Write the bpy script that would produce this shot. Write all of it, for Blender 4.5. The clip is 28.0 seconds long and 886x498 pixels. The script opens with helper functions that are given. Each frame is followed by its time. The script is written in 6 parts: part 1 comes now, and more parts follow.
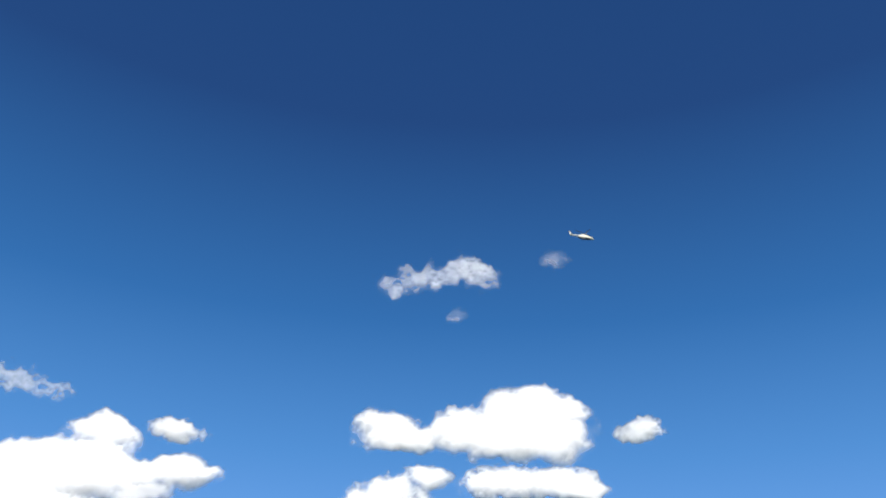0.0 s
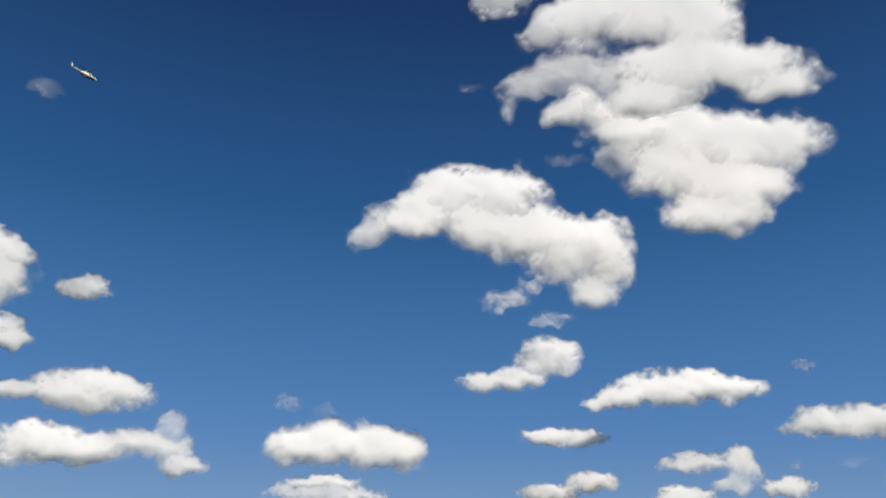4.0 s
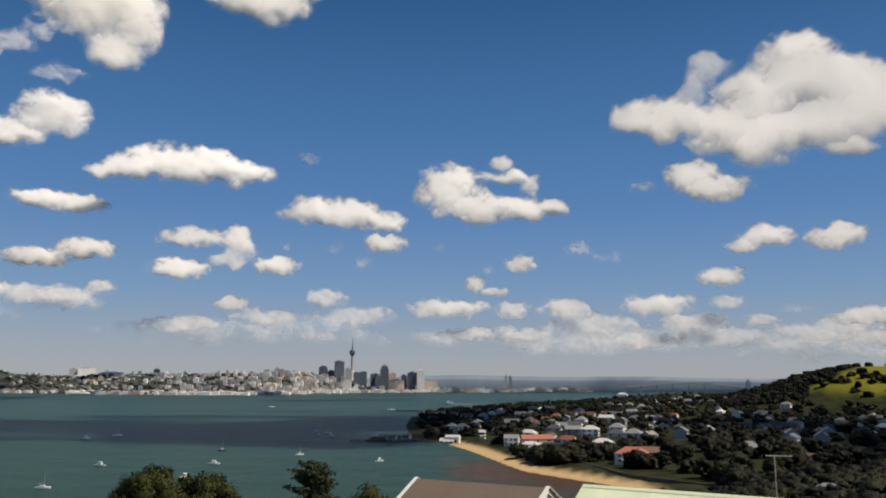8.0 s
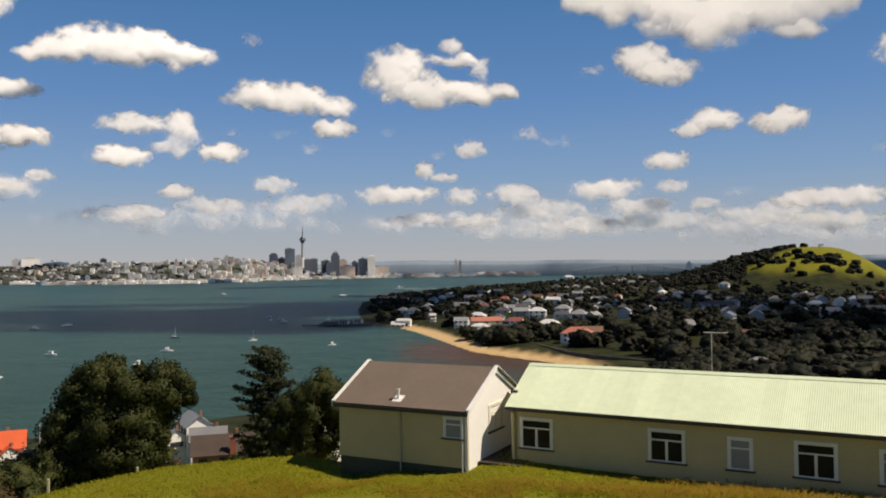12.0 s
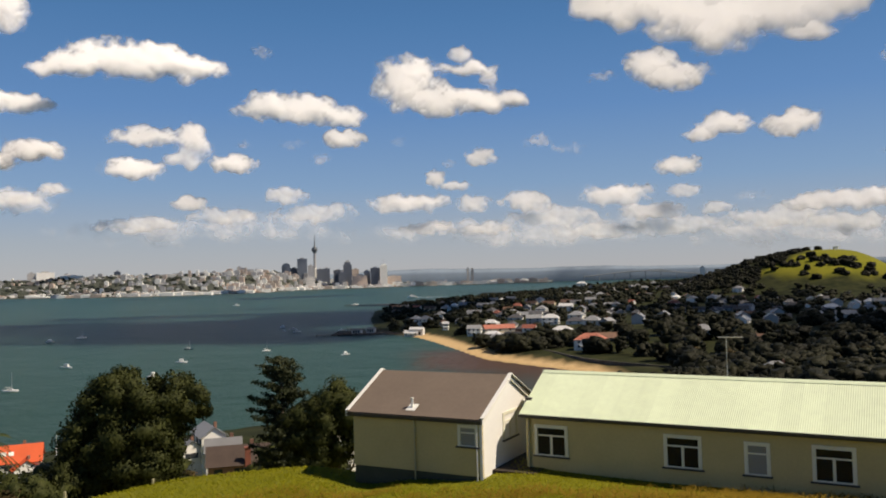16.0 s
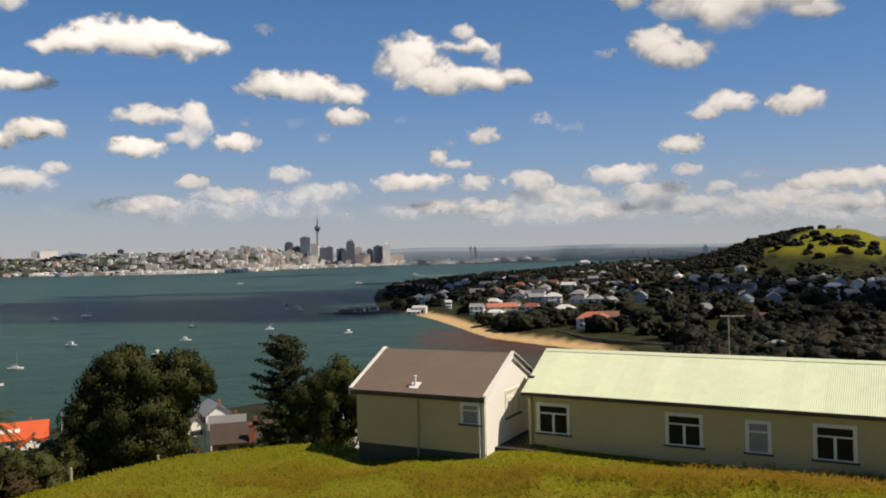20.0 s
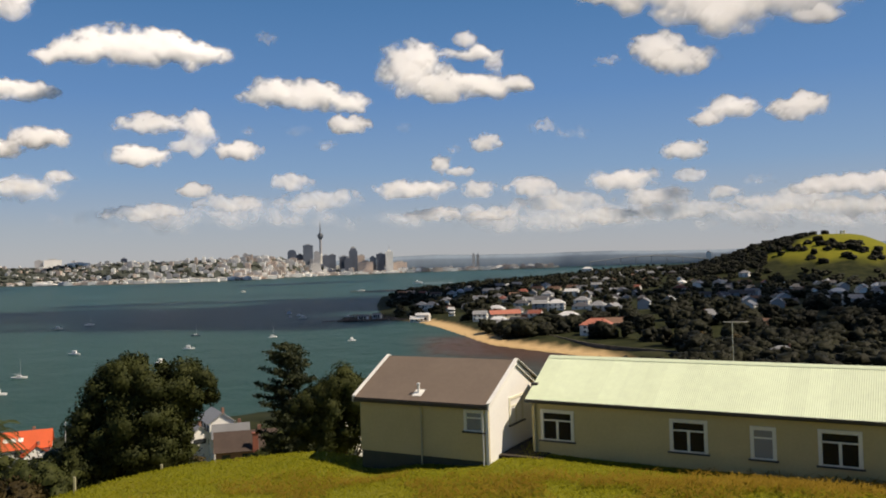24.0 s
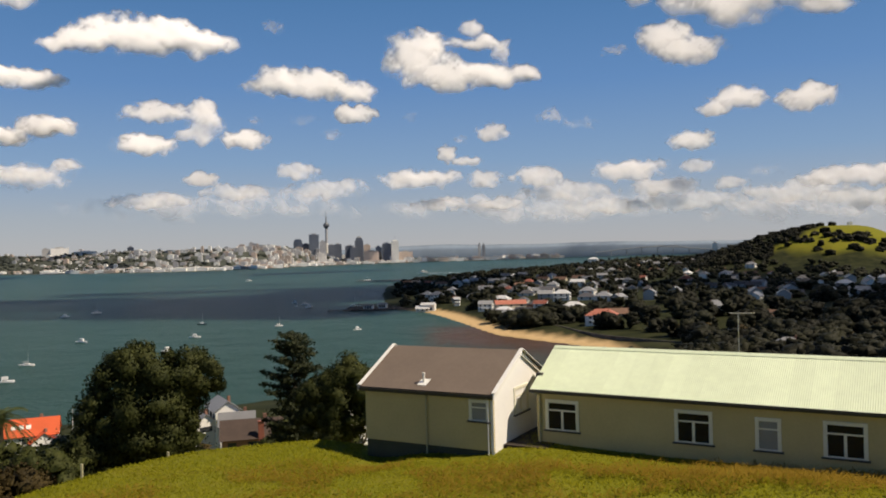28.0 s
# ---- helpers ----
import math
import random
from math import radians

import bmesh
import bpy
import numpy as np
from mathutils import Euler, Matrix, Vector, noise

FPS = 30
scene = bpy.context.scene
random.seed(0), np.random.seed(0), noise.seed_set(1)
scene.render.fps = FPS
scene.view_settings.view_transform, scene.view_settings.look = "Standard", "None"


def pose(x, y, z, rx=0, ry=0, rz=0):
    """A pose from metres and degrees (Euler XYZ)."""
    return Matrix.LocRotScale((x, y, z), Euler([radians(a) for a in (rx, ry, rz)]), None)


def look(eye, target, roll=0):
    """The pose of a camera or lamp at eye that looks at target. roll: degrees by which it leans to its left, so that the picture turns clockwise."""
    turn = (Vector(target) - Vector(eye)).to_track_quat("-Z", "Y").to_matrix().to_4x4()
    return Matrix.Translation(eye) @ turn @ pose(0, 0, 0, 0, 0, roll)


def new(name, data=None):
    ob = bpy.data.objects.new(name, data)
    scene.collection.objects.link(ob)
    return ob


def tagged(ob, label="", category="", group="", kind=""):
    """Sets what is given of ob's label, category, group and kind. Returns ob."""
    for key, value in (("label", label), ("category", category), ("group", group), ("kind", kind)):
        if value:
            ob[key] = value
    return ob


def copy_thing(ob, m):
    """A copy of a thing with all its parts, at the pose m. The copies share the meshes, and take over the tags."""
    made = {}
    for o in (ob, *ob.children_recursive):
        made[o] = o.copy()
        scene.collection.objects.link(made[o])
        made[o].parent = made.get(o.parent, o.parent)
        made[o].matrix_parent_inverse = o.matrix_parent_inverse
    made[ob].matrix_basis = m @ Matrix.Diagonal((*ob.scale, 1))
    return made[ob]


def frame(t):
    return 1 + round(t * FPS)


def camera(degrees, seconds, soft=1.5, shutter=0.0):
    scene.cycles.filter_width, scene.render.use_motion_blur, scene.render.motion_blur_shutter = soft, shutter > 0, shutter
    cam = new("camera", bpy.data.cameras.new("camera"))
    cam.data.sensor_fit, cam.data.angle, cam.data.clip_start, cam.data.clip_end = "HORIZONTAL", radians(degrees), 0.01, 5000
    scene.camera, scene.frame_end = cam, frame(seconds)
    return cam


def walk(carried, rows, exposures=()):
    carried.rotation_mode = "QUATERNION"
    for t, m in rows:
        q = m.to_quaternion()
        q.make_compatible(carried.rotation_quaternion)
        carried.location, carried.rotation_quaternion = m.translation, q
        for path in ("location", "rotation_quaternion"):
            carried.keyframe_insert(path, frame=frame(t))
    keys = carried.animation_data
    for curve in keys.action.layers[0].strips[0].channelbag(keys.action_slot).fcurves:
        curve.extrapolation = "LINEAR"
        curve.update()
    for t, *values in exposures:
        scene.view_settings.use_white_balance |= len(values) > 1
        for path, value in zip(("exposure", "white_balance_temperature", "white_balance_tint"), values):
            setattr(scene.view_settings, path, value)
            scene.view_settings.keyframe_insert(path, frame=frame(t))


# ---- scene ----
cam = camera(56.90, 28.0, soft=1.9)
EYE = (0.0, 0.0, 52.0)          # standing on a grassy headland above the harbour
SKY_POWER, SKY_SAT = 0.07, 1.15
# seconds and the camera's turn, in degrees; it stays where it is
PATH = [
    (0.0, 121.89, -1.96, 74.47), (0.5, 120.84, -1.26, 69.21), (1.0, 119.67, -1.07, 63.95), (1.5, 119.25, -0.92, 60.30),
    (2.0, 119.45, -0.92, 55.67), (2.5, 117.80, -1.33, 49.13), (3.0, 116.87, -1.58, 44.81), (3.5, 115.61, -1.27, 40.14),
    (5.5, 110.77, -0.47, 22.22), (6.0, 108.82, 0.24, 17.46), (6.5, 106.94, 0.62, 13.92), (7.0, 105.25, 0.53, 9.67),
    (7.5, 103.17, 0.01, 5.51), (8.0, 99.28, -0.08, 1.80), (8.5, 96.17, -0.01, -1.29), (9.0, 93.61, 0.17, -3.06),
    (9.5, 92.06, 0.78, -3.50), (10.0, 90.91, 0.87, -2.51), (10.5, 90.54, 0.69, -2.93), (11.0, 91.02, 0.93, -2.16),
    (11.5, 91.37, 0.57, -2.15), (12.0, 91.30, 0.73, -1.65), (12.5, 91.44, 1.01, -2.11), (13.0, 91.77, 1.19, -0.97),
    (13.5, 91.97, 0.72, -0.83), (15.5, 91.74, 1.48, -0.55), (16.0, 91.88, 1.52, -0.80), (16.5, 91.64, 1.32, -0.80),
    (17.0, 91.66, 1.11, -0.74), (17.5, 91.02, 1.37, -0.53), (18.0, 90.70, 1.24, -0.49), (18.5, 90.48, 1.21, -0.79),
    (19.0, 90.74, 0.91, -0.89), (19.5, 90.51, 1.12, -0.86), (20.0, 90.39, 1.46, -0.60), (20.5, 90.11, 1.32, -1.39),
    (21.0, 90.12, 1.17, -1.17), (21.5, 90.44, 1.05, -1.08), (23.5, 90.67, 1.63, -0.46), (24.0, 90.90, 1.74, -0.40),
    (24.5, 90.86, 1.75, -0.01), (25.0, 91.20, 1.80, 0.05), (25.5, 91.33, 1.85, 0.02), (26.0, 90.85, 2.09, -0.06),
    (26.5, 90.65, 1.87, 0.03), (27.0, 90.39, 1.55, -0.21), (27.5, 90.18, 1.72, 0.22), (28.0, 90.20, 1.50, -0.00),
]
EXPOSURE = [(0.0, 0.6, 6400, 10), (1.0, 0.52, 6500, 10), (2.0, 0.33, 6600, 10), (3.0, 0.0, 6700, 10), (3.5, -0.1, 6700, 10), (6.0, -0.14, 6800, 10), (7.0, -0.2, 6900, 11), (8.0, -0.08, 7200, 12), (9.0, 0.08, 7500, 14), (28.0, 0.1, 7600, 14)]
walk(cam, [(t, pose(*EYE, rx, ry, rz)) for t, rx, ry, rz in PATH], EXPOSURE)

# ---------------------------------------------------------------- light
SUN_AZ, SUN_EL = 105.0, 52.0          # degrees clockwise from +y, and above the horizon


def bearing(az, el, dist, eye=EYE):
    """The point at a bearing (clockwise from +y), a height angle and a distance from the eye."""
    a, e = radians(az), radians(el)
    return Vector((eye[0] + dist * math.cos(e) * math.sin(a), eye[1] + dist * math.cos(e) * math.cos(a), eye[2] + dist * math.sin(e)))


sun = new("sun", bpy.data.lights.new("sun", "SUN"))
sun.data.energy, sun.data.angle, sun.data.color = 4.8, radians(0.53), (1.0, 0.94, 0.84)
sun.matrix_world = look(bearing(SUN_AZ, SUN_EL, 500), EYE)

world = bpy.data.worlds.new("sky")
scene.world = world
world.use_nodes = True
wn, wl = world.node_tree.nodes, world.node_tree.links
sky = wn.new("ShaderNodeTexSky")
sky.sky_type, sky.sun_disc = "NISHITA", False
sky.sun_elevation, sky.sun_rotation = radians(SUN_EL), radians(SUN_AZ)
sky.altitude, sky.air_density, sky.dust_density, sky.ozone_density = 0, 1.0, 0.3, 4.0
deep = wn.new("ShaderNodeHueSaturation")
deep.inputs["Saturation"].default_value = SKY_SAT
wl.new(sky.outputs[0], deep.inputs["Color"])
wl.new(deep.outputs[0], wn["Background"].inputs["Color"])
wn["Background"].inputs["Strength"].default_value = SKY_POWER
# damp sea air: grey haze at the horizon, pale blue above it, deep blue overhead
way, split, air, damp, both = (wn.new("ShaderNode" + k) for k in ("TexCoord", "SeparateXYZ", "ValToRGB", "Background", "MixShader"))
wl.new(way.outputs["Generated"], split.inputs[0])
wl.new(split.outputs["Z"], air.inputs["Fac"])
steps = [(0.0, (0.365, 0.42, 0.515)), (0.05, (0.3, 0.385, 0.525)), (0.11, (0.18, 0.335, 0.6)), (0.2, (0.095, 0.25, 0.57)), (0.3, (0.055, 0.193, 0.465)), (0.45, (0.0185, 0.105, 0.302)), (0.65, (0.0075, 0.036, 0.135)), (1.0, (0.005, 0.03, 0.11))]
while len(air.color_ramp.elements) < len(steps):
    air.color_ramp.elements.new(0.5)
for e, (p, c) in zip(air.color_ramp.elements, steps):
    e.position, e.color = p, (*c, 1)
wl.new(air.outputs[0], damp.inputs["Color"])
both.inputs[0].default_value = 0.8
wl.new(wn["Background"].outputs[0], both.inputs[1])
wl.new(damp.outputs[0], both.inputs[2])
wl.new(both.outputs[0], wn["World Output"].inputs["Surface"])

# ---------------------------------------------------------------- materials


class Nodes:
    """A small helper round one node material."""

    def __init__(self, name):
        self.m = bpy.data.materials.new(name)
        self.m.use_nodes = True
        self.t = self.m.node_tree
        self.bsdf = self.t.nodes["Principled BSDF"]
        self.out = self.t.nodes["Material Output"]

    def add(self, kind, **values):
        n = self.t.nodes.new(kind)
        for k, v in values.items():
            n.inputs[k.replace("_", " ")].default_value = v
        return n

    def link(self, a, b):
        self.t.links.new(a, b)

    def coords(self):
        return self.add("ShaderNodeTexCoord").outputs["Object"]

    def noise(self, scale, detail=4.0, rough=0.55, at=None, dist=0.0):
        n = self.add("ShaderNodeTexNoise", Scale=scale, Detail=detail, Roughness=rough, Distortion=dist)
        self.link(at or self.coords(), n.inputs["Vector"])
        return n.outputs["Fac"]

    def ramp(self, fac, stops):
        r = self.add("ShaderNodeValToRGB")
        el = r.color_ramp.elements
        while len(el) < len(stops):
            el.new(0.5)
        for e, (p, c) in zip(el, stops):
            e.position, e.color = p, (*c, 1.0)
        self.link(fac, r.inputs["Fac"])
        return r.outputs["Color"]

    def math(self, op, a, b=0.0):
        n = self.add("ShaderNodeMath")
        n.operation = op
        for i, v in enumerate((a, b)):
            if isinstance(v, (int, float)):
                n.inputs[i].default_value = v
            else:
                self.link(v, n.inputs[i])
        return n.outputs[0]

    def mix(self, fac, a, b, blend="MIX"):
        n = self.add("ShaderNodeMix")
        n.data_type, n.blend_type = "RGBA", blend
        for i, v in ((0, fac), (6, a), (7, b)):
            if isinstance(v, (int, float)):
                n.inputs[i].default_value = v
            elif isinstance(v, tuple):
                n.inputs[i].default_value = (*v, 1.0)
            else:
                self.link(v, n.inputs[i])
        return n.outputs[2]

    def bump(self, height, strength, dist=0.02):
        b = self.add("ShaderNodeBump", Strength=strength, Distance=dist)
        self.link(height, b.inputs["Height"])
        self.link(b.outputs[0], self.bsdf.inputs["Normal"])

    def random(self):
        return self.add("ShaderNodeObjectInfo").outputs["Random"]

    def island(self):
        return self.add("ShaderNodeNewGeometry").outputs["Random Per Island"]


def surface(name, color, rough=0.7, metal=0.0, grain=6.0, stain=0.6, vary=0.18, bump=0.15, dist=0.01, each=0.0, spec=0.4):
    """A plain surface: colour that varies with stains (large) and grain (small), a fine relief, and a tint of its own per object."""
    n = Nodes(name)
    dark = tuple(c * (1 - vary) for c in color)
    light = tuple(min(1, c * (1 + vary)) for c in color)
    c = n.ramp(n.noise(stain, 5, 0.6), [(0.3, dark), (0.7, light)])
    g = n.noise(grain, 6, 0.65)
    c = n.mix(0.35, c, n.ramp(g, [(0.3, tuple(v * 0.75 for v in color)), (0.75, light)]))
    if each:
        r = n.ramp(n.random(), [(0.0, (1 - each,) * 3), (1.0, (1 + each,) * 3)])
        c = n.mix(1.0, c, r, "MULTIPLY")
    n.link(c, n.bsdf.inputs["Base Color"])
    n.bsdf.inputs["Roughness"].default_value = rough
    n.bsdf.inputs["Metallic"].default_value = metal
    n.bsdf.inputs["Specular IOR Level"].default_value = spec
    if bump:
        n.bump(g, bump, dist)
    return n.m


def leafy(name, dark, light, each=0.25, fine=1.6, lucid=0.15):
    """Foliage: a colour per leaf or clump, matt, and letting a little light through."""
    n = Nodes(name)
    c = n.ramp(n.island(), [(0.0, dark), (0.55, tuple((a + b) / 2 for a, b in zip(dark, light))), (1.0, light)])
    c = n.mix(0.8, c, n.ramp(n.noise(fine, 5, 0.7), [(0.36, dark), (0.72, light)]))
    c = n.mix(1.0, c, n.ramp(n.random(), [(0.0, (1 - each, 1 - each, 1 - each)), (1.0, (1 + each, 1 + each * 0.8, 1 + each))]), "MULTIPLY")
    n.link(c, n.bsdf.inputs["Base Color"])
    n.bsdf.inputs["Roughness"].default_value = 0.65
    n.bsdf.inputs["Specular IOR Level"].default_value = 0.15
    n.bump(n.noise(fine * 2.5, 4), 0.35, 0.2)
    through_ = n.add("ShaderNodeBsdfTranslucent")
    n.link(c, through_.inputs["Color"])
    mix = n.add("ShaderNodeMixShader", Fac=lucid)
    n.link(n.bsdf.outputs[0], mix.inputs[1])
    n.link(through_.outputs[0], mix.inputs[2])
    n.link(mix.outputs[0], n.out.inputs["Surface"])
    return n.m


def cloud_stuff():
    """Cloud: white, scattering light both ways, thinning out where its density falls."""
    n = Nodes("cloud_vapour")
    dens = n.add("ShaderNodeAttribute")
    dens.attribute_name = "vapour"
    fine = n.noise(0.010, 3, 0.45, dist=0.5)
    # thin vapour breaks up into shreds, thick vapour stays whole
    worn = n.math("MULTIPLY", n.math("SUBTRACT", fine, 0.5), n.math("MULTIPLY", n.math("SUBTRACT", 1.0, dens.outputs["Fac"]), 1.5))
    cover = n.math("MULTIPLY", n.math("ADD", dens.outputs["Fac"], n.math("MULTIPLY", worn, n.math("MINIMUM", n.math("MULTIPLY", dens.outputs["Fac"], 4.0), 1.0))), 1.04)
    edge = n.add("ShaderNodeClamp")
    n.link(cover, edge.inputs[0])
    n.bsdf.inputs["Base Color"].default_value = (0.72, 0.722, 0.73, 1)
    n.bsdf.inputs["Roughness"].default_value = 1.0
    n.bsdf.inputs["Specular IOR Level"].default_value = 0.0
    n.bsdf.inputs["Subsurface Weight"].default_value = 1.0
    n.bsdf.inputs["Subsurface Radius"].default_value = (1.0, 1.0, 1.0)
    n.bsdf.inputs["Subsurface Scale"].default_value = 170.0
    body = n.bsdf
    clear = n.add("ShaderNodeBsdfTransparent")
    soft = n.add("ShaderNodeMixShader")
    n.link(edge.outputs[0], soft.inputs[0])
    n.link(clear.outputs[0], soft.inputs[1])
    n.link(body.outputs[0], soft.inputs[2])
    n.link(soft.outputs[0], n.out.inputs["Surface"])
    return n.m


def sea():
    """Harbour water: a green-blue body colour under a rippled, glossy surface."""
    n = Nodes("harbour_water")
    at = n.coords()
    c = n.ramp(n.noise(0.0022, 4, 0.5, at), [(0.3, (0.02, 0.055, 0.049)), (0.7, (0.029, 0.071, 0.063))])
    shallow = n.add("ShaderNodeAttribute")
    shallow.attribute_name = "shallow"
    c = n.mix(shallow.outputs["Fac"], c, (0.075, 0.045, 0.032))
    n.link(c, n.bsdf.inputs["Base Color"])
    n.bsdf.inputs["Roughness"].default_value = 0.3
    n.bsdf.inputs["IOR"].default_value = 1.18
    n.bsdf.inputs["Specular IOR Level"].default_value = 0.05
    n.bump(n.math("ADD", n.noise(0.35, 5, 0.6, at), n.math("MULTIPLY", n.noise(0.03, 3, 0.5, at), 3.0)), 0.8, 1.2)
    return n.m


def land():
    """Open ground: sunlit grass, dry in patches, with sand near the water line."""
    n = Nodes("open_ground")
    at = n.coords()
    green = n.ramp(n.noise(0.35, 6, 0.65, at), [(0.3, (0.15, 0.16, 0.012)), (0.52, (0.2, 0.19, 0.016)), (0.75, (0.24, 0.17, 0.028))])
    green = n.mix(0.5, green, n.ramp(n.noise(0.03, 4, 0.6, at), [(0.35, (0.09, 0.11, 0.014)), (0.7, (0.17, 0.16, 0.02))]))
    sand = n.ramp(n.noise(0.5, 5, 0.6, at), [(0.3, (0.46, 0.31, 0.15)), (0.7, (0.56, 0.4, 0.21))])
    sandy = n.add("ShaderNodeAttribute")
    sandy.attribute_name = "sand"
    planted = n.add("ShaderNodeAttribute")
    planted.attribute_name = "garden"
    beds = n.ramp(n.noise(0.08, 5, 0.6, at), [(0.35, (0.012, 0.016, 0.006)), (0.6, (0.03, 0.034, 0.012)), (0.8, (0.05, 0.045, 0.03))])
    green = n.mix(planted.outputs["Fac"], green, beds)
    n.link(n.mix(sandy.outputs["Fac"], green, sand), n.bsdf.inputs["Base Color"])
    n.bsdf.inputs["Roughness"].default_value = 0.95
    n.bsdf.inputs["Specular IOR Level"].default_value = 0.1
    n.bump(n.noise(4.0, 6, 0.7, at), 0.3, 0.05)
    return n.m


CLOUD, SEA, LAND = cloud_stuff(), sea(), land()
CREAM = surface("cream_wall_paint", (0.52, 0.43, 0.21), 0.55, grain=9, stain=0.7, vary=0.1, bump=0.08)
WHITE = surface("white_paint", (0.8, 0.79, 0.74), 0.5, grain=14, vary=0.06, bump=0.05)
GABLE = surface("bright_white_gable_paint", (0.86, 0.855, 0.82), 0.5, grain=14, vary=0.04, bump=0.04)
FRAME = surface("window_frame_paint", (0.76, 0.74, 0.6), 0.5, grain=14, vary=0.06, bump=0.05)
CONCRETE = surface("dark_base_concrete", (0.062, 0.064, 0.04), 0.9, grain=12, stain=1.2, vary=0.3, bump=0.3)
BROWN_ROOF = surface("brown_roof_membrane", (0.17, 0.13, 0.1), 0.75, grain=5, stain=0.5, vary=0.14, bump=0.2)
PALE_ROOF = surface("pale_green_iron", (0.69, 0.78, 0.55), 0.5, grain=3, stain=0.45, vary=0.07, bump=0.03, each=0.05)
DARK_TRIM = surface("dark_gutter_paint", (0.055, 0.05, 0.045), 0.5, grain=10, vary=0.2, bump=0.05)
PIPE = surface("cream_pipe_paint", (0.42, 0.39, 0.25), 0.45, grain=10, vary=0.1, bump=0.03)
METAL = surface("galvanised_metal", (0.6, 0.6, 0.58), 0.4, 0.7, grain=10, vary=0.1, bump=0.03)
BARK = surface("grey_bark", (0.12, 0.095, 0.07), 0.9, grain=8, stain=2.0, vary=0.35, bump=0.8, dist=0.03)
STONE = surface("grey_sea_wall_stone", (0.09, 0.08, 0.07), 0.9, grain=3, stain=0.3, vary=0.3, bump=0.5, dist=0.05, each=0.2)
ROCK = surface("dark_reef_rock", (0.07, 0.055, 0.045), 0.85, grain=1.5, stain=0.2, vary=0.4, bump=0.7, dist=0.1)
TIMBER = surface("weathered_timber", (0.16, 0.12, 0.09), 0.85, grain=6, vary=0.25, bump=0.3)
CURTAIN = surface("drawn_curtain", (0.4, 0.38, 0.3), 0.9, grain=20, vary=0.12, bump=0.2)
DARK_ROOM = surface("unlit_room", (0.03, 0.027, 0.022), 0.9, vary=0.2, bump=0.0)
POHUT = leafy("dark_evergreen_leaves", (0.018, 0.027, 0.007), (0.08, 0.088, 0.024), 0.15)
NEEDLE = leafy("conifer_needles", (0.022, 0.033, 0.015), (0.066, 0.072, 0.034))
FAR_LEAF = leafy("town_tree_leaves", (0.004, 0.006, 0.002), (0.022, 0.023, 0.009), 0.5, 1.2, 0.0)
RUST_LEAF = leafy("rusty_shrub_leaves", (0.03, 0.022, 0.008), (0.09, 0.065, 0.02))
PALM_LEAF = leafy("palm_fronds", (0.025, 0.04, 0.01), (0.09, 0.1, 0.03))
GRASS = leafy("grass_blades", (0.245, 0.25, 0.016), (0.3, 0.285, 0.02), 0.0, 0.5, 0.5)
SEED = leafy("dry_seed_heads", (0.25, 0.16, 0.02), (0.36, 0.24, 0.034), 0.0, 0.5, 0.5)


def glass(name, tint, rough=0.06):
    n = Nodes(name)
    n.bsdf.inputs["Base Color"].default_value = (*tint, 1)
    n.bsdf.inputs["Roughness"].default_value = rough
    n.bsdf.inputs["Transmission Weight"].default_value = 0.5
    n.bsdf.inputs["IOR"].default_value = 1.25
    n.bump(n.noise(2.5, 2), 0.03, 0.01)
    return n.m


PANE = glass("window_glass", (0.035, 0.034, 0.03))
CLEAR = glass("thin_window_glass", (0.5, 0.5, 0.46))
FAR_PANE = surface("dark_window_glass", (0.03, 0.035, 0.04), 0.12, vary=0.2, bump=0.0, spec=0.6)

# ---------------------------------------------------------------- mesh helpers


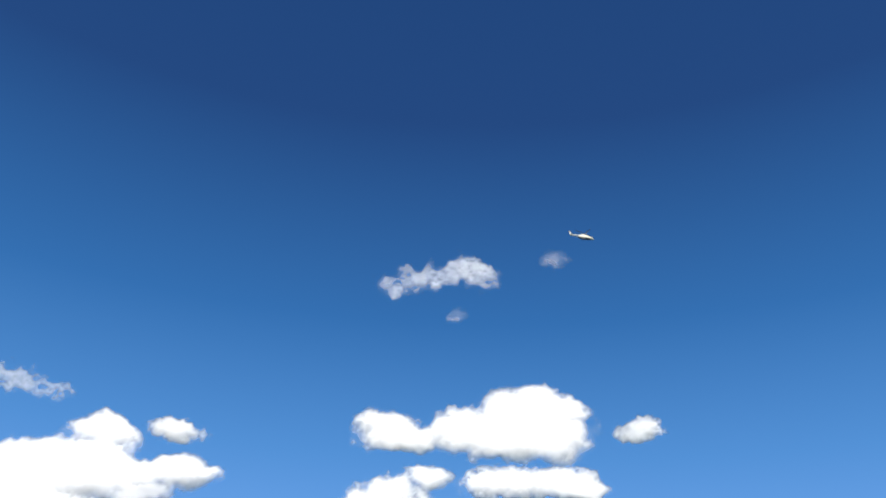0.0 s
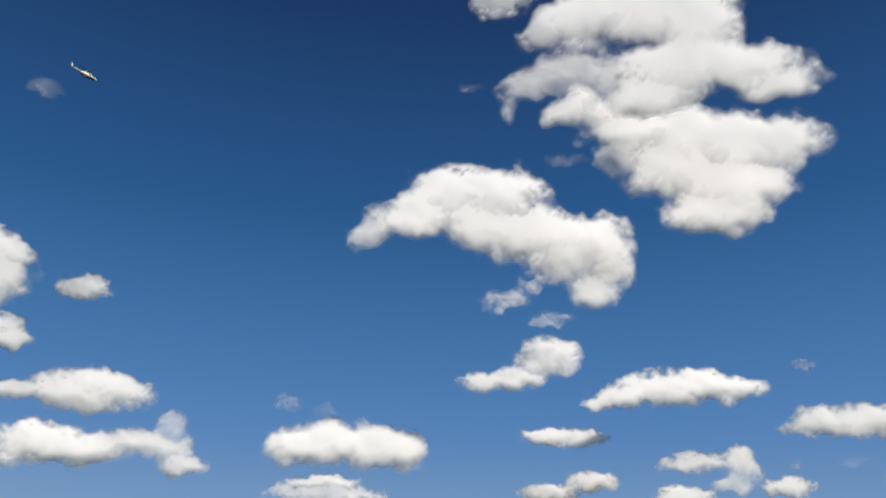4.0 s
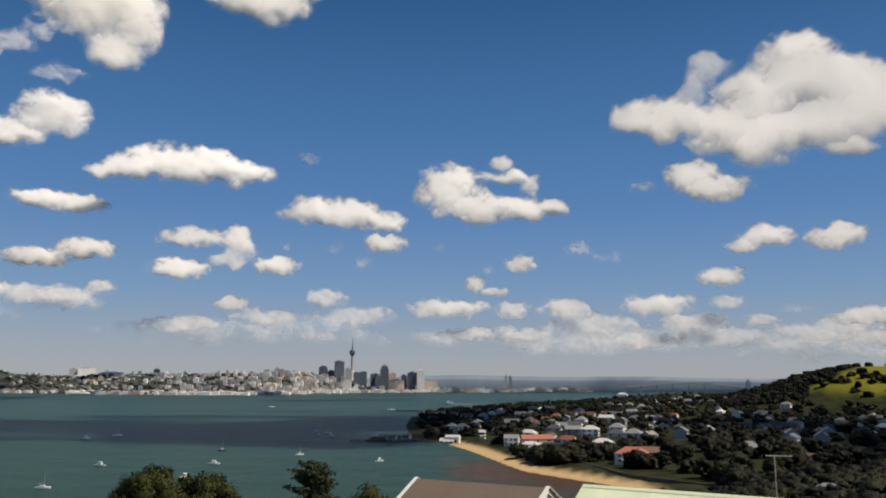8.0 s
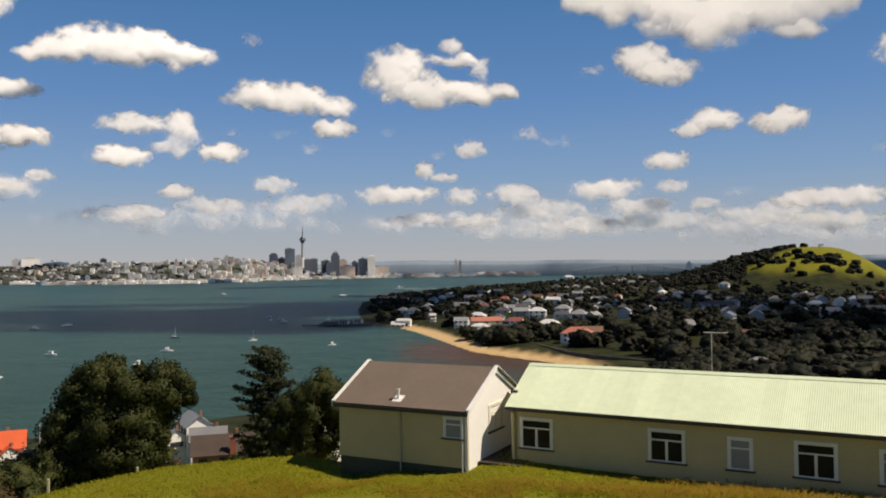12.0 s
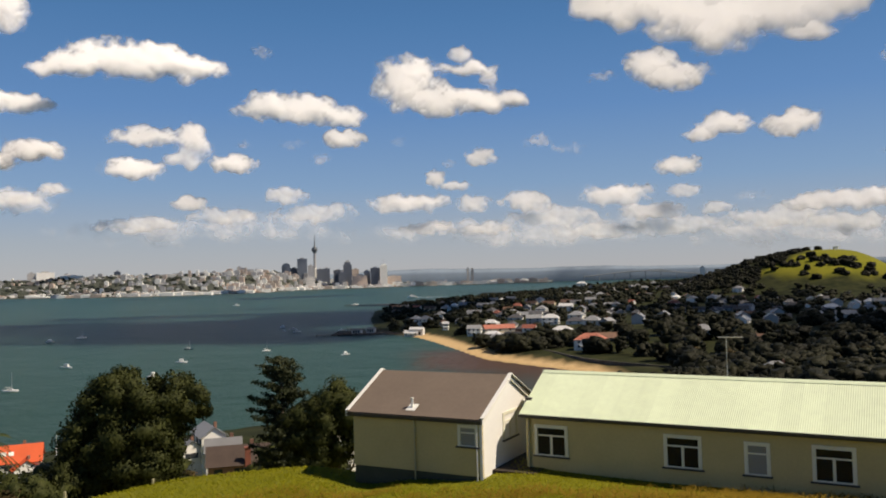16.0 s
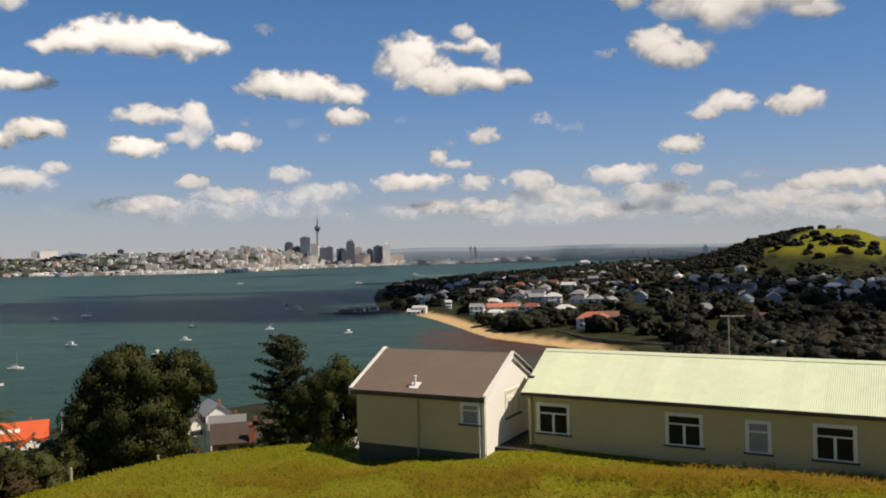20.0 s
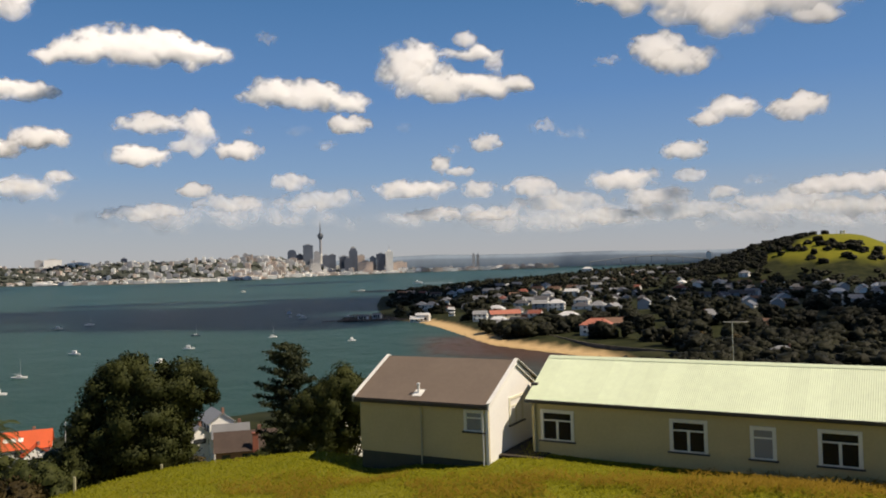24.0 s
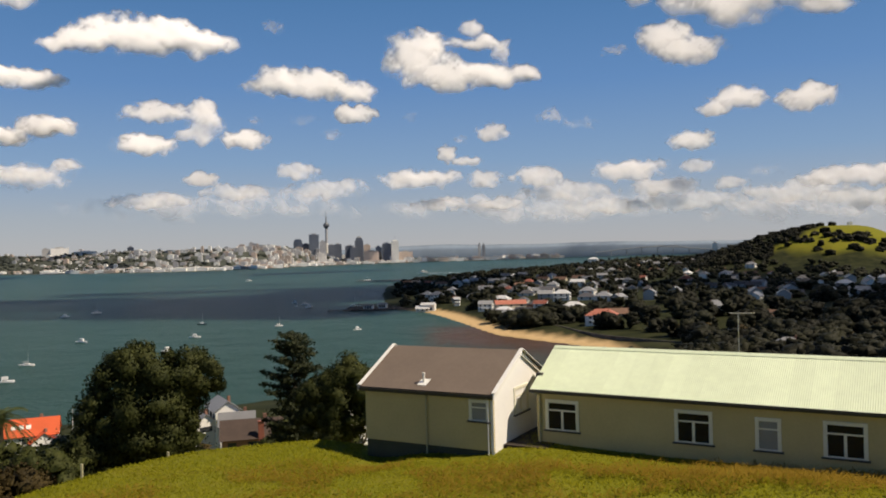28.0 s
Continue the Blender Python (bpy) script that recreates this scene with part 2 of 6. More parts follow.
class Geo:
    """Collects corners and faces of one mesh."""

    def __init__(self):
        self.v, self.f = [], []

    def add(self, verts, faces):
        k = len(self.v)
        self.v += [tuple(p) for p in verts]
        self.f += [tuple(i + k for i in f) for f in faces]
        return self

    def box(self, x0, y0, z0, x1, y1, z1, c=0.0):
        """A box between two corners; c: width of its chamfer."""
        if not c:
            v = [(x, y, z) for x in (x0, x1) for y in (y0, y1) for z in (z0, z1)]
            return self.add(v, [(0, 1, 3, 2), (4, 6, 7, 5), (0, 4, 5, 1), (2, 3, 7, 6), (0, 2, 6, 4), (1, 5, 7, 3)])
        bm = bmesh.new()
        bmesh.ops.create_cube(bm, size=1)
        bmesh.ops.scale(bm, vec=(x1 - x0, y1 - y0, z1 - z0), verts=bm.verts)
        bmesh.ops.translate(bm, vec=((x0 + x1) / 2, (y0 + y1) / 2, (z0 + z1) / 2), verts=bm.verts)
        bmesh.ops.bevel(bm, geom=bm.edges[:], offset=c, segments=1, affect="EDGES")
        bm.verts.index_update()
        self.add([v.co[:] for v in bm.verts], [[v.index for v in f.verts] for f in bm.faces])
        bm.free()
        return self

    def tube(self, a, b, ra, rb=None, n=8):
        """A tapered round bar from a to b, closed at its ends."""
        a, b = Vector(a), Vector(b)
        rb = ra if rb is None else rb
        q = (b - a).to_track_quat("Z", "Y")
        ring = [q @ Vector((math.cos(2 * math.pi * i / n), math.sin(2 * math.pi * i / n), 0)) for i in range(n)]
        v = [a + p * ra for p in ring] + [b + p * rb for p in ring]
        f = [(i, (i + 1) % n, n + (i + 1) % n, n + i) for i in range(n)]
        return self.add(v, f + [tuple(reversed(range(n))), tuple(range(n, 2 * n))])

    def prism(self, outline, a, b):
        """An outline of (y, z) corners drawn out along x from a to b."""
        n = len(outline)
        v = [(a, y, z) for y, z in outline] + [(b, y, z) for y, z in outline]
        f = [(i, n + i, n + (i + 1) % n, (i + 1) % n) for i in range(n)]
        return self.add(v, f + [tuple(range(n)), tuple(reversed(range(n, 2 * n)))])

    def slab(self, corners, d):
        """A flat plate on four corners, d thick along its normal."""
        p = [Vector(c) for c in corners]
        nrm = (p[1] - p[0]).cross(p[3] - p[0]).normalized() * d
        return self.add(p + [q + nrm for q in p], [(3, 2, 1, 0), (4, 5, 6, 7), (0, 1, 5, 4), (1, 2, 6, 5), (2, 3, 7, 6), (3, 0, 4, 7)])

    def lump(self, c, r, rough=0.25, seed=0, sub=1):
        """A knobbly ball; r is a number or three half-axes."""
        r = (r, r, r) if isinstance(r, (int, float)) else r
        verts, faces = ICO[sub]
        off = Vector((seed * 7.3, seed * 3.1, seed * 1.7))
        out = []
        for p in verts:
            k = 1 + rough * noise.noise(p * 1.9 + off) * 1.6
            out.append((c[0] + p.x * r[0] * k, c[1] + p.y * r[1] * k, c[2] + p.z * r[2] * k))
        return self.add(out, faces)

    def leaf(self, c, size, rng, up=0.3):
        """One small leaf blade, turned at random."""
        d = Vector((rng.gauss(0, 1), rng.gauss(0, 1), rng.gauss(0, 1) + up)).normalized()
        s = d.cross(Vector((rng.gauss(0, 1), rng.gauss(0, 1), rng.gauss(0, 1)))).normalized() * size * 0.38
        d = d * size * 0.5
        c = Vector(c)
        return self.add([c - d, c + s, c + d, c - s], [(0, 1, 2, 3)])

    def mesh(self, name, smooth=False):
        m = bpy.data.meshes.new(name)
        m.from_pydata(self.v, [], self.f)
        if smooth:
            m.shade_smooth()
        m.update()
        return m


def _ico(sub):
    bm = bmesh.new()
    bmesh.ops.create_icosphere(bm, subdivisions=sub, radius=1)
    bm.verts.index_update()
    out = [v.co.copy() for v in bm.verts], [[v.index for v in f.verts] for f in bm.faces]
    bm.free()
    return out


ICO = {1: _ico(1), 2: _ico(2), 3: _ico(3)}


def part(name, shape, material, parent, label="", smooth=False, at=None):
    """Links a shape (or a mesh made before) as ONE mesh object under a thing or a part."""
    data = shape.mesh(name, smooth) if isinstance(shape, Geo) else shape
    if not data.materials:
        data.materials.append(material)
    ob = new(name, data)
    ob.parent = parent
    if at is not None:
        ob.matrix_basis = at
    if label:
        tagged(ob, label)
    return ob


def thing(name, label, category, m=None, group="", kind="", shape=None, material=None, smooth=False):
    """A top-level thing: an empty at its base, or one mesh."""
    ob = new(name, shape.mesh(name, smooth) if shape else None)
    if shape:
        ob.data.materials.append(material)
    if m is not None:
        ob.matrix_basis = m
    return tagged(ob, label, category, group, kind)


class Fbm:
    """Fractal value noise on arrays."""

    def __init__(self, seed):
        self.t = np.random.RandomState(seed).rand(256, 256)

    def one(self, x, y):
        xi, yi = np.floor(x).astype(int), np.floor(y).astype(int)
        fx, fy = x - xi, y - yi
        fx, fy = fx * fx * (3 - 2 * fx), fy * fy * (3 - 2 * fy)
        g = lambda a, b: self.t[a & 255, b & 255]
        return (g(xi, yi) * (1 - fx) + g(xi + 1, yi) * fx) * (1 - fy) + (g(xi, yi + 1) * (1 - fx) + g(xi + 1, yi + 1) * fx) * fy

    def __call__(self, x, y, octaves=5, gain=0.5):
        s, a, tot = 0, 1.0, 0.0
        for i in range(octaves):
            s = s + a * self.one(x * 2 ** i + 17.3 * i, y * 2 ** i + 5.1 * i)
            tot += a
            a *= gain
        return s / tot

# ---------------------------------------------------------------- ground and water
SHORE = [(-420, 60), (-300, 165), (-150, 240), (-50, 300), (40, 335), (84, 385), (82, 425), (58, 462), (33, 505), (24, 545), (2, 648),
         (-14, 708), (-52, 778), (-74, 1000), (-88, 1280), (-30, 1555), (102, 1742), (340, 2400), (618, 3247), (1300, 3900),
         (4200, 3900), (4200, -4200), (-4200, -4200), (-2500, -300)]


def inland(x, y):
    """Metres from the shore line: positive on land, negative on the water."""
    d = np.full(x.shape, 1e9)
    inside = np.zeros(x.shape, bool)
    for (ax, ay), (bx, by) in zip(SHORE, SHORE[1:] + SHORE[:1]):
        ux, uy = bx - ax, by - ay
        k = np.clip(((x - ax) * ux + (y - ay) * uy) / (ux * ux + uy * uy), 0, 1)
        d = np.minimum(d, np.hypot(x - ax - k * ux, y - ay - k * uy))
        cross = ((ay > y) != (by > y)) & (x < (bx - ax) * (y - ay) / (by - ay + 1e-12) + ax)
        inside ^= cross
    return np.where(inside, d, -d)


def step(a, b, v):
    k = np.clip((v - a) / (b - a), 0, 1)
    return k * k * (3 - 2 * k)


ROLL = Fbm(4)


def height(x, y):
    """Height of the ground over the sea at (x, y)."""
    x, y = np.asarray(x, float), np.asarray(y, float)
    d = inland(x, y)
    z = np.where(d > 0, 0.4 + 3.0 * step(0, 30, d) + 7.0 * step(15, 160, d), np.maximum(d * 0.05, -6.0))
    z += np.where(d > 0, 9 * (ROLL(x / 260 + 50, y / 260 + 50, 3) - 0.4) * step(30, 200, d), 0)
    # the volcanic hill behind the town
    dx, dy = x - 606, y - 1216
    across = np.where(dx * 0.89 - dy * 0.45 < 0, 175, 92)
    z += np.where(d > 0, 63 * np.exp(-(((dx * 0.89 - dy * 0.45) / across) ** 2 + ((dx * 0.45 + dy * 0.89) / 150) ** 2) ** 1.25), 0)
    # low ridge of the town towards the naval shore
    z += np.where(d > 0, 12 * np.exp(-(((x - 430) / 160) ** 2 + ((y - 1450) / 210) ** 2)), 0)
    # the headland on which the camera stands
    r = np.hypot(x, y)
    az = np.degrees(np.arctan2(x, y))
    edge = 38.5 + 0.9 * step(0, 40, az) * 12 - 7.0 * step(-16, -34, az)
    brow = np.clip((r - edge) / 130, 0, 1)
    hill = 50.4 - 6.75 * step(-4, 27, r) - 0.02 * np.clip(r - 27, 0, 12) + 0.35 * (ROLL(x / 9 + 9, y / 9 + 9, 3) - 0.5)
    hill = hill + step(20, 29, r) * (0.4 * step(0, 7, az) - 0.42 * np.exp(-((az + 5.0) / 2.6) ** 2) * step(31, 34.5, r))
    hill = hill + (0.16 * step(2, 8, az) + 0.26 * step(9, 24, az)) * np.exp(-((r - 27.8) / 1.9) ** 2)
    hill = hill - 37 * (1 - (1 - brow) ** 1.7) - 0.02 * np.clip(r - edge, 0, 400)
    back = 50.4 + 0.06 * np.clip(-y, 0, 120)
    hill = np.where(y < 0, back + (hill - back) * step(-25, 0, y), hill)
    fade = step(330, 150, r)
    z = np.where((d > -5) & (r < 330), np.maximum(z, z + (hill - z) * fade), z)
    return z


def ground_z(x, y):
    return float(height(np.array([x]), np.array([y]))[0])


def sheet(name, xs, ys, fz, material, attrs=()):
    """A grid surface over xs and ys with heights from fz and named point values."""
    X, Y = np.meshgrid(xs, ys)
    Z = fz(X, Y)
    m = bpy.data.meshes.new(name)
    w, h = len(xs), len(ys)
    i = np.arange(w * h).reshape(h, w)
    quads = np.stack([i[:-1, :-1], i[:-1, 1:], i[1:, 1:], i[1:, :-1]], -1).reshape(-1, 4)
    m.from_pydata(np.stack([X.ravel(), Y.ravel(), Z.ravel()], 1), [], quads)
    for key, fn in attrs:
        a = m.attributes.new(key, "FLOAT", "POINT")
        a.data.foreach_set("value", fn(X, Y, Z).ravel().astype(np.float32))
    m.materials.append(material)
    m.shade_smooth()
    return new(name, m)


def spread(a, b, n, power=2.2):
    """Positions from a to b, dense near zero."""
    k = np.linspace(-abs(a) ** (1 / power), b ** (1 / power), n)
    return np.sign(k) * np.abs(k) ** power


def sand_at(x, y, z):
    d = inland(x, y)
    beach = step(-12, 0, d) * step(15 + 8 * (ROLL(x / 30, y / 30, 3) - 0.5), 9, d) * step(330, 380, y) * step(760, 690, y) * step(100, 84, x)
    return beach


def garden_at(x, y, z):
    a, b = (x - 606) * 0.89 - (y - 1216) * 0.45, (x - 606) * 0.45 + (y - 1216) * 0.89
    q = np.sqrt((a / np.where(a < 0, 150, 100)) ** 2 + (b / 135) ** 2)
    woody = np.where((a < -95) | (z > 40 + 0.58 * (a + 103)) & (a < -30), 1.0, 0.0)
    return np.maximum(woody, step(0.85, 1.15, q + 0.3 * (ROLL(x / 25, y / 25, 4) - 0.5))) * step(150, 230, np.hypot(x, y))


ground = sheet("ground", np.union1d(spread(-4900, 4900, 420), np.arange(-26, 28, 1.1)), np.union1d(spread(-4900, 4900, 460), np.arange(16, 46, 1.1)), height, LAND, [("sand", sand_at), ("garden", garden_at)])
tagged(ground, "grassy headland and low town land with sandy beach", "ground", kind="structure")


def reef_at(x, y, z):
    d = inland(x, y)
    return step(-62, -20, d + 40 * (ROLL(x / 40, y / 22, 4) - 0.5)) * step(350, 400, y) * step(590, 540, y) * step(-40, 0, x)


water = sheet("water", spread(-9000, 9000, 300), spread(-9000, 9000, 360), lambda x, y: np.zeros(x.shape), SEA, [("shallow", reef_at)])
tagged(water, "green-blue harbour water with small ripples", "water", kind="structure")

# ---------------------------------------------------------------- far shore
FAR_SHORE = [(-5000, 3000), (-3300, 3500), (-2300, 3700), (-1650, 3500), (-1160, 3160), (-900, 3220), (-760, 3500), (-612, 3900), (-430, 4120),
             (-248, 4240), (150, 4420), (675, 4540), (700, 4700)]


def far_d(x, y):
    sx, sy = zip(*FAR_SHORE)
    return y - np.interp(x, sx, sy, right=99999)


def far_height(x, y):
    d = far_d(x, y)
    z = np.where(d > 0, 2 + 6 * step(0, 250, d) + 60 * step(120, 650, d) * step(-500, -900, x) + 14 * step(200, 700, d), -4)
    z += np.where(d > 0, 26 * step(300, 900, d) * (ROLL(x / 420 + 3, y / 420 + 8, 4) - 0.35) * step(-300, -800, x), 0)
    z += 100 * np.exp(-(((x + 2500) / 230) ** 2 + ((y - 3950) / 260) ** 2))
    return z


FAR_GREEN = surface("far_wooded_slopes", (0.05, 0.058, 0.045), 0.95, grain=0.05, stain=0.006, vary=0.35, bump=0.0)
far_land = sheet("far_shore_land", np.linspace(-3600, 760, 200), np.linspace(3050, 4880, 90), far_height, FAR_GREEN)
tagged(far_land, "low green city land across the harbour", "land", kind="structure")

# the blue of distance haze is put into the hills' base colour
HILL_HAZE = surface("far_hills_haze_tint", (0.2, 0.26, 0.33), 1.0, grain=0.02, stain=0.004, vary=0.12, bump=0.0)
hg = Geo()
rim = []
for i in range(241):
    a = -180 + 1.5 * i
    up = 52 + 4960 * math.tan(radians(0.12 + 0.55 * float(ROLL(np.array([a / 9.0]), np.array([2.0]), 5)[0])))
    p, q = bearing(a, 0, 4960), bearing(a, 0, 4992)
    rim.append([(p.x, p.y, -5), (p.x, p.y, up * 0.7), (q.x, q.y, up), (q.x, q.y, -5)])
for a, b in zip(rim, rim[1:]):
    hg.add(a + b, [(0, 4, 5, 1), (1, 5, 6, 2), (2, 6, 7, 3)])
thing("backdrop", "distant hazy blue hills along the horizon", "hills", kind="structure", shape=hg, material=HILL_HAZE, smooth=True)

# ---------------------------------------------------------------- clouds

SUN_WAY = Vector((math.sin(radians(SUN_AZ)) * math.cos(radians(SUN_EL)), math.cos(radians(SUN_AZ)) * math.cos(radians(SUN_EL)), math.sin(radians(SUN_EL))))


def cloud(az, el, dist, puffs, seed, look_of="white", deep=1.0, level=False):
    """One cumulus cloud at a bearing, a height angle and a distance; level: lying flat overhead. Puffs: (right, up, half width, half height, density), the first four in degrees."""
    p = np.array(puffs, float)
    size = float(np.sqrt(p[:, 2] * p[:, 3]).max())
    cell = min(0.15, max(0.075, size / 26))
    lo = (p[:, :2] - p[:, 2:4] * 1.45).min(0)
    hi = (p[:, :2] + p[:, 2:4] * 1.45).max(0)
    us, vs = np.arange(lo[0], hi[0] + cell, cell), np.arange(lo[1], hi[1] + cell, cell)
    U, V = np.meshgrid(us, vs)
    fb = Fbm(seed)
    k = 1.0 / max(size, 0.5)
    thin = look_of == "thin"

    def shape(octaves, keen):
        wu = (fb(U * k * 2.1, V * k * 2.1, octaves, 0.5) - 0.5) * size * (1.1 if thin else 0.5)
        wv = (fb(U * k * 2.1 + 40, V * k * 2.1 + 40, octaves, 0.5) - 0.5) * size * (0.9 if thin else 0.42)
        total, dens, wsum = 0, 0, 1e-9
        for u, v, ru, rv, de in p:
            y = (V + wv - v) / rv
            q = ((U + wu - u) / ru) ** 2 + np.where(y < 0, y * 1.15, y) ** 2
            e = np.exp(np.clip(keen * (1 - q), -30, 30))
            total, dens, wsum = total + e, dens + e * de, wsum + e
        return np.log(total + 1e-9) / keen, np.clip(dens / wsum, 0, 1)

    F, dens = shape(4, 4.0)
    soft, _ = shape(2, 2.5)
    F = F + (1.2 if level else 0.8 if thin else 1.1 * (1 - step(0.4, 1.0, F))) * (fb(U * k * 2.4 + 9, V * k * 2.4 + 3, 5, 0.55) - 0.53)
    F = np.clip(F, 0, 1.4)
    soft = np.clip(soft, 0.02, 1.3)
    billow = fb(U * k * 1.3 + 70, V * k * 1.3, 3, 0.4)
    H = radians(1) * dist * size * 0.3 * deep * soft ** 1.35 * (0.6 + 0.7 * billow)
    gv, gu = np.gradient(F)
    D = F / ((1.1 if level or thin else 0.95) + (0 if level else 0.25 * gv / (np.hypot(gu, gv) + 1e-6)))      # crisp tops, frayed bases
    D = step(0.0, 1.0, D) * dens * (0.75 if thin else 1.0)
    keep = F > 0
    cells = keep[:-1, :-1] | keep[1:, :-1] | keep[:-1, 1:] | keep[1:, 1:]
    used = np.zeros(F.shape, bool)
    for s in ((slice(None, -1), slice(None, -1)), (slice(1, None), slice(None, -1)), (slice(None, -1), slice(1, None)), (slice(1, None), slice(1, None))):
        used[s] |= cells
    idx = np.full(F.shape, -1)
    n = int(used.sum())
    idx[used] = np.arange(n)
    c = bearing(az, el, dist)
    away = (c - Vector(EYE)).normalized()
    right = Vector((math.cos(radians(az)), -math.sin(radians(az)), 0))
    if level:
        away, right = Vector((0, 0, 1)), Vector((1, 0, 0))
    top = right.cross(away)
    s = radians(1) * dist
    # the body leans back from its base, its broad side turned up to the light
    face = (SUN_WAY * 1.15 - away).normalized()
    fu, fv, fa = (0, 0, 1) if level else (face.dot(right), face.dot(top), face.dot(away))
    lean = -(U[used] * fu + V[used] * fv) * s / fa
    grow = 1 + lean / dist
    flat = np.outer(U[used] * s * grow, right) + np.outer(V[used] * s * grow, top) + np.outer(lean, away)
    front, rear = flat - np.outer(H[used], away), flat + np.outer(H[used], away)
    q = np.stack([idx[:-1, :-1], idx[:-1, 1:], idx[1:, 1:], idx[1:, :-1]], -1)[cells]
    m = bpy.data.meshes.new("cloud")
    m.from_pydata(np.concatenate([front, rear]), [], np.concatenate([q, q[:, ::-1] + n]))
    a = m.attributes.new("vapour", "FLOAT", "POINT")
    a.data.foreach_set("value", np.concatenate([D[used], D[used]]).astype(np.float32))
    m.materials.append(CLOUD)
    m.shade_smooth()
    ob = new("cloud", m)
    ob.location = c
    words = {"white": "bright white cumulus cloud with a soft grey base", "thin": "thin white wisp of cloud against blue sky",
             "low": "low grey-white cloud near the hazy horizon", "big": "large billowing white cumulus cloud with ragged edges"}
    return tagged(ob, words[look_of], "cloud", "fair-weather clouds")




def overhead(x, y, up, puffs, seed):
    """A cloud overhead that throws its shadow on the ground round (x, y). Puffs in metres."""
    k = up / math.sin(radians(SUN_EL))
    c = Vector((x, y, 0)) + k * SUN_WAY
    v = c - Vector(EYE)
    s = radians(1) * v.length
    return cloud(math.degrees(math.atan2(v.x, v.y)), math.degrees(math.asin(v.z / v.length)), v.length, [(a / s, -b / s, c2 / s, d / s, e) for a, b, c2, d, e in puffs], seed, "big", 0.5, True)


overhead(-420, 1000, 1250, [(160, 0, 400, 250, 1), (-250, 70, 380, 150, 0.85), (-580, -60, 360, 70, 0.75), (-520, 170, 330, 60, 0.6), (340, 120, 240, 240, 1), (60, 270, 380, 110, 0.8), (-170, -230, 460, 75, 0.7), (240, -210, 230, 130, 0.9), (-80, 520, 320, 50, 0.5), (420, 330, 260, 60, 0.6)], 501)
overhead(430, 640, 1300, [(0, 0, 220, 180, 0.85), (-170, 170, 130, 180, 0.85), (-60, 380, 150, 120, 0.7), (-120, -140, 180, 160, 1), (230, 60, 200, 160, 0.6), (20, 130, 150, 110, 0.4), (330, -150, 230, 200, 0.9), (100, -280, 220, 190, 1)], 502)
# fair-weather clouds, by bearing
cloud(-75.78, 29.67, 2686, [(-3.30, -0.58, 1.79, 0.85, 0.40), (-1.20, 0.06, 2.13, 0.94, 0.42), (1.32, 0.65, 1.99, 1.42, 0.50), (3.15, -0.01, 1.33, 0.95, 0.35)], 100, "thin", 0.5)
cloud(-74.34, 27.22, 2907, [(0.00, 0.00, 0.85, 0.57, 0.14)], 101, "thin", 0.4)
cloud(-66.55, 31.02, 2580, [(0.00, 0.00, 1.14, 0.66, 0.14)], 102, "thin", 0.4)
cloud(-98.34, 14.43, 2247, [(0.27, 2.47, 2.49, 1.33, 1.00), (-0.63, 0.10, 3.66, 2.24, 1.00), (0.56, 0.30, 2.47, 1.85, 1.00), (3.38, 0.59, 2.94, 1.26, 1.00), (5.68, 0.79, 2.14, 1.28, 0.90), (3.06, -0.66, 2.91, 0.92, 0.70), (-3.21, -0.33, 3.56, 1.98, 1.00), (-5.31, -0.99, 3.47, 1.93, 1.00), (-3.86, -2.03, 5.44, 1.56, 1.00)], 103, "big", 1.0)
cloud(-103.45, 19.12, 1709, [(-1.25, 0.12, 2.08, 0.91, 0.50), (1.26, -0.11, 1.91, 0.64, 0.45)], 104, "thin", 0.6)
cloud(-93.66, 17.80, 1832, [(0.00, 0.00, 2.15, 0.95, 0.90)], 105, "white", 1.0)
cloud(-71.54, 19.58, 1671, [(-7.47, -0.15, 2.53, 1.66, 1.00), (-5.69, -0.85, 3.23, 1.20, 1.00), (-1.86, -0.34, 2.79, 1.86, 1.00), (1.21, 0.53, 2.80, 2.33, 1.00), (2.94, 1.55, 2.57, 1.97, 1.00), (4.36, -0.32, 2.79, 2.32, 1.00), (0.89, -1.19, 4.18, 1.48, 1.00), (5.49, 1.25, 1.40, 1.03, 0.90)], 106, "big", 1.0)
cloud(-67.62, 15.69, 2071, [(-3.18, 0.28, 3.44, 1.38, 1.00), (0.64, 0.14, 2.98, 1.28, 1.00), (2.55, -0.38, 1.92, 0.73, 0.90)], 107, "big", 1.0)
cloud(-61.03, 19.34, 1691, [(-0.20, -0.26, 1.94, 0.83, 1.00), (0.20, 0.26, 1.20, 0.74, 1.00)], 108, "white", 1.0)
cloud(-77.97, 14.83, 2188, [(-0.59, 0.24, 2.58, 1.38, 1.00), (-2.39, -0.68, 2.33, 1.27, 1.00), (1.93, 1.45, 1.76, 1.05, 1.00), (1.03, -0.98, 2.59, 1.12, 0.90)], 109, "big", 1.0)
cloud(-83.72, 11.26, 2868, [(1.49, 0.63, 4.53, 1.57, 1.00), (-2.08, 0.18, 3.59, 1.59, 1.00), (0.60, -0.79, 4.86, 1.62, 0.90)], 110, "big", 1.0)
cloud(-70.61, 13.07, 2476, [(0.00, 0.00, 2.13, 0.98, 0.90)], 111, "white", 1.0)
cloud(-60.49, 12.94, 2501, [(-3.71, -0.47, 2.57, 0.86, 0.80), (0.01, -0.26, 3.29, 1.67, 0.95), (2.80, 0.03, 2.23, 1.34, 0.90), (0.89, 0.74, 1.77, 0.89, 0.90)], 112, "big", 1.0)
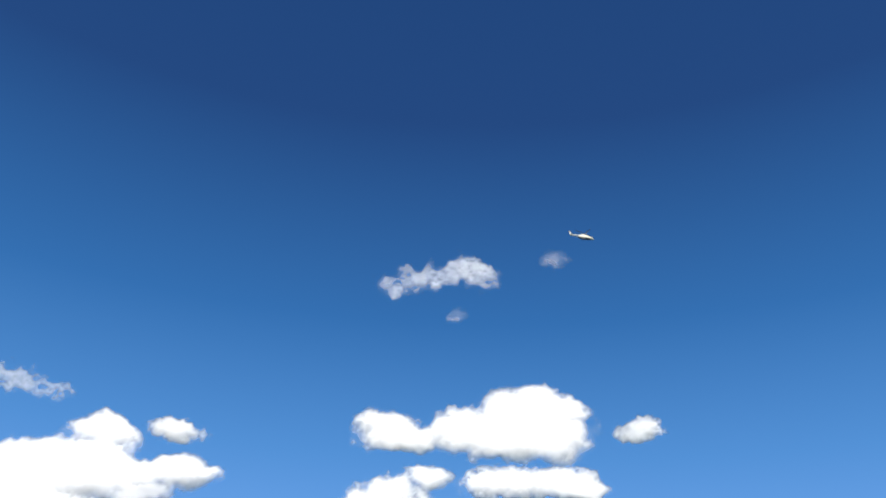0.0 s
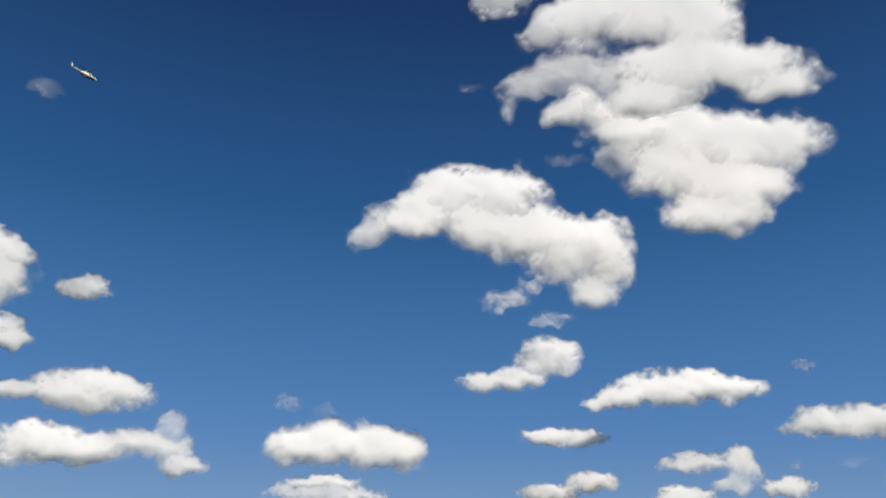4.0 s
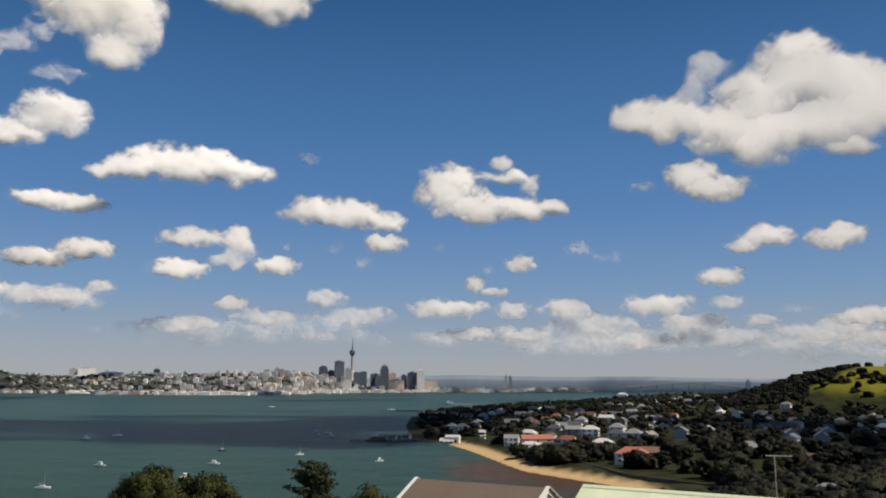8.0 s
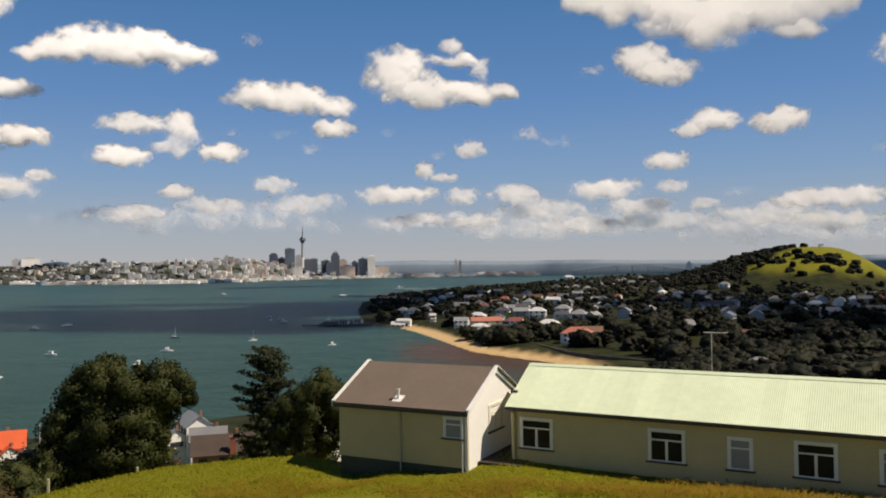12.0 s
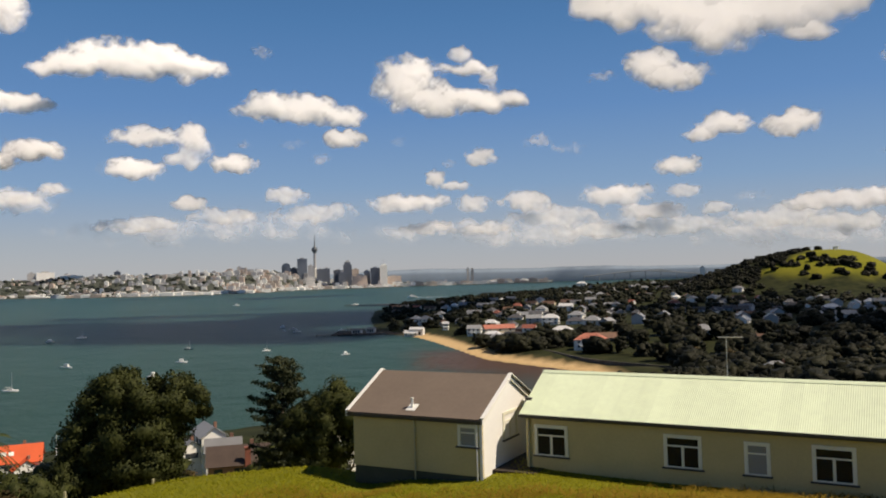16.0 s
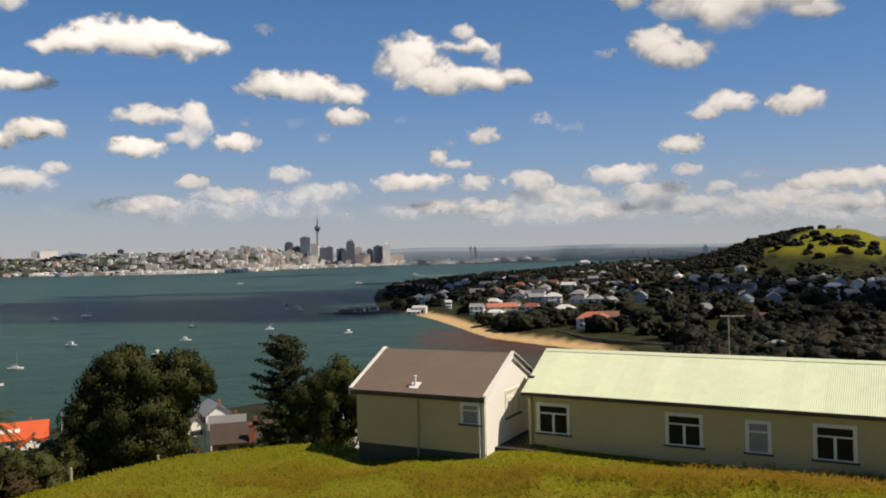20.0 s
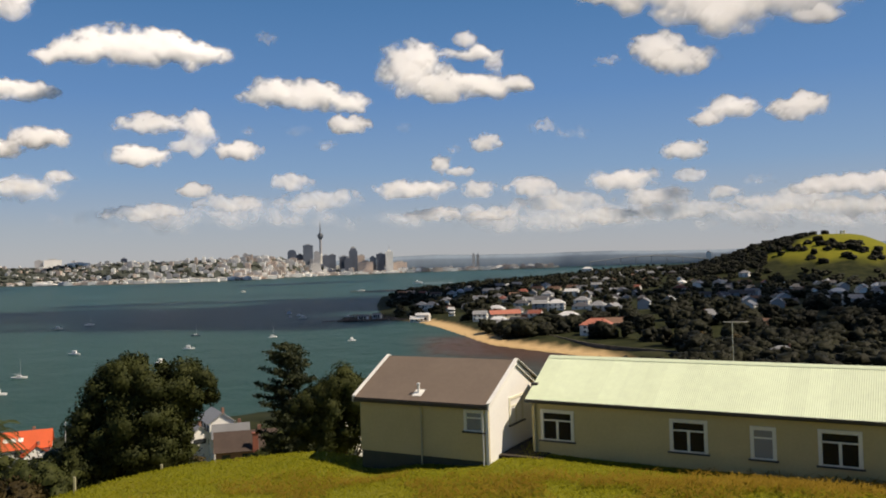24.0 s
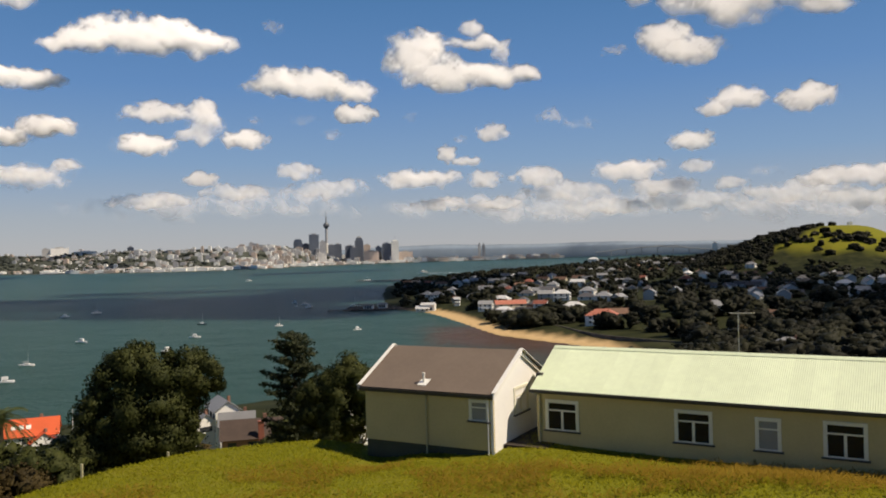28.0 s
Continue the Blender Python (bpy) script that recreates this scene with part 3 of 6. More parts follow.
cloud(-58.26, 9.42, 3422, [(-3.66, -0.03, 3.85, 1.50, 1.00), (-1.25, -0.19, 3.90, 1.30, 0.90), (2.53, 0.45, 3.54, 1.24, 0.70), (-7.05, -1.31, 2.49, 1.04, 0.90), (4.15, 1.85, 1.35, 1.12, 0.30), (5.23, -0.60, 2.00, 0.89, 0.70)], 113, "big", 1.0)
cloud(-42.47, 10.43, 3092, [(-0.02, 0.26, 4.59, 1.84, 1.00), (3.44, -0.01, 2.75, 1.93, 1.00), (-3.43, -0.21, 2.74, 1.28, 1.00)], 114, "big", 1.0)
cloud(-45.34, 12.98, 2493, [(-1.25, 0.29, 1.20, 0.65, 0.20), (1.25, -0.28, 0.92, 0.83, 0.15)], 115, "thin", 0.5)
cloud(-30.16, 24.98, 3149, [(-4.83, 3.36, 3.79, 2.27, 1.00), (-0.92, 3.12, 3.29, 2.25, 1.00), (-7.32, 1.72, 3.56, 1.99, 1.00), (-2.59, 1.05, 4.25, 2.36, 1.00), (1.22, 0.06, 4.20, 2.24, 1.00), (4.63, -0.13, 3.45, 2.07, 1.00), (6.07, -0.97, 2.06, 1.83, 1.00), (3.41, -1.61, 3.24, 1.76, 0.95), (5.18, -3.62, 2.52, 1.37, 0.75), (6.37, -2.33, 1.60, 1.14, 0.70), (-10.63, 0.70, 2.28, 1.52, 0.50)], 116, "big", 1.0)
cloud(-30.41, 21.27, 4600, [(-0.89, -0.49, 2.11, 0.94, 0.40), (0.89, 0.49, 1.40, 0.70, 0.30)], 117, "thin", 0.5)
cloud(-28.00, 19.30, 4600, [(0.00, 0.00, 2.08, 0.60, 0.28)], 118, "thin", 0.5)
cloud(-29.91, 16.02, 4600, [(1.44, 0.51, 2.53, 1.75, 0.85), (-0.71, -0.75, 2.54, 1.01, 0.85), (-3.20, -0.95, 1.76, 0.93, 0.80), (2.43, 1.24, 1.47, 1.15, 0.80)], 119, "white", 1.0)
cloud(-20.67, 36.75, 2222, [(-2.77, 2.78, 3.36, 2.24, 1.00), (0.83, 2.77, 4.83, 2.63, 1.00), (4.46, 1.31, 3.02, 3.23, 1.00), (-5.47, 2.21, 1.59, 1.14, 0.60), (2.83, -0.89, 4.83, 2.41, 1.00), (6.82, -1.65, 4.27, 1.79, 1.00), (9.31, -3.01, 3.15, 1.17, 0.90), (0.84, -2.74, 4.46, 1.70, 0.95), (-6.73, -0.99, 2.53, 1.61, 0.45), (-3.60, -0.42, 3.63, 1.82, 0.50), (2.20, 5.33, 5.60, 2.58, 1.00), (-8.55, -2.62, 0.93, 1.40, 0.25)], 120, "big", 1.0)
cloud(-16.66, 29.21, 2724, [(-6.58, 4.78, 3.88, 1.60, 0.90), (-3.87, 3.05, 4.51, 2.03, 1.00), (-0.15, 1.73, 4.86, 2.65, 1.00), (3.45, 0.82, 3.66, 2.37, 1.00), (6.29, 0.24, 2.10, 2.02, 0.95), (-1.52, -0.26, 3.79, 2.23, 1.00), (1.79, -1.25, 3.93, 2.18, 1.00), (0.46, -3.24, 3.52, 1.76, 1.00), (2.75, -3.81, 2.16, 1.51, 0.85), (3.34, -2.08, 3.02, 1.94, 1.00), (-5.35, 0.85, 2.05, 1.14, 0.45)], 121, "big", 1.0)
cloud(-31.08, 41.86, 1992, [(-0.58, -0.40, 2.27, 1.72, 0.75), (0.58, 0.40, 2.25, 1.80, 0.70)], 122, "white", 0.6)
cloud(-34.07, 35.47, 2291, [(0.00, 0.00, 1.02, 0.37, 0.14)], 123, "thin", 0.5)
cloud(-26.22, 30.27, 2638, [(0.00, 0.00, 1.75, 0.51, 0.14)], 124, "thin", 0.5)
cloud(-66.49, 31.32, 2558, [(0.00, 0.00, 0.87, 0.52, 0.08)], 125, "thin", 0.4)
cloud(-43.13, 6.85, 4696, [(-0.83, 1.38, 2.73, 0.59, 0.80), (-0.71, 0.52, 4.61, 0.84, 0.60), (1.02, -0.42, 2.75, 0.76, 0.60), (0.52, -1.47, 1.59, 0.46, 0.50)], 126, "low", 0.9)
cloud(-45.38, 3.85, 4650, [(3.28, 0.19, 13.80, 1.67, 0.20), (-3.28, -0.18, 7.87, 1.77, 0.25)], 127, "low", 0.5)
cloud(-27.21, 8.15, 3948, [(-1.40, -0.35, 2.06, 0.69, 0.85), (1.40, 0.35, 1.94, 0.83, 0.90)], 128, "low", 0.8)
cloud(-30.69, 5.76, 4400, [(0.00, 0.00, 1.17, 0.45, 0.80)], 129, "low", 0.8)
cloud(-27.37, 11.40, 4600, [(-1.06, 0.12, 2.34, 0.77, 1.00), (1.07, -0.11, 2.08, 0.78, 0.95)], 130, "white", 1.0)
cloud(-27.20, 8.06, 3995, [(1.44, 0.37, 2.09, 0.87, 0.95), (-1.44, -0.36, 2.46, 0.72, 0.90)], 131, "white", 1.0)
cloud(-26.53, 5.74, 4400, [(-1.95, -0.27, 4.67, 0.76, 0.42), (1.95, 0.28, 0.96, 0.39, 0.35)], 132, "low", 0.6)
cloud(20.75, 17.96, 1816, [(-8.64, -0.05, 2.06, 1.60, 1.00), (-6.04, -0.36, 2.71, 2.04, 1.00), (-3.22, -1.25, 2.68, 2.23, 1.00), (-0.48, -1.93, 3.07, 2.41, 1.00), (1.42, 1.78, 3.22, 3.00, 1.00), (1.52, 3.52, 1.92, 1.19, 1.00), (3.96, 0.73, 2.95, 2.53, 1.00), (5.77, -0.90, 2.91, 2.71, 1.00), (-1.02, 0.32, 2.63, 2.19, 0.90), (2.86, -1.77, 3.42, 1.92, 0.90), (4.72, -3.22, 2.11, 0.84, 0.70), (7.33, -0.41, 2.05, 2.05, 1.00), (-3.63, 2.85, 1.55, 1.33, 0.45), (-4.44, 1.50, 1.34, 1.12, 0.45)], 133, "big", 1.0)
cloud(-20.75, 14.09, 4600, [(-3.98, -0.40, 1.59, 0.67, 0.85), (-2.53, -0.17, 2.04, 0.85, 0.90), (-0.23, 0.27, 3.02, 1.47, 1.00), (2.14, 0.30, 3.50, 1.40, 1.00), (4.59, 0.10, 2.58, 1.07, 1.00)], 134, "big", 1.0)
cloud(-16.92, 9.00, 3578, [(-2.02, 0.58, 2.75, 0.80, 0.80), (0.81, 0.62, 1.35, 0.99, 0.80), (0.97, -0.23, 1.36, 0.99, 0.42), (0.25, -0.96, 1.62, 0.63, 0.50)], 135, "white", 1.0)
cloud(-19.87, 7.43, 4331, [(0.00, 0.00, 2.30, 0.93, 1.00)], 136, "white", 1.0)
cloud(-13.47, 7.93, 4058, [(0.00, 0.00, 1.92, 0.78, 0.95)], 137, "white", 1.0)
cloud(-8.28, 11.45, 2821, [(-2.49, 0.35, 2.66, 1.19, 1.00), (0.14, 0.06, 2.78, 1.16, 1.00), (2.36, -0.39, 1.77, 0.93, 0.90)], 138, "white", 1.0)
cloud(-6.03, 9.67, 3334, [(0.00, 0.00, 1.87, 0.75, 0.95)], 139, "white", 1.0)
cloud(2.26, 13.34, 2427, [(-3.75, -0.00, 2.70, 1.95, 1.00), (-1.66, -1.29, 3.65, 1.12, 1.00), (1.46, -1.39, 2.24, 1.03, 1.00), (3.60, -1.08, 1.30, 0.74, 0.90), (0.66, 0.92, 2.13, 0.65, 0.85), (0.07, 1.95, 1.02, 0.60, 0.65), (-2.56, 0.79, 1.49, 0.84, 1.00), (2.19, 0.19, 0.65, 0.65, 0.50)], 140, "big", 1.0)
cloud(16.20, 13.30, 2435, [(-0.71, 0.47, 2.03, 1.22, 1.00), (0.71, -0.47, 2.60, 1.12, 1.00)], 141, "white", 1.0)
cloud(12.34, 13.27, 2439, [(0.00, 0.00, 1.28, 0.50, 0.35)], 142, "thin", 0.6)
cloud(19.25, 9.16, 3517, [(0.81, 0.27, 2.22, 1.02, 0.95), (-0.81, -0.27, 1.26, 0.54, 0.75)], 143, "white", 0.9)
cloud(24.28, 9.19, 3505, [(0.00, 0.00, 2.16, 1.00, 0.95)], 144, "white", 0.9)
cloud(17.08, 6.92, 4646, [(0.00, 0.00, 1.82, 0.82, 0.90)], 145, "white", 0.8)
cloud(17.46, 5.27, 4400, [(0.00, 0.00, 1.36, 0.59, 0.50)], 146, "low", 0.7)
cloud(3.68, 8.11, 3970, [(0.00, 0.00, 1.32, 0.75, 0.75)], 147, "low", 0.7)
cloud(1.11, 6.52, 4700, [(-0.68, 0.27, 0.85, 0.66, 0.90), (0.68, -0.27, 1.42, 0.43, 0.65)], 148, "white", 0.8)
cloud(8.73, 8.88, 3628, [(-1.01, 0.28, 1.22, 0.51, 0.50), (1.02, -0.28, 1.40, 0.47, 0.14)], 149, "thin", 0.5)
cloud(-16.28, 5.23, 4400, [(0.00, 0.00, 1.45, 0.59, 0.80)], 150, "low", 0.7)
cloud(-10.00, 5.74, 4400, [(0.00, 0.00, 1.86, 0.79, 0.50)], 151, "low", 0.7)
cloud(-11.33, 15.34, 2116, [(0.00, 0.00, 0.90, 0.45, 0.28)], 152, "thin", 0.5)
cloud(-12.70, 9.27, 3477, [(0.00, 0.00, 0.55, 0.32, 0.20)], 153, "thin", 0.5)
cloud(-9.35, 9.29, 3469, [(0.00, 0.00, 1.21, 0.37, 0.10)], 154, "thin", 0.5)
cloud(-7.43, 8.28, 3886, [(0.00, 0.00, 0.84, 0.42, 0.25)], 155, "thin", 0.5)
cloud(-2.09, 9.39, 3433, [(0.00, 0.00, 0.66, 0.33, 0.12)], 156, "thin", 0.5)
cloud(1.45, 7.82, 4114, [(0.00, 0.00, 0.57, 0.38, 0.20)], 157, "thin", 0.5)
cloud(21.65, 4.77, 4400, [(0.00, 0.00, 1.33, 0.44, 0.15)], 158, "thin", 0.5)
cloud(-1.60, 5.14, 4300, [(0.00, 0.00, 3.70, 0.90, 0.75)], 159, "low", 0.7)
cloud(3.07, 4.94, 4300, [(0.00, 0.00, 1.52, 0.76, 0.55)], 160, "low", 0.7)
cloud(6.71, 4.98, 4300, [(0.00, 0.00, 2.08, 0.90, 0.65)], 161, "low", 0.7)
cloud(12.91, 5.20, 4300, [(0.00, 0.00, 3.15, 1.02, 0.75)], 162, "low", 0.7)
cloud(15.13, 3.94, 4300, [(0.00, 0.00, 2.76, 0.69, 0.60)], 163, "low", 0.7)
cloud(27.28, 4.09, 4300, [(-1.27, 0.01, 2.92, 0.86, 0.75), (1.27, -0.01, 2.10, 0.84, 0.70)], 164, "low", 0.7)
cloud(19.51, 4.03, 4300, [(0.00, 0.00, 1.44, 0.54, 0.50)], 165, "low", 0.7)
cloud(-25.58, 5.67, 4300, [(-1.08, -0.46, 2.53, 0.93, 0.35), (1.08, 0.46, 1.07, 0.43, 0.35)], 166, "low", 0.7)
cloud(-19.40, 3.81, 4450, [(0.00, 0.00, 3.34, 0.67, 0.42)], 167, "low", 0.6)
cloud(-13.98, 4.35, 4450, [(0.00, 0.00, 2.85, 0.73, 0.45)], 168, "low", 0.6)
cloud(-7.90, 4.47, 4450, [(0.00, 0.00, 3.52, 0.84, 0.40)], 169, "low", 0.6)
cloud(-0.06, 3.33, 4450, [(0.00, 0.00, 2.61, 0.57, 0.50)], 170, "low", 0.6)
cloud(3.90, 3.22, 4450, [(0.00, 0.00, 2.85, 0.57, 0.42)], 171, "low", 0.6)
cloud(8.63, 3.85, 4450, [(0.00, 0.00, 3.76, 0.85, 0.45)], 172, "low", 0.6)
cloud(11.31, 2.78, 4450, [(0.00, 0.00, 3.74, 0.65, 0.35)], 173, "low", 0.6)
cloud(16.94, 2.95, 4450, [(0.00, 0.00, 4.11, 0.82, 0.35)], 174, "low", 0.6)
cloud(23.31, 3.21, 4450, [(0.00, 0.00, 3.95, 0.88, 0.45)], 175, "low", 0.6)
cloud(27.23, 2.64, 4450, [(0.00, 0.00, 3.41, 0.77, 0.42)], 176, "low", 0.6)
cloud(-14.00, 3.39, 4700, [(0.00, 0.00, 12.40, 1.10, 0.15)], 177, "low", 0.5)
cloud(7.82, 2.98, 4700, [(0.00, 0.00, 13.20, 1.23, 0.18)], 178, "low", 0.5)
cloud(25.28, 2.20, 4700, [(0.00, 0.00, 8.65, 1.04, 0.18)], 179, "low", 0.5)
cloud(31.77, 13.30, 3512, [(-0.25, -0.65, 2.02, 1.45, 0.81), (0.25, 0.65, 1.15, 1.03, 0.75)], 163, "white", 1.0)
cloud(30.86, 7.00, 2802, [(0.00, -0.00, 1.84, 0.58, 0.16)], 164, "thin", 0.5)

# ---------------------------------------------------------------- trees


def crown_far(seed, w, h, conifer=False):
    """A crown of knobbly clumps with loose leaf sprays round them, for trees some hundred metres off."""
    rng = random.Random(seed)
    g = Geo()
    for i in range(20):
        a, k = rng.uniform(0, 6.283), rng.uniform(0.1, 1)
        zz = rng.uniform(0.25, 0.95)
        reach = (1 - zz) * 0.9 if conifer else math.sqrt(max(0.05, 1 - (2 * zz - 1.05) ** 2)) * 0.72
        r = w * (0.16 if conifer else rng.uniform(0.17, 0.3))
        g.lump((math.cos(a) * k * reach * w / 2 * 1.3, math.sin(a) * k * reach * w / 2 * 1.3, h * zz - r * 0.4), (r, r, r * 0.8), 0.7, seed * 31 + i, 2)
    n = len(g.v)
    for i in range(420):
        g.leaf(Vector(g.v[rng.randrange(n)]) + Vector((rng.gauss(0, 0.3), rng.gauss(0, 0.3), rng.gauss(0.12, 0.3))), w * 0.065, rng)
    return g.mesh("crown", True)


def trunk_far(h, r):
    return Geo().tube((0, 0, -0.8), (0, 0, h * 0.55), r, r * 0.5, 6).tube((0, 0, h * 0.3), (h * 0.16, 0.1, h * 0.6), r * 0.5, r * 0.25, 5).tube((0, 0, h * 0.33), (-h * 0.14, -0.1, h * 0.62), r * 0.5, r * 0.25, 5).mesh("trunk")


def far_tree(seed, w, h, leaf, label, conifer=False):
    t = thing("tree", label, "tree", group="trees of the town")
    part("trunk", trunk_far(h, 0.25), BARK, t)
    part("crown", crown_far(seed, w, h, conifer), leaf, t)
    return t


def rounded(g, centres, leaves, mids, size, seed):
    """A crown's mesh: clumps with leaves round them, each leaf turned and shaded outward from the middle of its clump."""
    r = np.random.RandomState(seed)
    n = len(leaves)
    c = np.array(leaves)
    d = r.normal(size=(n, 3)) + (0, 0, 0.3)
    d /= np.linalg.norm(d, axis=1, keepdims=True)
    s = np.cross(d, r.normal(size=(n, 3)))
    sz = size * r.uniform(0.6, 1.3, (n, 1))
    s *= 0.38 * sz / (np.linalg.norm(s, axis=1, keepdims=True) + 1e-6)
    d *= 0.5 * sz
    lv = np.stack([c - d, c + s, c + d, c - s], 1).reshape(-1, 3)
    v = np.concatenate([np.array(g.v), lv])
    mid = np.concatenate([np.array(centres), np.repeat(np.array(mids), 4, axis=0)])
    a, b = v - mid[:, :3], v - mid[:, 3:]
    nrm = 0.6 * a / (np.linalg.norm(a, axis=1, keepdims=True) + 1e-6) + 0.6 * b / (np.linalg.norm(b, axis=1, keepdims=True) + 1e-6)
    nrm += r.normal(0, 0.16, nrm.shape)
    nrm /= np.linalg.norm(nrm, axis=1, keepdims=True) + 1e-6
    k = len(g.v)
    f = np.arange(k, k + 4 * n).reshape(-1, 4)
    wrong = (np.cross(s, d) * nrm[k::4]).sum(1) < 0
    f[wrong] = f[wrong][:, ::-1]
    m = bpy.data.meshes.new("crown")
    m.from_pydata(v, [], g.f + f.tolist())
    m.shade_smooth()
    m.normals_split_custom_set_from_vertices(nrm)
    return m


def near_tree(m, lobes, leaves, size, leaf_mat, label, seed, trunk=0.5, base=-1.0, stems=1):
    """A tree with a forked trunk, limbs to every lobe of its crown, and many single leaves in clumps. Lobes: (x, y, z, rx, ry, rz) over its base."""
    rng = random.Random(seed)
    t = thing("tree", label, "tree", m)
    low = min(l[2] - l[5] for l in lobes)
    fork = Vector((0, 0, max(1.2, low * 0.75)))
    part("trunk", Geo().tube((0, 0, base), (0.05, 0, fork.z * 0.5), trunk * 1.25, trunk, 10).tube((0.05, 0, fork.z * 0.5), fork, trunk, trunk * 0.8, 10), BARK, t, "thick grey trunk")
    for l in lobes:
        mid = fork.lerp(Vector(l[:3]), 0.5) + Vector((rng.uniform(-0.4, 0.4), rng.uniform(-0.4, 0.4), -0.3))
        part("limb", Geo().tube(fork, mid, trunk * 0.5, trunk * 0.33).tube(mid, l[:3], trunk * 0.33, trunk * 0.12), BARK, t)
    total = sum(l[3] * l[5] for l in lobes)
    for l in lobes:
        g, centres, leaf_at, mids = Geo(), [], [], []
        clumps = max(10, int(60 * l[3] * l[5] / total * len(lobes) ** 0.5))
        count = int(leaves * l[3] * l[5] / total / clumps)
        for k in range(clumps):
            d = Vector((rng.gauss(0, 1), rng.gauss(0, 1), rng.gauss(0, 1) + 0.15)).normalized() * rng.uniform(0.55, 0.95)
            c = Vector((l[0] + d.x * l[3], l[1] + d.y * l[4], l[2] + d.z * l[5]))
            r = (l[3] + l[5]) * rng.uniform(0.14, 0.25)
            k0 = len(g.v)
            g.lump(c, (r * 0.62, r * 0.62, r * 0.5), 0.7, rng.randrange(999), 1)
            centres += [(*c, *l[:3])] * (len(g.v) - k0)
            for i in range(count):
                o = Vector((rng.gauss(0, 1), rng.gauss(0, 1), rng.gauss(0, 0.75)))
                leaf_at.append(c + o.normalized() * r * rng.uniform(0.5, 1.15))
                mids.append((*c, *l[:3]))
        part("crown", rounded(g, centres, leaf_at, mids, size, rng.randrange(9999)), leaf_mat, t)
    return t


def norfolk(m, h, w, label, seed):
    """A tall conifer in tiers: straight trunk, whorls of level boughs, needles along each."""
    rng = random.Random(seed)
    t = thing("tree", label, "tree", m)
    part("trunk", Geo().tube((0, 0, -1), (0, 0, h * 0.97), 0.36, 0.04, 10), BARK, t)
    tiers = 26
    for k in range(tiers):
        q = k / (tiers - 1)
        z = h * (0.14 + 0.8 * q)
        r = w / 2 * min(1.0, 0.78 + 0.25 * q, (max(0.0, 1.1 - q) / 0.3) ** 0.55) + 0.2
        g = Geo()
        turn = rng.uniform(0, 6)
        for i in range(5):
            a = turn + 6.283 * i / 5 + rng.uniform(-0.4, 0.4)
            rr = r * rng.choice((0.6, 0.8, 0.95, 1.1)) * rng.uniform(0.85, 1.1)
            z0 = z + rng.uniform(-0.3, 0.3)
            tip = Vector((math.cos(a) * rr, math.sin(a) * rr, z0 + (0.16 + 0.25 * q) * rr + rng.uniform(-0.2, 0.25)))
            g.tube((0, 0, z0), tip, 0.05, 0.015, 5)
            for j in range(int(30 + 70 * rr)):
                u = rng.uniform(0.15, 1)
                c = Vector((0, 0, z0)).lerp(tip, u) + Vector((rng.gauss(0, 0.2), rng.gauss(0, 0.2), rng.gauss(0.02, 0.1)))
                g.leaf(c, 0.24 * rng.uniform(0.7, 1.3), rng, 0.6)
        part("bough", g, NEEDLE, t)
    return t


def at_bearing(az, dist, sink=0.0, turn=0.0):
    x, y = bearing(az, 0, dist).xy
    return pose(x, y, ground_z(x, y) - sink, 0, 0, turn)


def over(az, dist, el):
    """Height over the ground at that place of a line of sight at height angle el."""
    x, y = bearing(az, 0, dist).xy
    return 52 + dist * math.tan(radians(el)) - ground_z(x, y)


D0 = 62
H0 = over(-20.7, D0, -5.35)
near_tree(at_bearing(-20.7, D0, 0, 20.7), [(-0.2, 0, H0 - 2.0, 2.1, 2.4, 1.8), (1.7, -0.3, H0 - 2.3, 2.0, 2.4, 1.9), (3.2, 0.2, H0 - 3.0, 1.9, 2.2, 1.9), (4.7, 0.4, H0 - 2.9, 1.5, 2.0, 1.7), (-1.3, 0.2, H0 - 3.5, 2.0, 2.4, 2.1), (0.8, -0.8, H0 - 4.6, 2.7, 2.6, 2.3),
          (3.5, 0.2, H0 - 4.3, 1.9, 2.4, 1.6), (-2.1, 0, H0 - 5.5, 2.1, 2.5, 2.1), (1.9, -0.2, H0 - 6.4, 2.2, 2.6, 2.1), (0.0, -0.8, H0 - 7.0, 2.7, 2.6, 2.2), (-2.9, -0.2, H0 - 7.7, 2.2, 2.5, 1.9), (-1.5, 0, H0 - 9.5, 2.6, 2.4, 1.6), (1.3, 0, H0 - 9.0, 2.5, 2.4, 1.6)],
          120000, 0.19, POHUT, "broad dark evergreen tree below the grassy brow", 11, 0.5)
D1 = 72
norfolk(at_bearing(-10.5, D1), over(-10.5, D1, -5.0), 4.7, "tall tiered dark conifer beside the hut", 12)
D2 = 66
H2 = over(-7.0, D2, -7.0)
near_tree(at_bearing(-7.0, D2, 0, 7), [(0, 0, H2 - 2.0, 2.1, 2, 1.9), (-1.4, 0.2, H2 - 3.2, 1.9, 2, 2.0), (1.3, 0.2, H2 - 2.7, 1.9, 2, 2.1), (-0.2, -0.2, H2 - 4.8, 2.3, 2, 1.9), (2.4, 0.3, H2 - 4.2, 1.8, 2, 2.1), (-1.6, 0, H2 - 5.8, 2.0, 2, 1.6), (-2.7, 0.1, H2 - 4.0, 1.5, 1.8, 1.9)],
          50000, 0.16, POHUT, "rounded dark green tree close behind the hut", 13, 0.3)

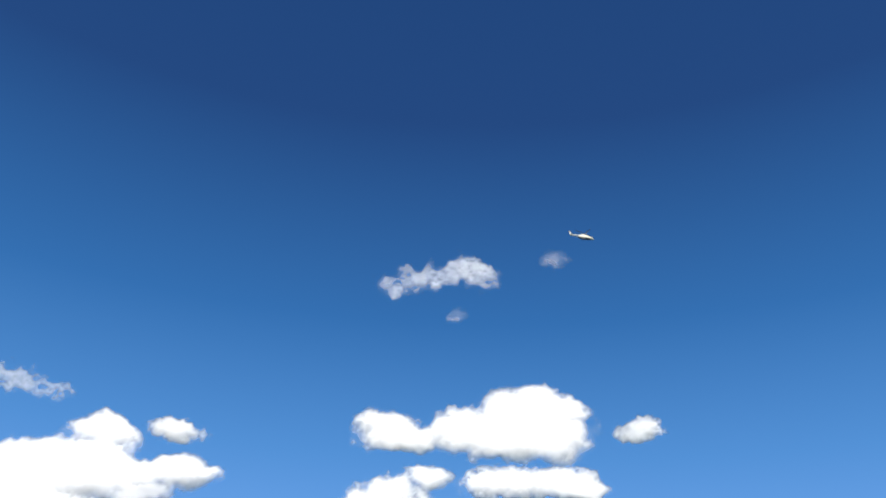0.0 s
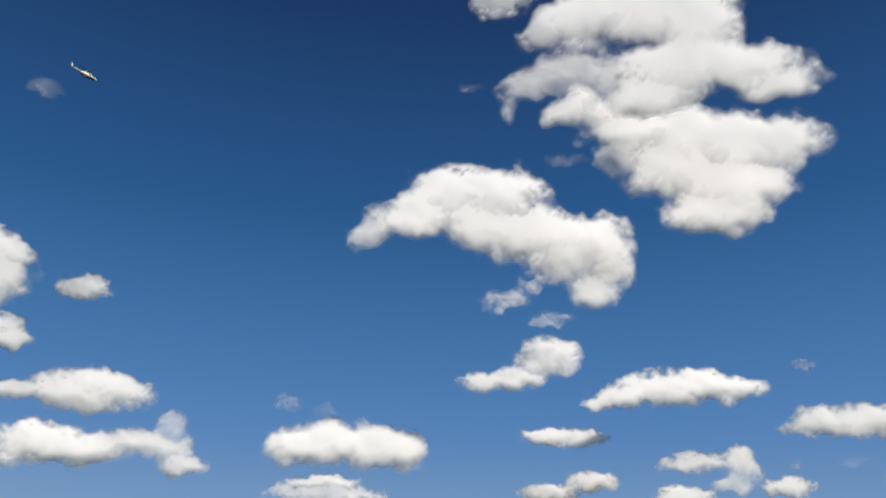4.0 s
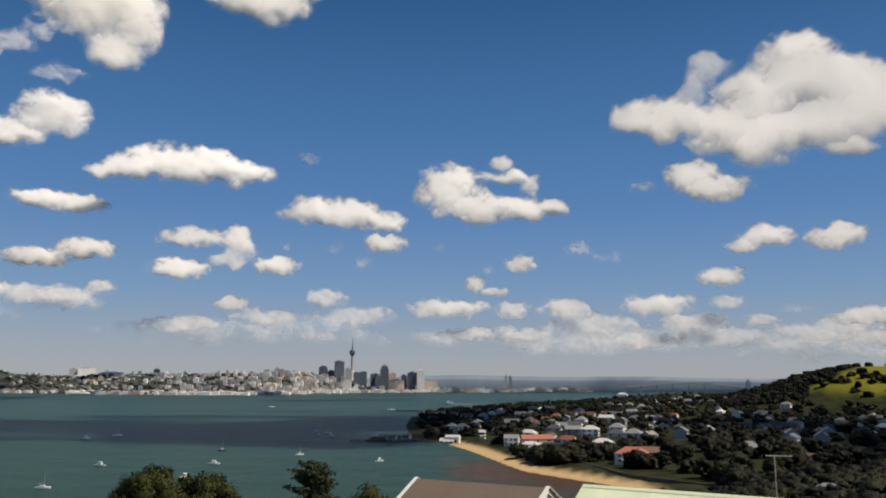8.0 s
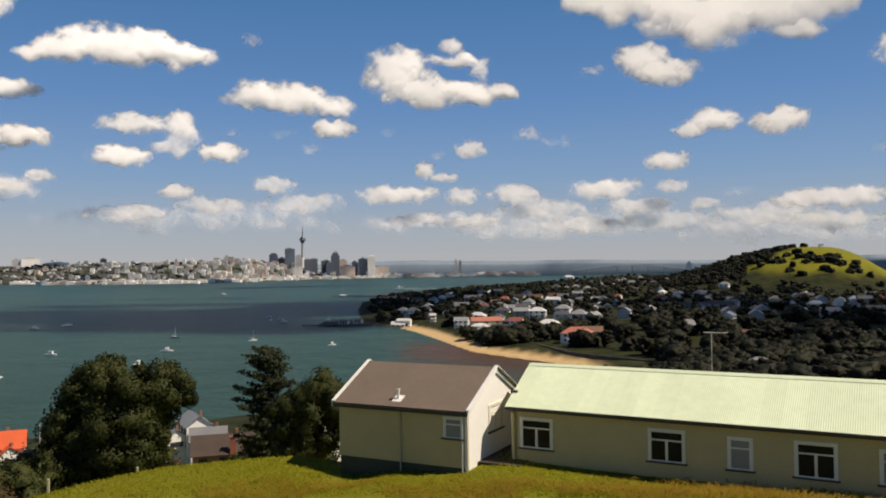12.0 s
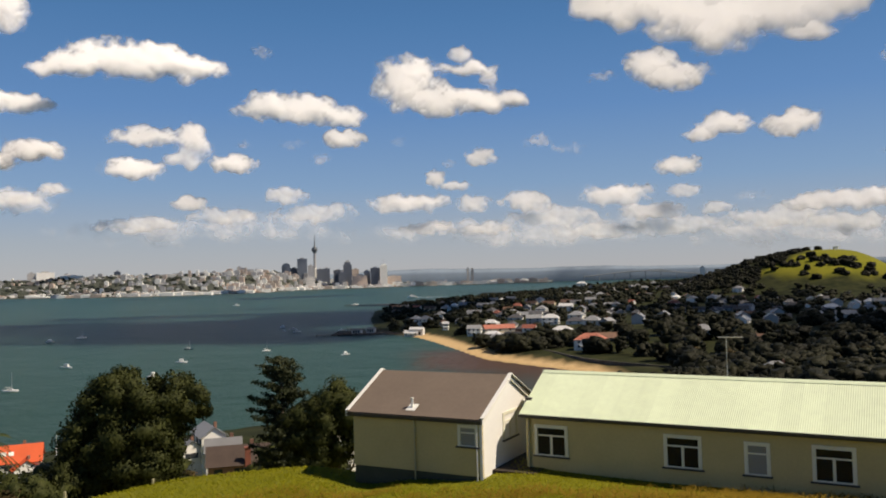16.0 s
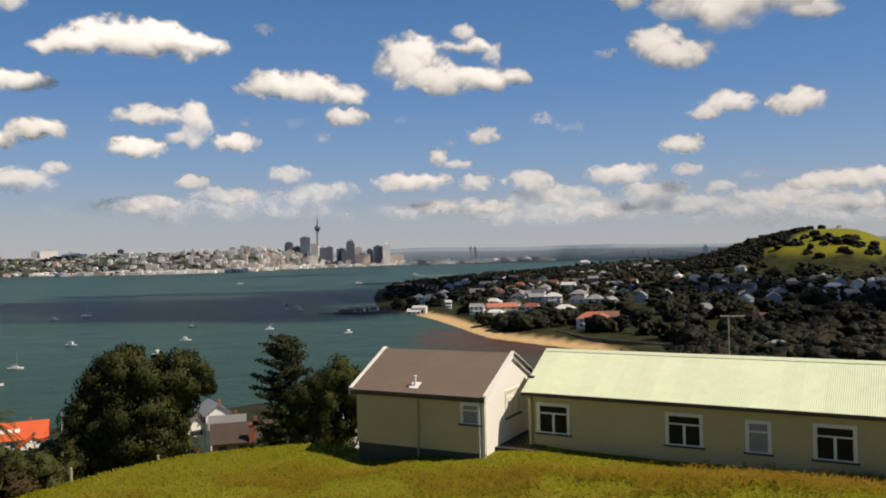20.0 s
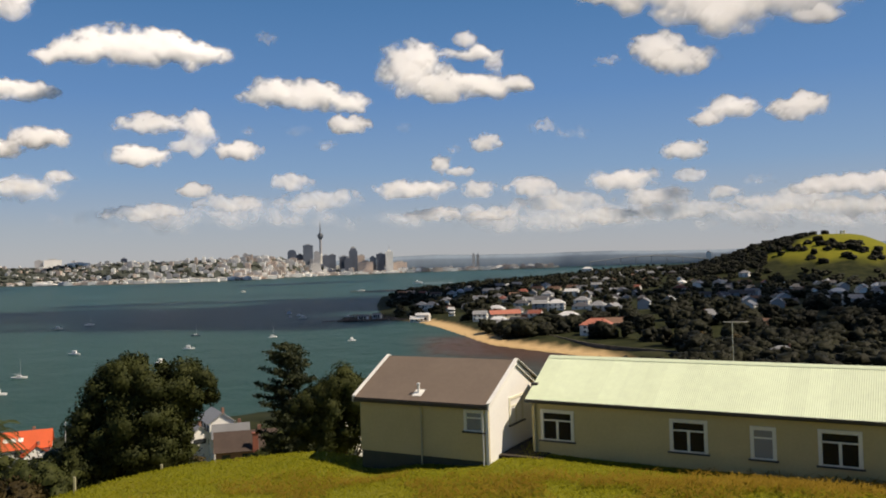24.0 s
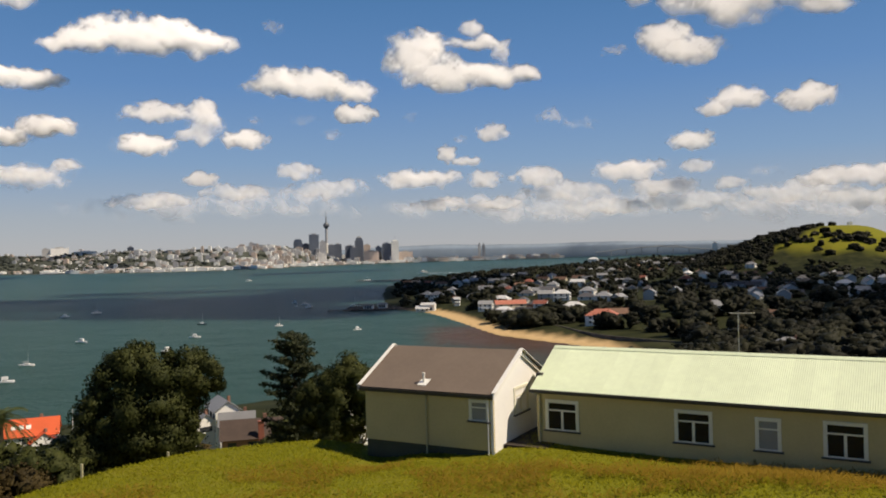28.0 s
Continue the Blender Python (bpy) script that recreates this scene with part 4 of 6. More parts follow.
# shrubs below the brow
for i, (az, dist, el, w, mat_, words) in enumerate([
        (-26.4, 60, -11.5, 2.6, POHUT, "dense green shrub below the grassy brow"), (-28.3, 52, -12.6, 2.0, RUST_LEAF, "rusty brown shrub below the grassy brow"),
        (-24.6, 66, -10.9, 3.0, POHUT, "dense green shrub below the grassy brow"), (-23.4, 74, -12.0, 2.6, POHUT, "dense green shrub below the grassy brow"),
        (-16.6, 88, -12.5, 3.0, RUST_LEAF, "rusty brown shrub below the grassy brow"), (-14.0, 96, -12.9, 2.6, POHUT, "dense green shrub below the grassy brow"),
        (-11.9, 92, -12.2, 2.4, POHUT, "dense green shrub below the grassy brow"), (-9.9, 84, -10.7, 2.4, POHUT, "dense green shrub below the grassy brow"),
        (-8.8, 80, -10.9, 3.0, POHUT, "dense green shrub below the grassy brow"), (-18.2, 74, -11.6, 3.2, POHUT, "dense green shrub below the grassy brow"),
        (-30.0, 70, -10.6, 3.4, POHUT, "dense green shrub below the grassy brow"), (-31.5, 58, -12.2, 2.6, RUST_LEAF, "rusty brown shrub below the grassy brow"),
        (-11.4, 190, -10.6, 4.0, POHUT, "dense green shrub below the grassy brow"), (-9.6, 140, -9.6, 4.4, POHUT, "dense green shrub below the grassy brow")]):
    h = max(2.0, over(az, dist, el))
    near_tree(at_bearing(az, dist), [(0, 0, h - w * 0.62, w, w, w * 0.62), (w * 0.6, 0.3, h - w * 0.95, w * 0.8, w * 0.8, w * 0.6), (-w * 0.6, 0, h - w * 0.9, w * 0.8, w * 0.8, w * 0.6), (0, 0.2, h - w * 1.6, w, w, w * 0.8)],
              9000, 0.2, mat_, words, 40 + i, 0.2)

# palm at the edge of the shrubs
PD = 90
pm = at_bearing(-28.7, PD)
ph = over(-28.7, PD, -9.5)
palm = thing("palm_tree", "date palm with arching fronds among shrubs", "palm", pm)
part("trunk", Geo().tube((0, 0, -1), (0, 0, ph), 0.4, 0.32, 10), BARK, palm)
prng = random.Random(5)
for i in range(34):
    a, lift = i * 2.4, prng.uniform(-0.35, 1.2)
    g = Geo()
    prev = Vector((0, 0, ph))
    for k in range(1, 9):
        q = k / 8
        p = Vector((math.cos(a) * 3.2 * q * (1 - 0.2 * lift), math.sin(a) * 3.2 * q * (1 - 0.2 * lift), ph + lift * 2.6 * q - 2.2 * q * q))
        side = Vector((-math.sin(a), math.cos(a), 0))
        g.tube(prev, p, 0.03, 0.02, 4)
        for sgn in (-1, 1):
            for e in (0.0, 0.33, 0.66):
                b = prev.lerp(p, e)
                tipv = b + side * sgn * 0.62 * (1.1 - q * 0.7) + (p - prev) * 0.9 - Vector((0, 0, 0.18))
                w2 = (p - prev).normalized() * 0.05
                g.add([b - w2, b + w2, tipv], [(0, 1, 2)])
        prev = p
    part("frond", g, PALM_LEAF, palm)

# ---------------------------------------------------------------- houses of the town
ROOFS = {"grey": surface("grey_iron_roof", (0.22, 0.225, 0.23), 0.5, grain=2, stain=0.3, vary=0.15, bump=0.1, each=0.25),
         "red": surface("red_tile_roof", (0.24, 0.08, 0.055), 0.7, grain=3, stain=0.3, vary=0.2, bump=0.2, each=0.2),
         "orange": surface("orange_tile_roof", (0.62, 0.105, 0.035), 0.6, grain=3, stain=0.3, vary=0.12, bump=0.2),
         "salmon": surface("salmon_tile_roof", (0.42, 0.15, 0.1), 0.7, grain=3, stain=0.3, vary=0.15, bump=0.2),
         "umber": surface("dark_brown_tile_roof", (0.062, 0.042, 0.033), 0.8, grain=3, stain=0.3, vary=0.25, bump=0.2),
         "dark": surface("dark_slate_roof", (0.07, 0.07, 0.075), 0.6, grain=3, stain=0.3, vary=0.2, bump=0.2, each=0.3),
         "white": surface("white_iron_roof", (0.58, 0.58, 0.57), 0.5, grain=2, stain=0.3, vary=0.08, bump=0.1, each=0.1),
         "brown": surface("brown_tile_roof", (0.16, 0.09, 0.06), 0.7, grain=3, stain=0.3, vary=0.2, bump=0.2, each=0.25)}
WALLS = {"white": surface("white_weatherboard", (0.77, 0.755, 0.7), 0.6, grain=5, vary=0.07, bump=0.1, each=0.12),
         "cream": surface("cream_weatherboard", (0.62, 0.53, 0.38), 0.6, grain=5, vary=0.08, bump=0.1, each=0.15),
         "grey": surface("grey_weatherboard", (0.35, 0.36, 0.36), 0.6, grain=5, vary=0.1, bump=0.1, each=0.2),
         "brick": surface("brown_brick_wall", (0.25, 0.13, 0.09), 0.85, grain=6, vary=0.2, bump=0.2, each=0.2)}
WORDS = {"white": "white weatherboard", "cream": "cream weatherboard", "grey": "grey weatherboard", "brick": "brown brick"}
RWORDS = {"grey": "grey iron", "red": "red tiled", "orange": "orange tiled", "salmon": "salmon tiled", "umber": "dark brown tiled", "dark": "dark slate", "white": "white iron", "brown": "brown tiled"}


def house(wall, roof, w, d, storeys=1, hip=False, m=None, group="houses of the town", where="among trees", fine=False, porch=False, rise=0.32):
    """A detached house: walls, pitched or hipped roof with eaves, windows with sills, a door, a chimney."""
    ob = thing("house", f"{WORDS[wall]} house with {RWORDS[roof]} roof {where}", "house", m, group)
    h = 0.5 + 2.7 * storeys
    W, R = WALLS[wall], ROOFS[roof]
    if hip:
        part("wall", Geo().box(-w / 2, -d / 2, -5, w / 2, d / 2, h), W, ob)
    else:
        part("wall", Geo().prism([(-d / 2, -5), (d / 2, -5), (d / 2, h), (0, h + rise * d), (-d / 2, h)], -w / 2, w / 2), W, ob)
    e = 0.45
    top = h + rise * d + 0.12
    if hip:
        k = max(0.3, w / 2 - d / 2)
        g = Geo().add([(-w / 2 - e, -d / 2 - e, h - 0.05), (w / 2 + e, -d / 2 - e, h - 0.05), (w / 2 + e, d / 2 + e, h - 0.05), (-w / 2 - e, d / 2 + e, h - 0.05),
                       (-w / 2 - e, -d / 2 - e, h + 0.12), (w / 2 + e, -d / 2 - e, h + 0.12), (w / 2 + e, d / 2 + e, h + 0.12), (-w / 2 - e, d / 2 + e, h + 0.12), (-k, 0, top + 0.3), (k, 0, top + 0.3)],
                      [(3, 2, 1, 0), (0, 1, 5, 4), (1, 2, 6, 5), (2, 3, 7, 6), (3, 0, 4, 7), (4, 5, 9, 8), (6, 7, 8, 9), (5, 6, 9), (7, 4, 8)])
        part("roof", g, R, ob)
    else:
        s = rise * 2
        for sgn in (-1, 1):
            pts = [(-w / 2 - e, sgn * (d / 2 + e), h - e * s * 0.5 + 0.02), (w / 2 + e, sgn * (d / 2 + e), h - e * s * 0.5 + 0.02), (w / 2 + e, 0, h + rise * d + 0.02), (-w / 2 - e, 0, h + rise * d + 0.02)]
            part("roof", Geo().slab(pts if sgn < 0 else pts[::-1], 0.14), R, ob)
    part("chimney", Geo().box(w * 0.2, d * 0.1, h, w * 0.2 + 0.7, d * 0.1 + 0.6, top + 0.7, 0.03), WALLS["brick"], ob, "brick chimney")
    for st in range(storeys):
        z = 0.5 + 2.7 * st + 0.8
        n = 3 if fine else 2
        for i in range(n):
            x = -w / 2 + w * (i + 0.5) / n
            for sgn in (-1, 1):
                wob = part("window", Geo().box(x - 0.8, sgn * d / 2 - 0.05, z, x + 0.8, sgn * d / 2 + 0.05, z + 1.35), FAR_PANE, ob)
                if fine:
                    part("window_sill", Geo().box(x - 0.9, sgn * (d / 2 + 0.06) - 0.07, z - 0.1, x + 0.9, sgn * (d / 2 + 0.06) + 0.07, z), WHITE, wob)
        if fine:
            for sgn in (-1, 1):
                part("window", Geo().box(sgn * w / 2 - 0.05, -d * 0.3, z, sgn * w / 2 + 0.05, d * 0.3, z + 1.1), FAR_PANE, ob)
    if porch:
        part("porch", Geo().box(-w * 0.3, -d / 2 - 1.8, 2.5, w * 0.3, -d / 2, 2.68, 0.03).box(-w * 0.28, -d / 2 - 1.7, -2.5, -w * 0.28 + 0.15, -d / 2 - 1.55, 2.5).box(w * 0.28 - 0.15, -d / 2 - 1.7, -2.5, w * 0.28, -d / 2 - 1.55, 2.5), WHITE, ob, "white porch on posts")
    return ob


rng = random.Random(7)
PROTO = [house("white", "grey", 15, 9), house("white", "dark", 14, 9, 1, True), house("cream", "red", 13, 9, 1, True), house("white", "white", 15, 9, 1, True), house("grey", "grey", 13, 9, 2),
         house("cream", "brown", 15, 10, 1), house("white", "red", 10, 8, 2), house("brick", "dark", 11, 9, 1, True), house("white", "grey", 13, 10, 2, True), house("cream", "grey", 16, 9, 1), house("grey", "dark", 14, 9, 1)]
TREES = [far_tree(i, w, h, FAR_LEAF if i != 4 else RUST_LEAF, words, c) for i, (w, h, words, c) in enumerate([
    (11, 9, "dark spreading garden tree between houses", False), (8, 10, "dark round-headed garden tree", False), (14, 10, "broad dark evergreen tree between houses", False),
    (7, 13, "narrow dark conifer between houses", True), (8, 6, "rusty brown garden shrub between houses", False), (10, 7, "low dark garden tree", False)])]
taken = []


def free(x, y, r):
    return all((x - a) ** 2 + (y - b) ** 2 > (r + c) ** 2 for a, b, c in taken)


def put(ob, x, y, turn, first, sink=0.2):
    m = pose(x, y, ground_z(x, y) - sink, 0, 0, turn)
    if first.get(ob):
        return copy_thing(ob, m)
    first[ob] = True
    ob.matrix_basis = m
    return ob


first = {}
# landmark houses of the bay
for az, dist, args in [(4.6, 640, ("cream", "salmon", 24, 9, 2, False)), (2.9, 655, ("white", "grey", 11, 8, 2, False)), (10.9, 512, ("white", "salmon", 19, 11, 2, True)), (-1.5, 715, ("white", "white", 12, 7, 1, False)),
                       (-0.5, 800, ("white", "grey", 13, 10, 2, True)), (8.2, 700, ("white", "white", 14, 9, 2, True)), (0.9, 730, ("white", "white", 5, 5, 2, False)), (7.2, 760, ("white", "dark", 12, 9, 2, False)),
                       (10.4, 2200, ("white", "white", 26, 14, 4, True)), (9.3, 900, ("white", "white", 15, 9, 2, False)), (16.5, 900, ("white", "red", 14, 9, 2, True))]:
    x, y = bearing(az, 0, dist).xy
    house(*args, m=pose(x, y, ground_z(x, y), 0, 0, -az + (12 if args[2] == 24 else -10)), where="near the beach" if dist < 850 else "among trees", fine=True, porch=dist < 850)
    taken.append((x, y, 16 if dist < 620 else 11))

n_house = 0
# close-set houses behind the beach
for k in range(900):
    az, dist = rng.uniform(1.5, 13), rng.uniform(590, 930)
    x, y = bearing(az, 0, dist).xy
    if float(inland(np.array([x]), np.array([y]))[0]) < 24 or not free(x, y, 7):
        continue
    put(PROTO[rng.choice((0, 1, 3, 4, 8, 9, 5, 8, 3, 0))], x, y, -20 + rng.choice((0, 90)) + rng.uniform(-14, 14), first, rng.uniform(0.5, 1.8))
    taken.append((x, y, 7))
    n_house += 1
    if n_house >= 20:
        break
for k in range(9000):
    az = rng.uniform(-3.5, 35)
    dist = math.sqrt(rng.uniform(330 ** 2, 1750 ** 2)) if rng.random() < 0.6 else rng.uniform(340, 1400)
    x, y = bearing(az, 0, dist).xy
    d = float(inland(np.array([x]), np.array([y]))[0])
    hill = ((x - 606) * 0.89 - (y - 1216) * 0.45, (x - 606) * 0.45 + (y - 1216) * 0.89)
    onhill = (hill[0] / (205 if hill[0] < 0 else 130)) ** 2 + (hill[1] / 215) ** 2 < 1
    if d < (70 if y < 560 else 26) or onhill or not free(x, y, 8.5) or (az < 9 and dist > 1300) or (az > 13 and dist < 620 and rng.random() < 0.75):
        continue
    ob = PROTO[rng.choices(range(11), [4, 4, 2, 2, 4, 5, 1, 5, 3, 4, 5])[0]]
    put(ob, x, y, -25 + rng.choice((0, 90, 180, 270)) + rng.uniform(-16, 16), first, rng.uniform(0.4, 2.0))
    taken.append((x, y, 8.5))
    n_house += 1
    if n_house >= 268:
        break
spots = []
for k in range(40000):
    az = rng.uniform(-5, 36)
    u = rng.random()
    dist = rng.uniform(290, 1650) if u < 0.6 else rng.uniform(290, 480) if u < 0.72 else rng.uniform(1200, 3300)
    if u > 0.93:
        az, dist = rng.uniform(-5, 6), rng.uniform(740, 1500)
    x, y = bearing(az, 0, dist).xy
    d = float(inland(np.array([x]), np.array([y]))[0])
    hill = ((x - 606) * 0.89 - (y - 1216) * 0.45, (x - 606) * 0.45 + (y - 1216) * 0.89)
    q = (hill[0] / (175 if hill[0] < 0 else 92)) ** 2 + (hill[1] / (165 if hill[1] < 0 else 150)) ** 2
    if d < 14 or not free(x, y, 2.4):
        continue
    if y < 545 and d < 38:
        continue
    if 0 < az < 14 and 590 < dist < 930 and rng.random() < 0.2:
        continue
    if q < 1.3 and not (hill[0] < -70 and hill[1] < 40 or hill[0] < -45 and hill[1] > 0):
        continue
    if (az > 12 and dist < 420 and d < 40):
        continue
    spots.append((dist, x, y))
    taken.append((x, y, 2.2))
    if len(spots) >= 1500:
        break
for k in range(330):
    x, y = bearing(rng.uniform(7.5, 20), 0, rng.uniform(1050, 2100)).xy
    if free(x, y, 2.0):
        spots.append((2000.0, x, y))
spots.sort()
flank = []
while len(flank) < 560:
    a, b = rng.uniform(-230, -40), rng.uniform(-150, 60)
    x, y = 606 + a * 0.89 + b * 0.45, 1216 - a * 0.45 + b * 0.89
    if a < -98 or ground_z(x, y) > 42 + 0.58 * (a + 103):
        flank.append((x, y))
for dist, x, y in spots[:250]:
    put(TREES[rng.choices(range(6), [4, 4, 4, 1, 2, 4])[0]], x, y, rng.uniform(0, 360), first, 0.4)


def woods(name, places, label, leaf, lo, hi):
    """Trees too far off to tell apart, as one mesh: a knobbly crown of clumps for each."""
    kinds = []
    for s in range(4):
        r2 = random.Random(s + 60)
        g = Geo()
        w, h = r2.uniform(9, 13), r2.uniform(7, 10)
        for i in range(11):
            a, k, zz = r2.uniform(0, 6.28), r2.uniform(0.1, 1), r2.uniform(0.2, 0.9)
            reach = math.sqrt(max(0.05, 1 - (2 * zz - 1.05) ** 2))
            r = w * r2.uniform(0.18, 0.3)
            g.lump((math.cos(a) * k * reach * w * 0.42, math.sin(a) * k * reach * w * 0.42, h * zz - r * 0.4), (r, r, r * 0.8), 0.8, s * 50 + i, 1)
        k0 = len(g.v)
        for i in range(150):
            p = Vector(g.v[r2.randrange(k0)])
            g.leaf(p + Vector((r2.gauss(0, 0.35), r2.gauss(0, 0.35), r2.gauss(0.15, 0.35))), w * 0.075, r2)
        tri = [f if len(f) == 3 else f[:3] for f in g.f] + [(f[0], f[2], f[3]) for f in g.f if len(f) == 4]
        kinds.append((np.array(g.v), np.array(tri)))
    V, F, k = [], [], 0
    for x, y in places:
        v, f = rng.choice(kinds)
        a, sc = rng.uniform(0, 6.28), rng.uniform(lo, hi)
        m = np.array([[math.cos(a), -math.sin(a), 0], [math.sin(a), math.cos(a), 0], [0, 0, 1]]) * sc
        V.append(v @ m.T + (x, y, ground_z(x, y) - 0.6))
        F.append(f + k)
        k += len(v)
    me = bpy.data.meshes.new(name)
    me.from_pydata(np.concatenate(V), [], np.concatenate(F))
    me.materials.append(leaf)
    me.shade_smooth()
    return tagged(new(name, me), label, "trees", kind="stuff")


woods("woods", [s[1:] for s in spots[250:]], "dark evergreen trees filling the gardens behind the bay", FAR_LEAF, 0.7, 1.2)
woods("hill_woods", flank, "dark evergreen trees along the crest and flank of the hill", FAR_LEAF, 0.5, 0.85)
# dark trees on the green behind the beach
for i in range(16):
    x, y = rng.uniform(42, 72), rng.uniform(518, 566)
    put(TREES[rng.choice((0, 2, 1, 5))], x, y, rng.uniform(0, 360), first, 0.4)
# scrub on the open face of the hill
for hx, hy, n in ((-10, -94, 9), (8, -100, 12), (-30, -70, 2), (20, -84, 3), (-58, -96, 3), (44, -118, 5), (18, -128, 3), (-78, -85, 3), (-40, -125, 3)):
    for i in range(n):
        a, b = hx + rng.gauss(0, 9), hy + rng.gauss(0, 7)
        x, y = 606 + a * 0.89 + b * 0.45, 1216 - a * 0.45 + b * 0.89
        put(TREES[rng.choice((0, 5, 5, 1))], x, y, rng.uniform(0, 360), first, 2.5)
# trees on the hill's crest
for a, b in ((-24, 0), (-40, 2)):
    x, y = 606 + a * 0.89 + b * 0.45, 1216 - a * 0.45 + b * 0.89
    put(TREES[rng.choice((0, 5))], x, y, rng.uniform(0, 360), first, 3.5)

# houses down by the shore, below the brow: bearing, distance, height of base, build, turn
for x, y, hz, args, turn in [(-49.7, 181.4, 12.9, ("white", "grey", 9, 5.2, 2, False), -62), (-54.2, 178.6, 13.3, ("white", "grey", 7, 4.8, 1, False), -50), (-45.0, 175.0, 13.4, ("white", "grey", 7.0, 6, 1, False), 14),
                             (-98.9, 198.7, 5.75, ("white", "orange", 6, 5.4, 1, False), -50), (-21.2, 158.6, 14.5, ("white", "grey", 10, 8, 2, False), -50), (-27.2, 167.8, 13.0, ("white", "grey", 8, 7, 1, False), -40)]:
    house(*args, m=pose(x, y, hz, 0, 0, turn), group="houses below the brow", where="below the grassy brow", rise=0.38, fine=True)
low = house("brick", "umber", 11.5, 8, 1, False, pose(-39.2, 163.8, 13.3, 0, 0, 14), "houses below the brow", "below the grassy brow", True, False, 0.38)
part("chimney_stack", Geo().box(1.2, -4.6, 0, 2.3, -3.9, 6.4, 0.05).box(1.05, -4.75, 6.4, 2.45, -3.75, 6.65, 0.03), ROOFS["red"], low, "tall red brick chimney")
wide = house("white", "orange", 14, 9, 1, False, pose(-102.8, 200.1, 7.2, 0, 0, 22), "houses below the brow", "below the grassy brow", True, False, 0.38)
for sx in (-3.2, -1.6, 0.0):
    z0, z1 = (3.4 + 0.76 * (4.5 + v) for v in (-2.9, -1.9))
    part("skylight", Geo().slab([(sx, -2.9, z0), (sx + 1.1, -2.9, z0), (sx + 1.1, -1.9, z1), (sx, -1.9, z1)], 0.1), WALLS["white"], wide, "white roof light")

# ---------------------------------------------------------------- the two buildings on the bench of the hill


def window_on(parent, s, z, w, h, style, m):
    """A wooden window in a wall: casing, sash bars, sill, panes, and the dark room behind. m: place on the wall, x along it, y into it."""
    win = part("window", Geo().box(s - w / 2, -0.03, z, s + w / 2, 0.0, z + 0.001), FRAME, parent, at=m)
    c = 0.135
    g = Geo()
    g.box(s - w / 2, -0.035, z, s - w / 2 + c, 0.05, z + h, 0.006)
    g.box(s + w / 2 - c, -0.035, z, s + w / 2, 0.05, z + h, 0.006)
    g.box(s - w / 2 + c, -0.033, z + h - c, s + w / 2 - c, 0.05, z + h, 0.006)
    g.box(s - w / 2 + c, -0.033, z, s + w / 2 - c, 0.05, z + 0.05, 0.006)
    part("window_frame", g, FRAME, win, "pale painted wooden casing")
    part("window_sill", Geo().box(s - w / 2 - 0.07, -0.11, z - 0.06, s + w / 2 + 0.07, 0.0, z, 0.008), DARK_TRIM, win, "dark painted sill")
    x0, x1, z0, z1 = s - w / 2 + c, s + w / 2 - c, z + 0.05, z + h - c
    zt = z0 + (z1 - z0) * 0.72
    part("transom", Geo().box(x0, -0.015, zt - 0.03, x1, 0.04, zt + 0.03, 0.005), FRAME, win)
    if style == "double":
        part("mullion", Geo().box(s - 0.05, -0.012, z0, s + 0.05, 0.04, zt - 0.03, 0.005), FRAME, win)
        cells = [(x0, z0, s - 0.05, zt - 0.03), (s + 0.05, z0, x1, zt - 0.03), (x0, zt + 0.03, x1, z1)]
    else:
        cells = [(x0, z0, x1, zt - 0.03), (x0, zt + 0.03, x1, z1)]
    for a, b, cc, d in cells:
        part("pane", Geo().box(a, 0.012, b, cc, 0.018, d), CLEAR if style == "curtain" else PANE, win)
    if style == "curtain":
        part("curtain", Geo().box(x0, 0.06, z0, x1, 0.075, z1), CURTAIN, win, "pale drawn curtain")
    else:
        for k in range(4):
            zz = z0 + (zt - z0) * (0.15 + 0.24 * k)
            part("shelf", Geo().box(x0, 0.16, zz, x1, 0.3, zz + 0.025), CURTAIN, win)
    return win


def wall_with_holes(x0, x1, z0, z1, holes, y0=0.0, y1=0.12):
    """A wall slab along x with rectangular openings through it: (x0, z0, x1, z1)."""
    xs = sorted({x0, x1, *[v for h in holes for v in (h[0], h[2])]})
    zs = sorted({z0, z1, *[v for h in holes for v in (h[1], h[3])]})
    solid = {(i, k) for i in range(len(xs) - 1) for k in range(len(zs) - 1)
             if not any(h[0] < (xs[i] + xs[i + 1]) / 2 < h[2] and h[1] < (zs[k] + zs[k + 1]) / 2 < h[3] for h in holes)}
    w = len(zs)
    at = lambda i, k, side: (i * w + k) * 2 + side
    f = []
    for i, k in solid:
        a, b, c, d = (i, k), (i + 1, k), (i + 1, k + 1), (i, k + 1)
        f += [tuple(at(*p, 0) for p in (a, b, c, d)), tuple(at(*p, 1) for p in (d, c, b, a))]
        for (p, q), nb in (((a, b), (i, k - 1)), ((b, c), (i + 1, k)), ((c, d), (i, k + 1)), ((d, a), (i - 1, k))):
            if nb not in solid:
                f.append((at(*p, 0), at(*p, 1), at(*q, 1), at(*q, 0)))
    return Geo().add([(x, y, z) for x in xs for z in zs for y in (y0, y1)], f)


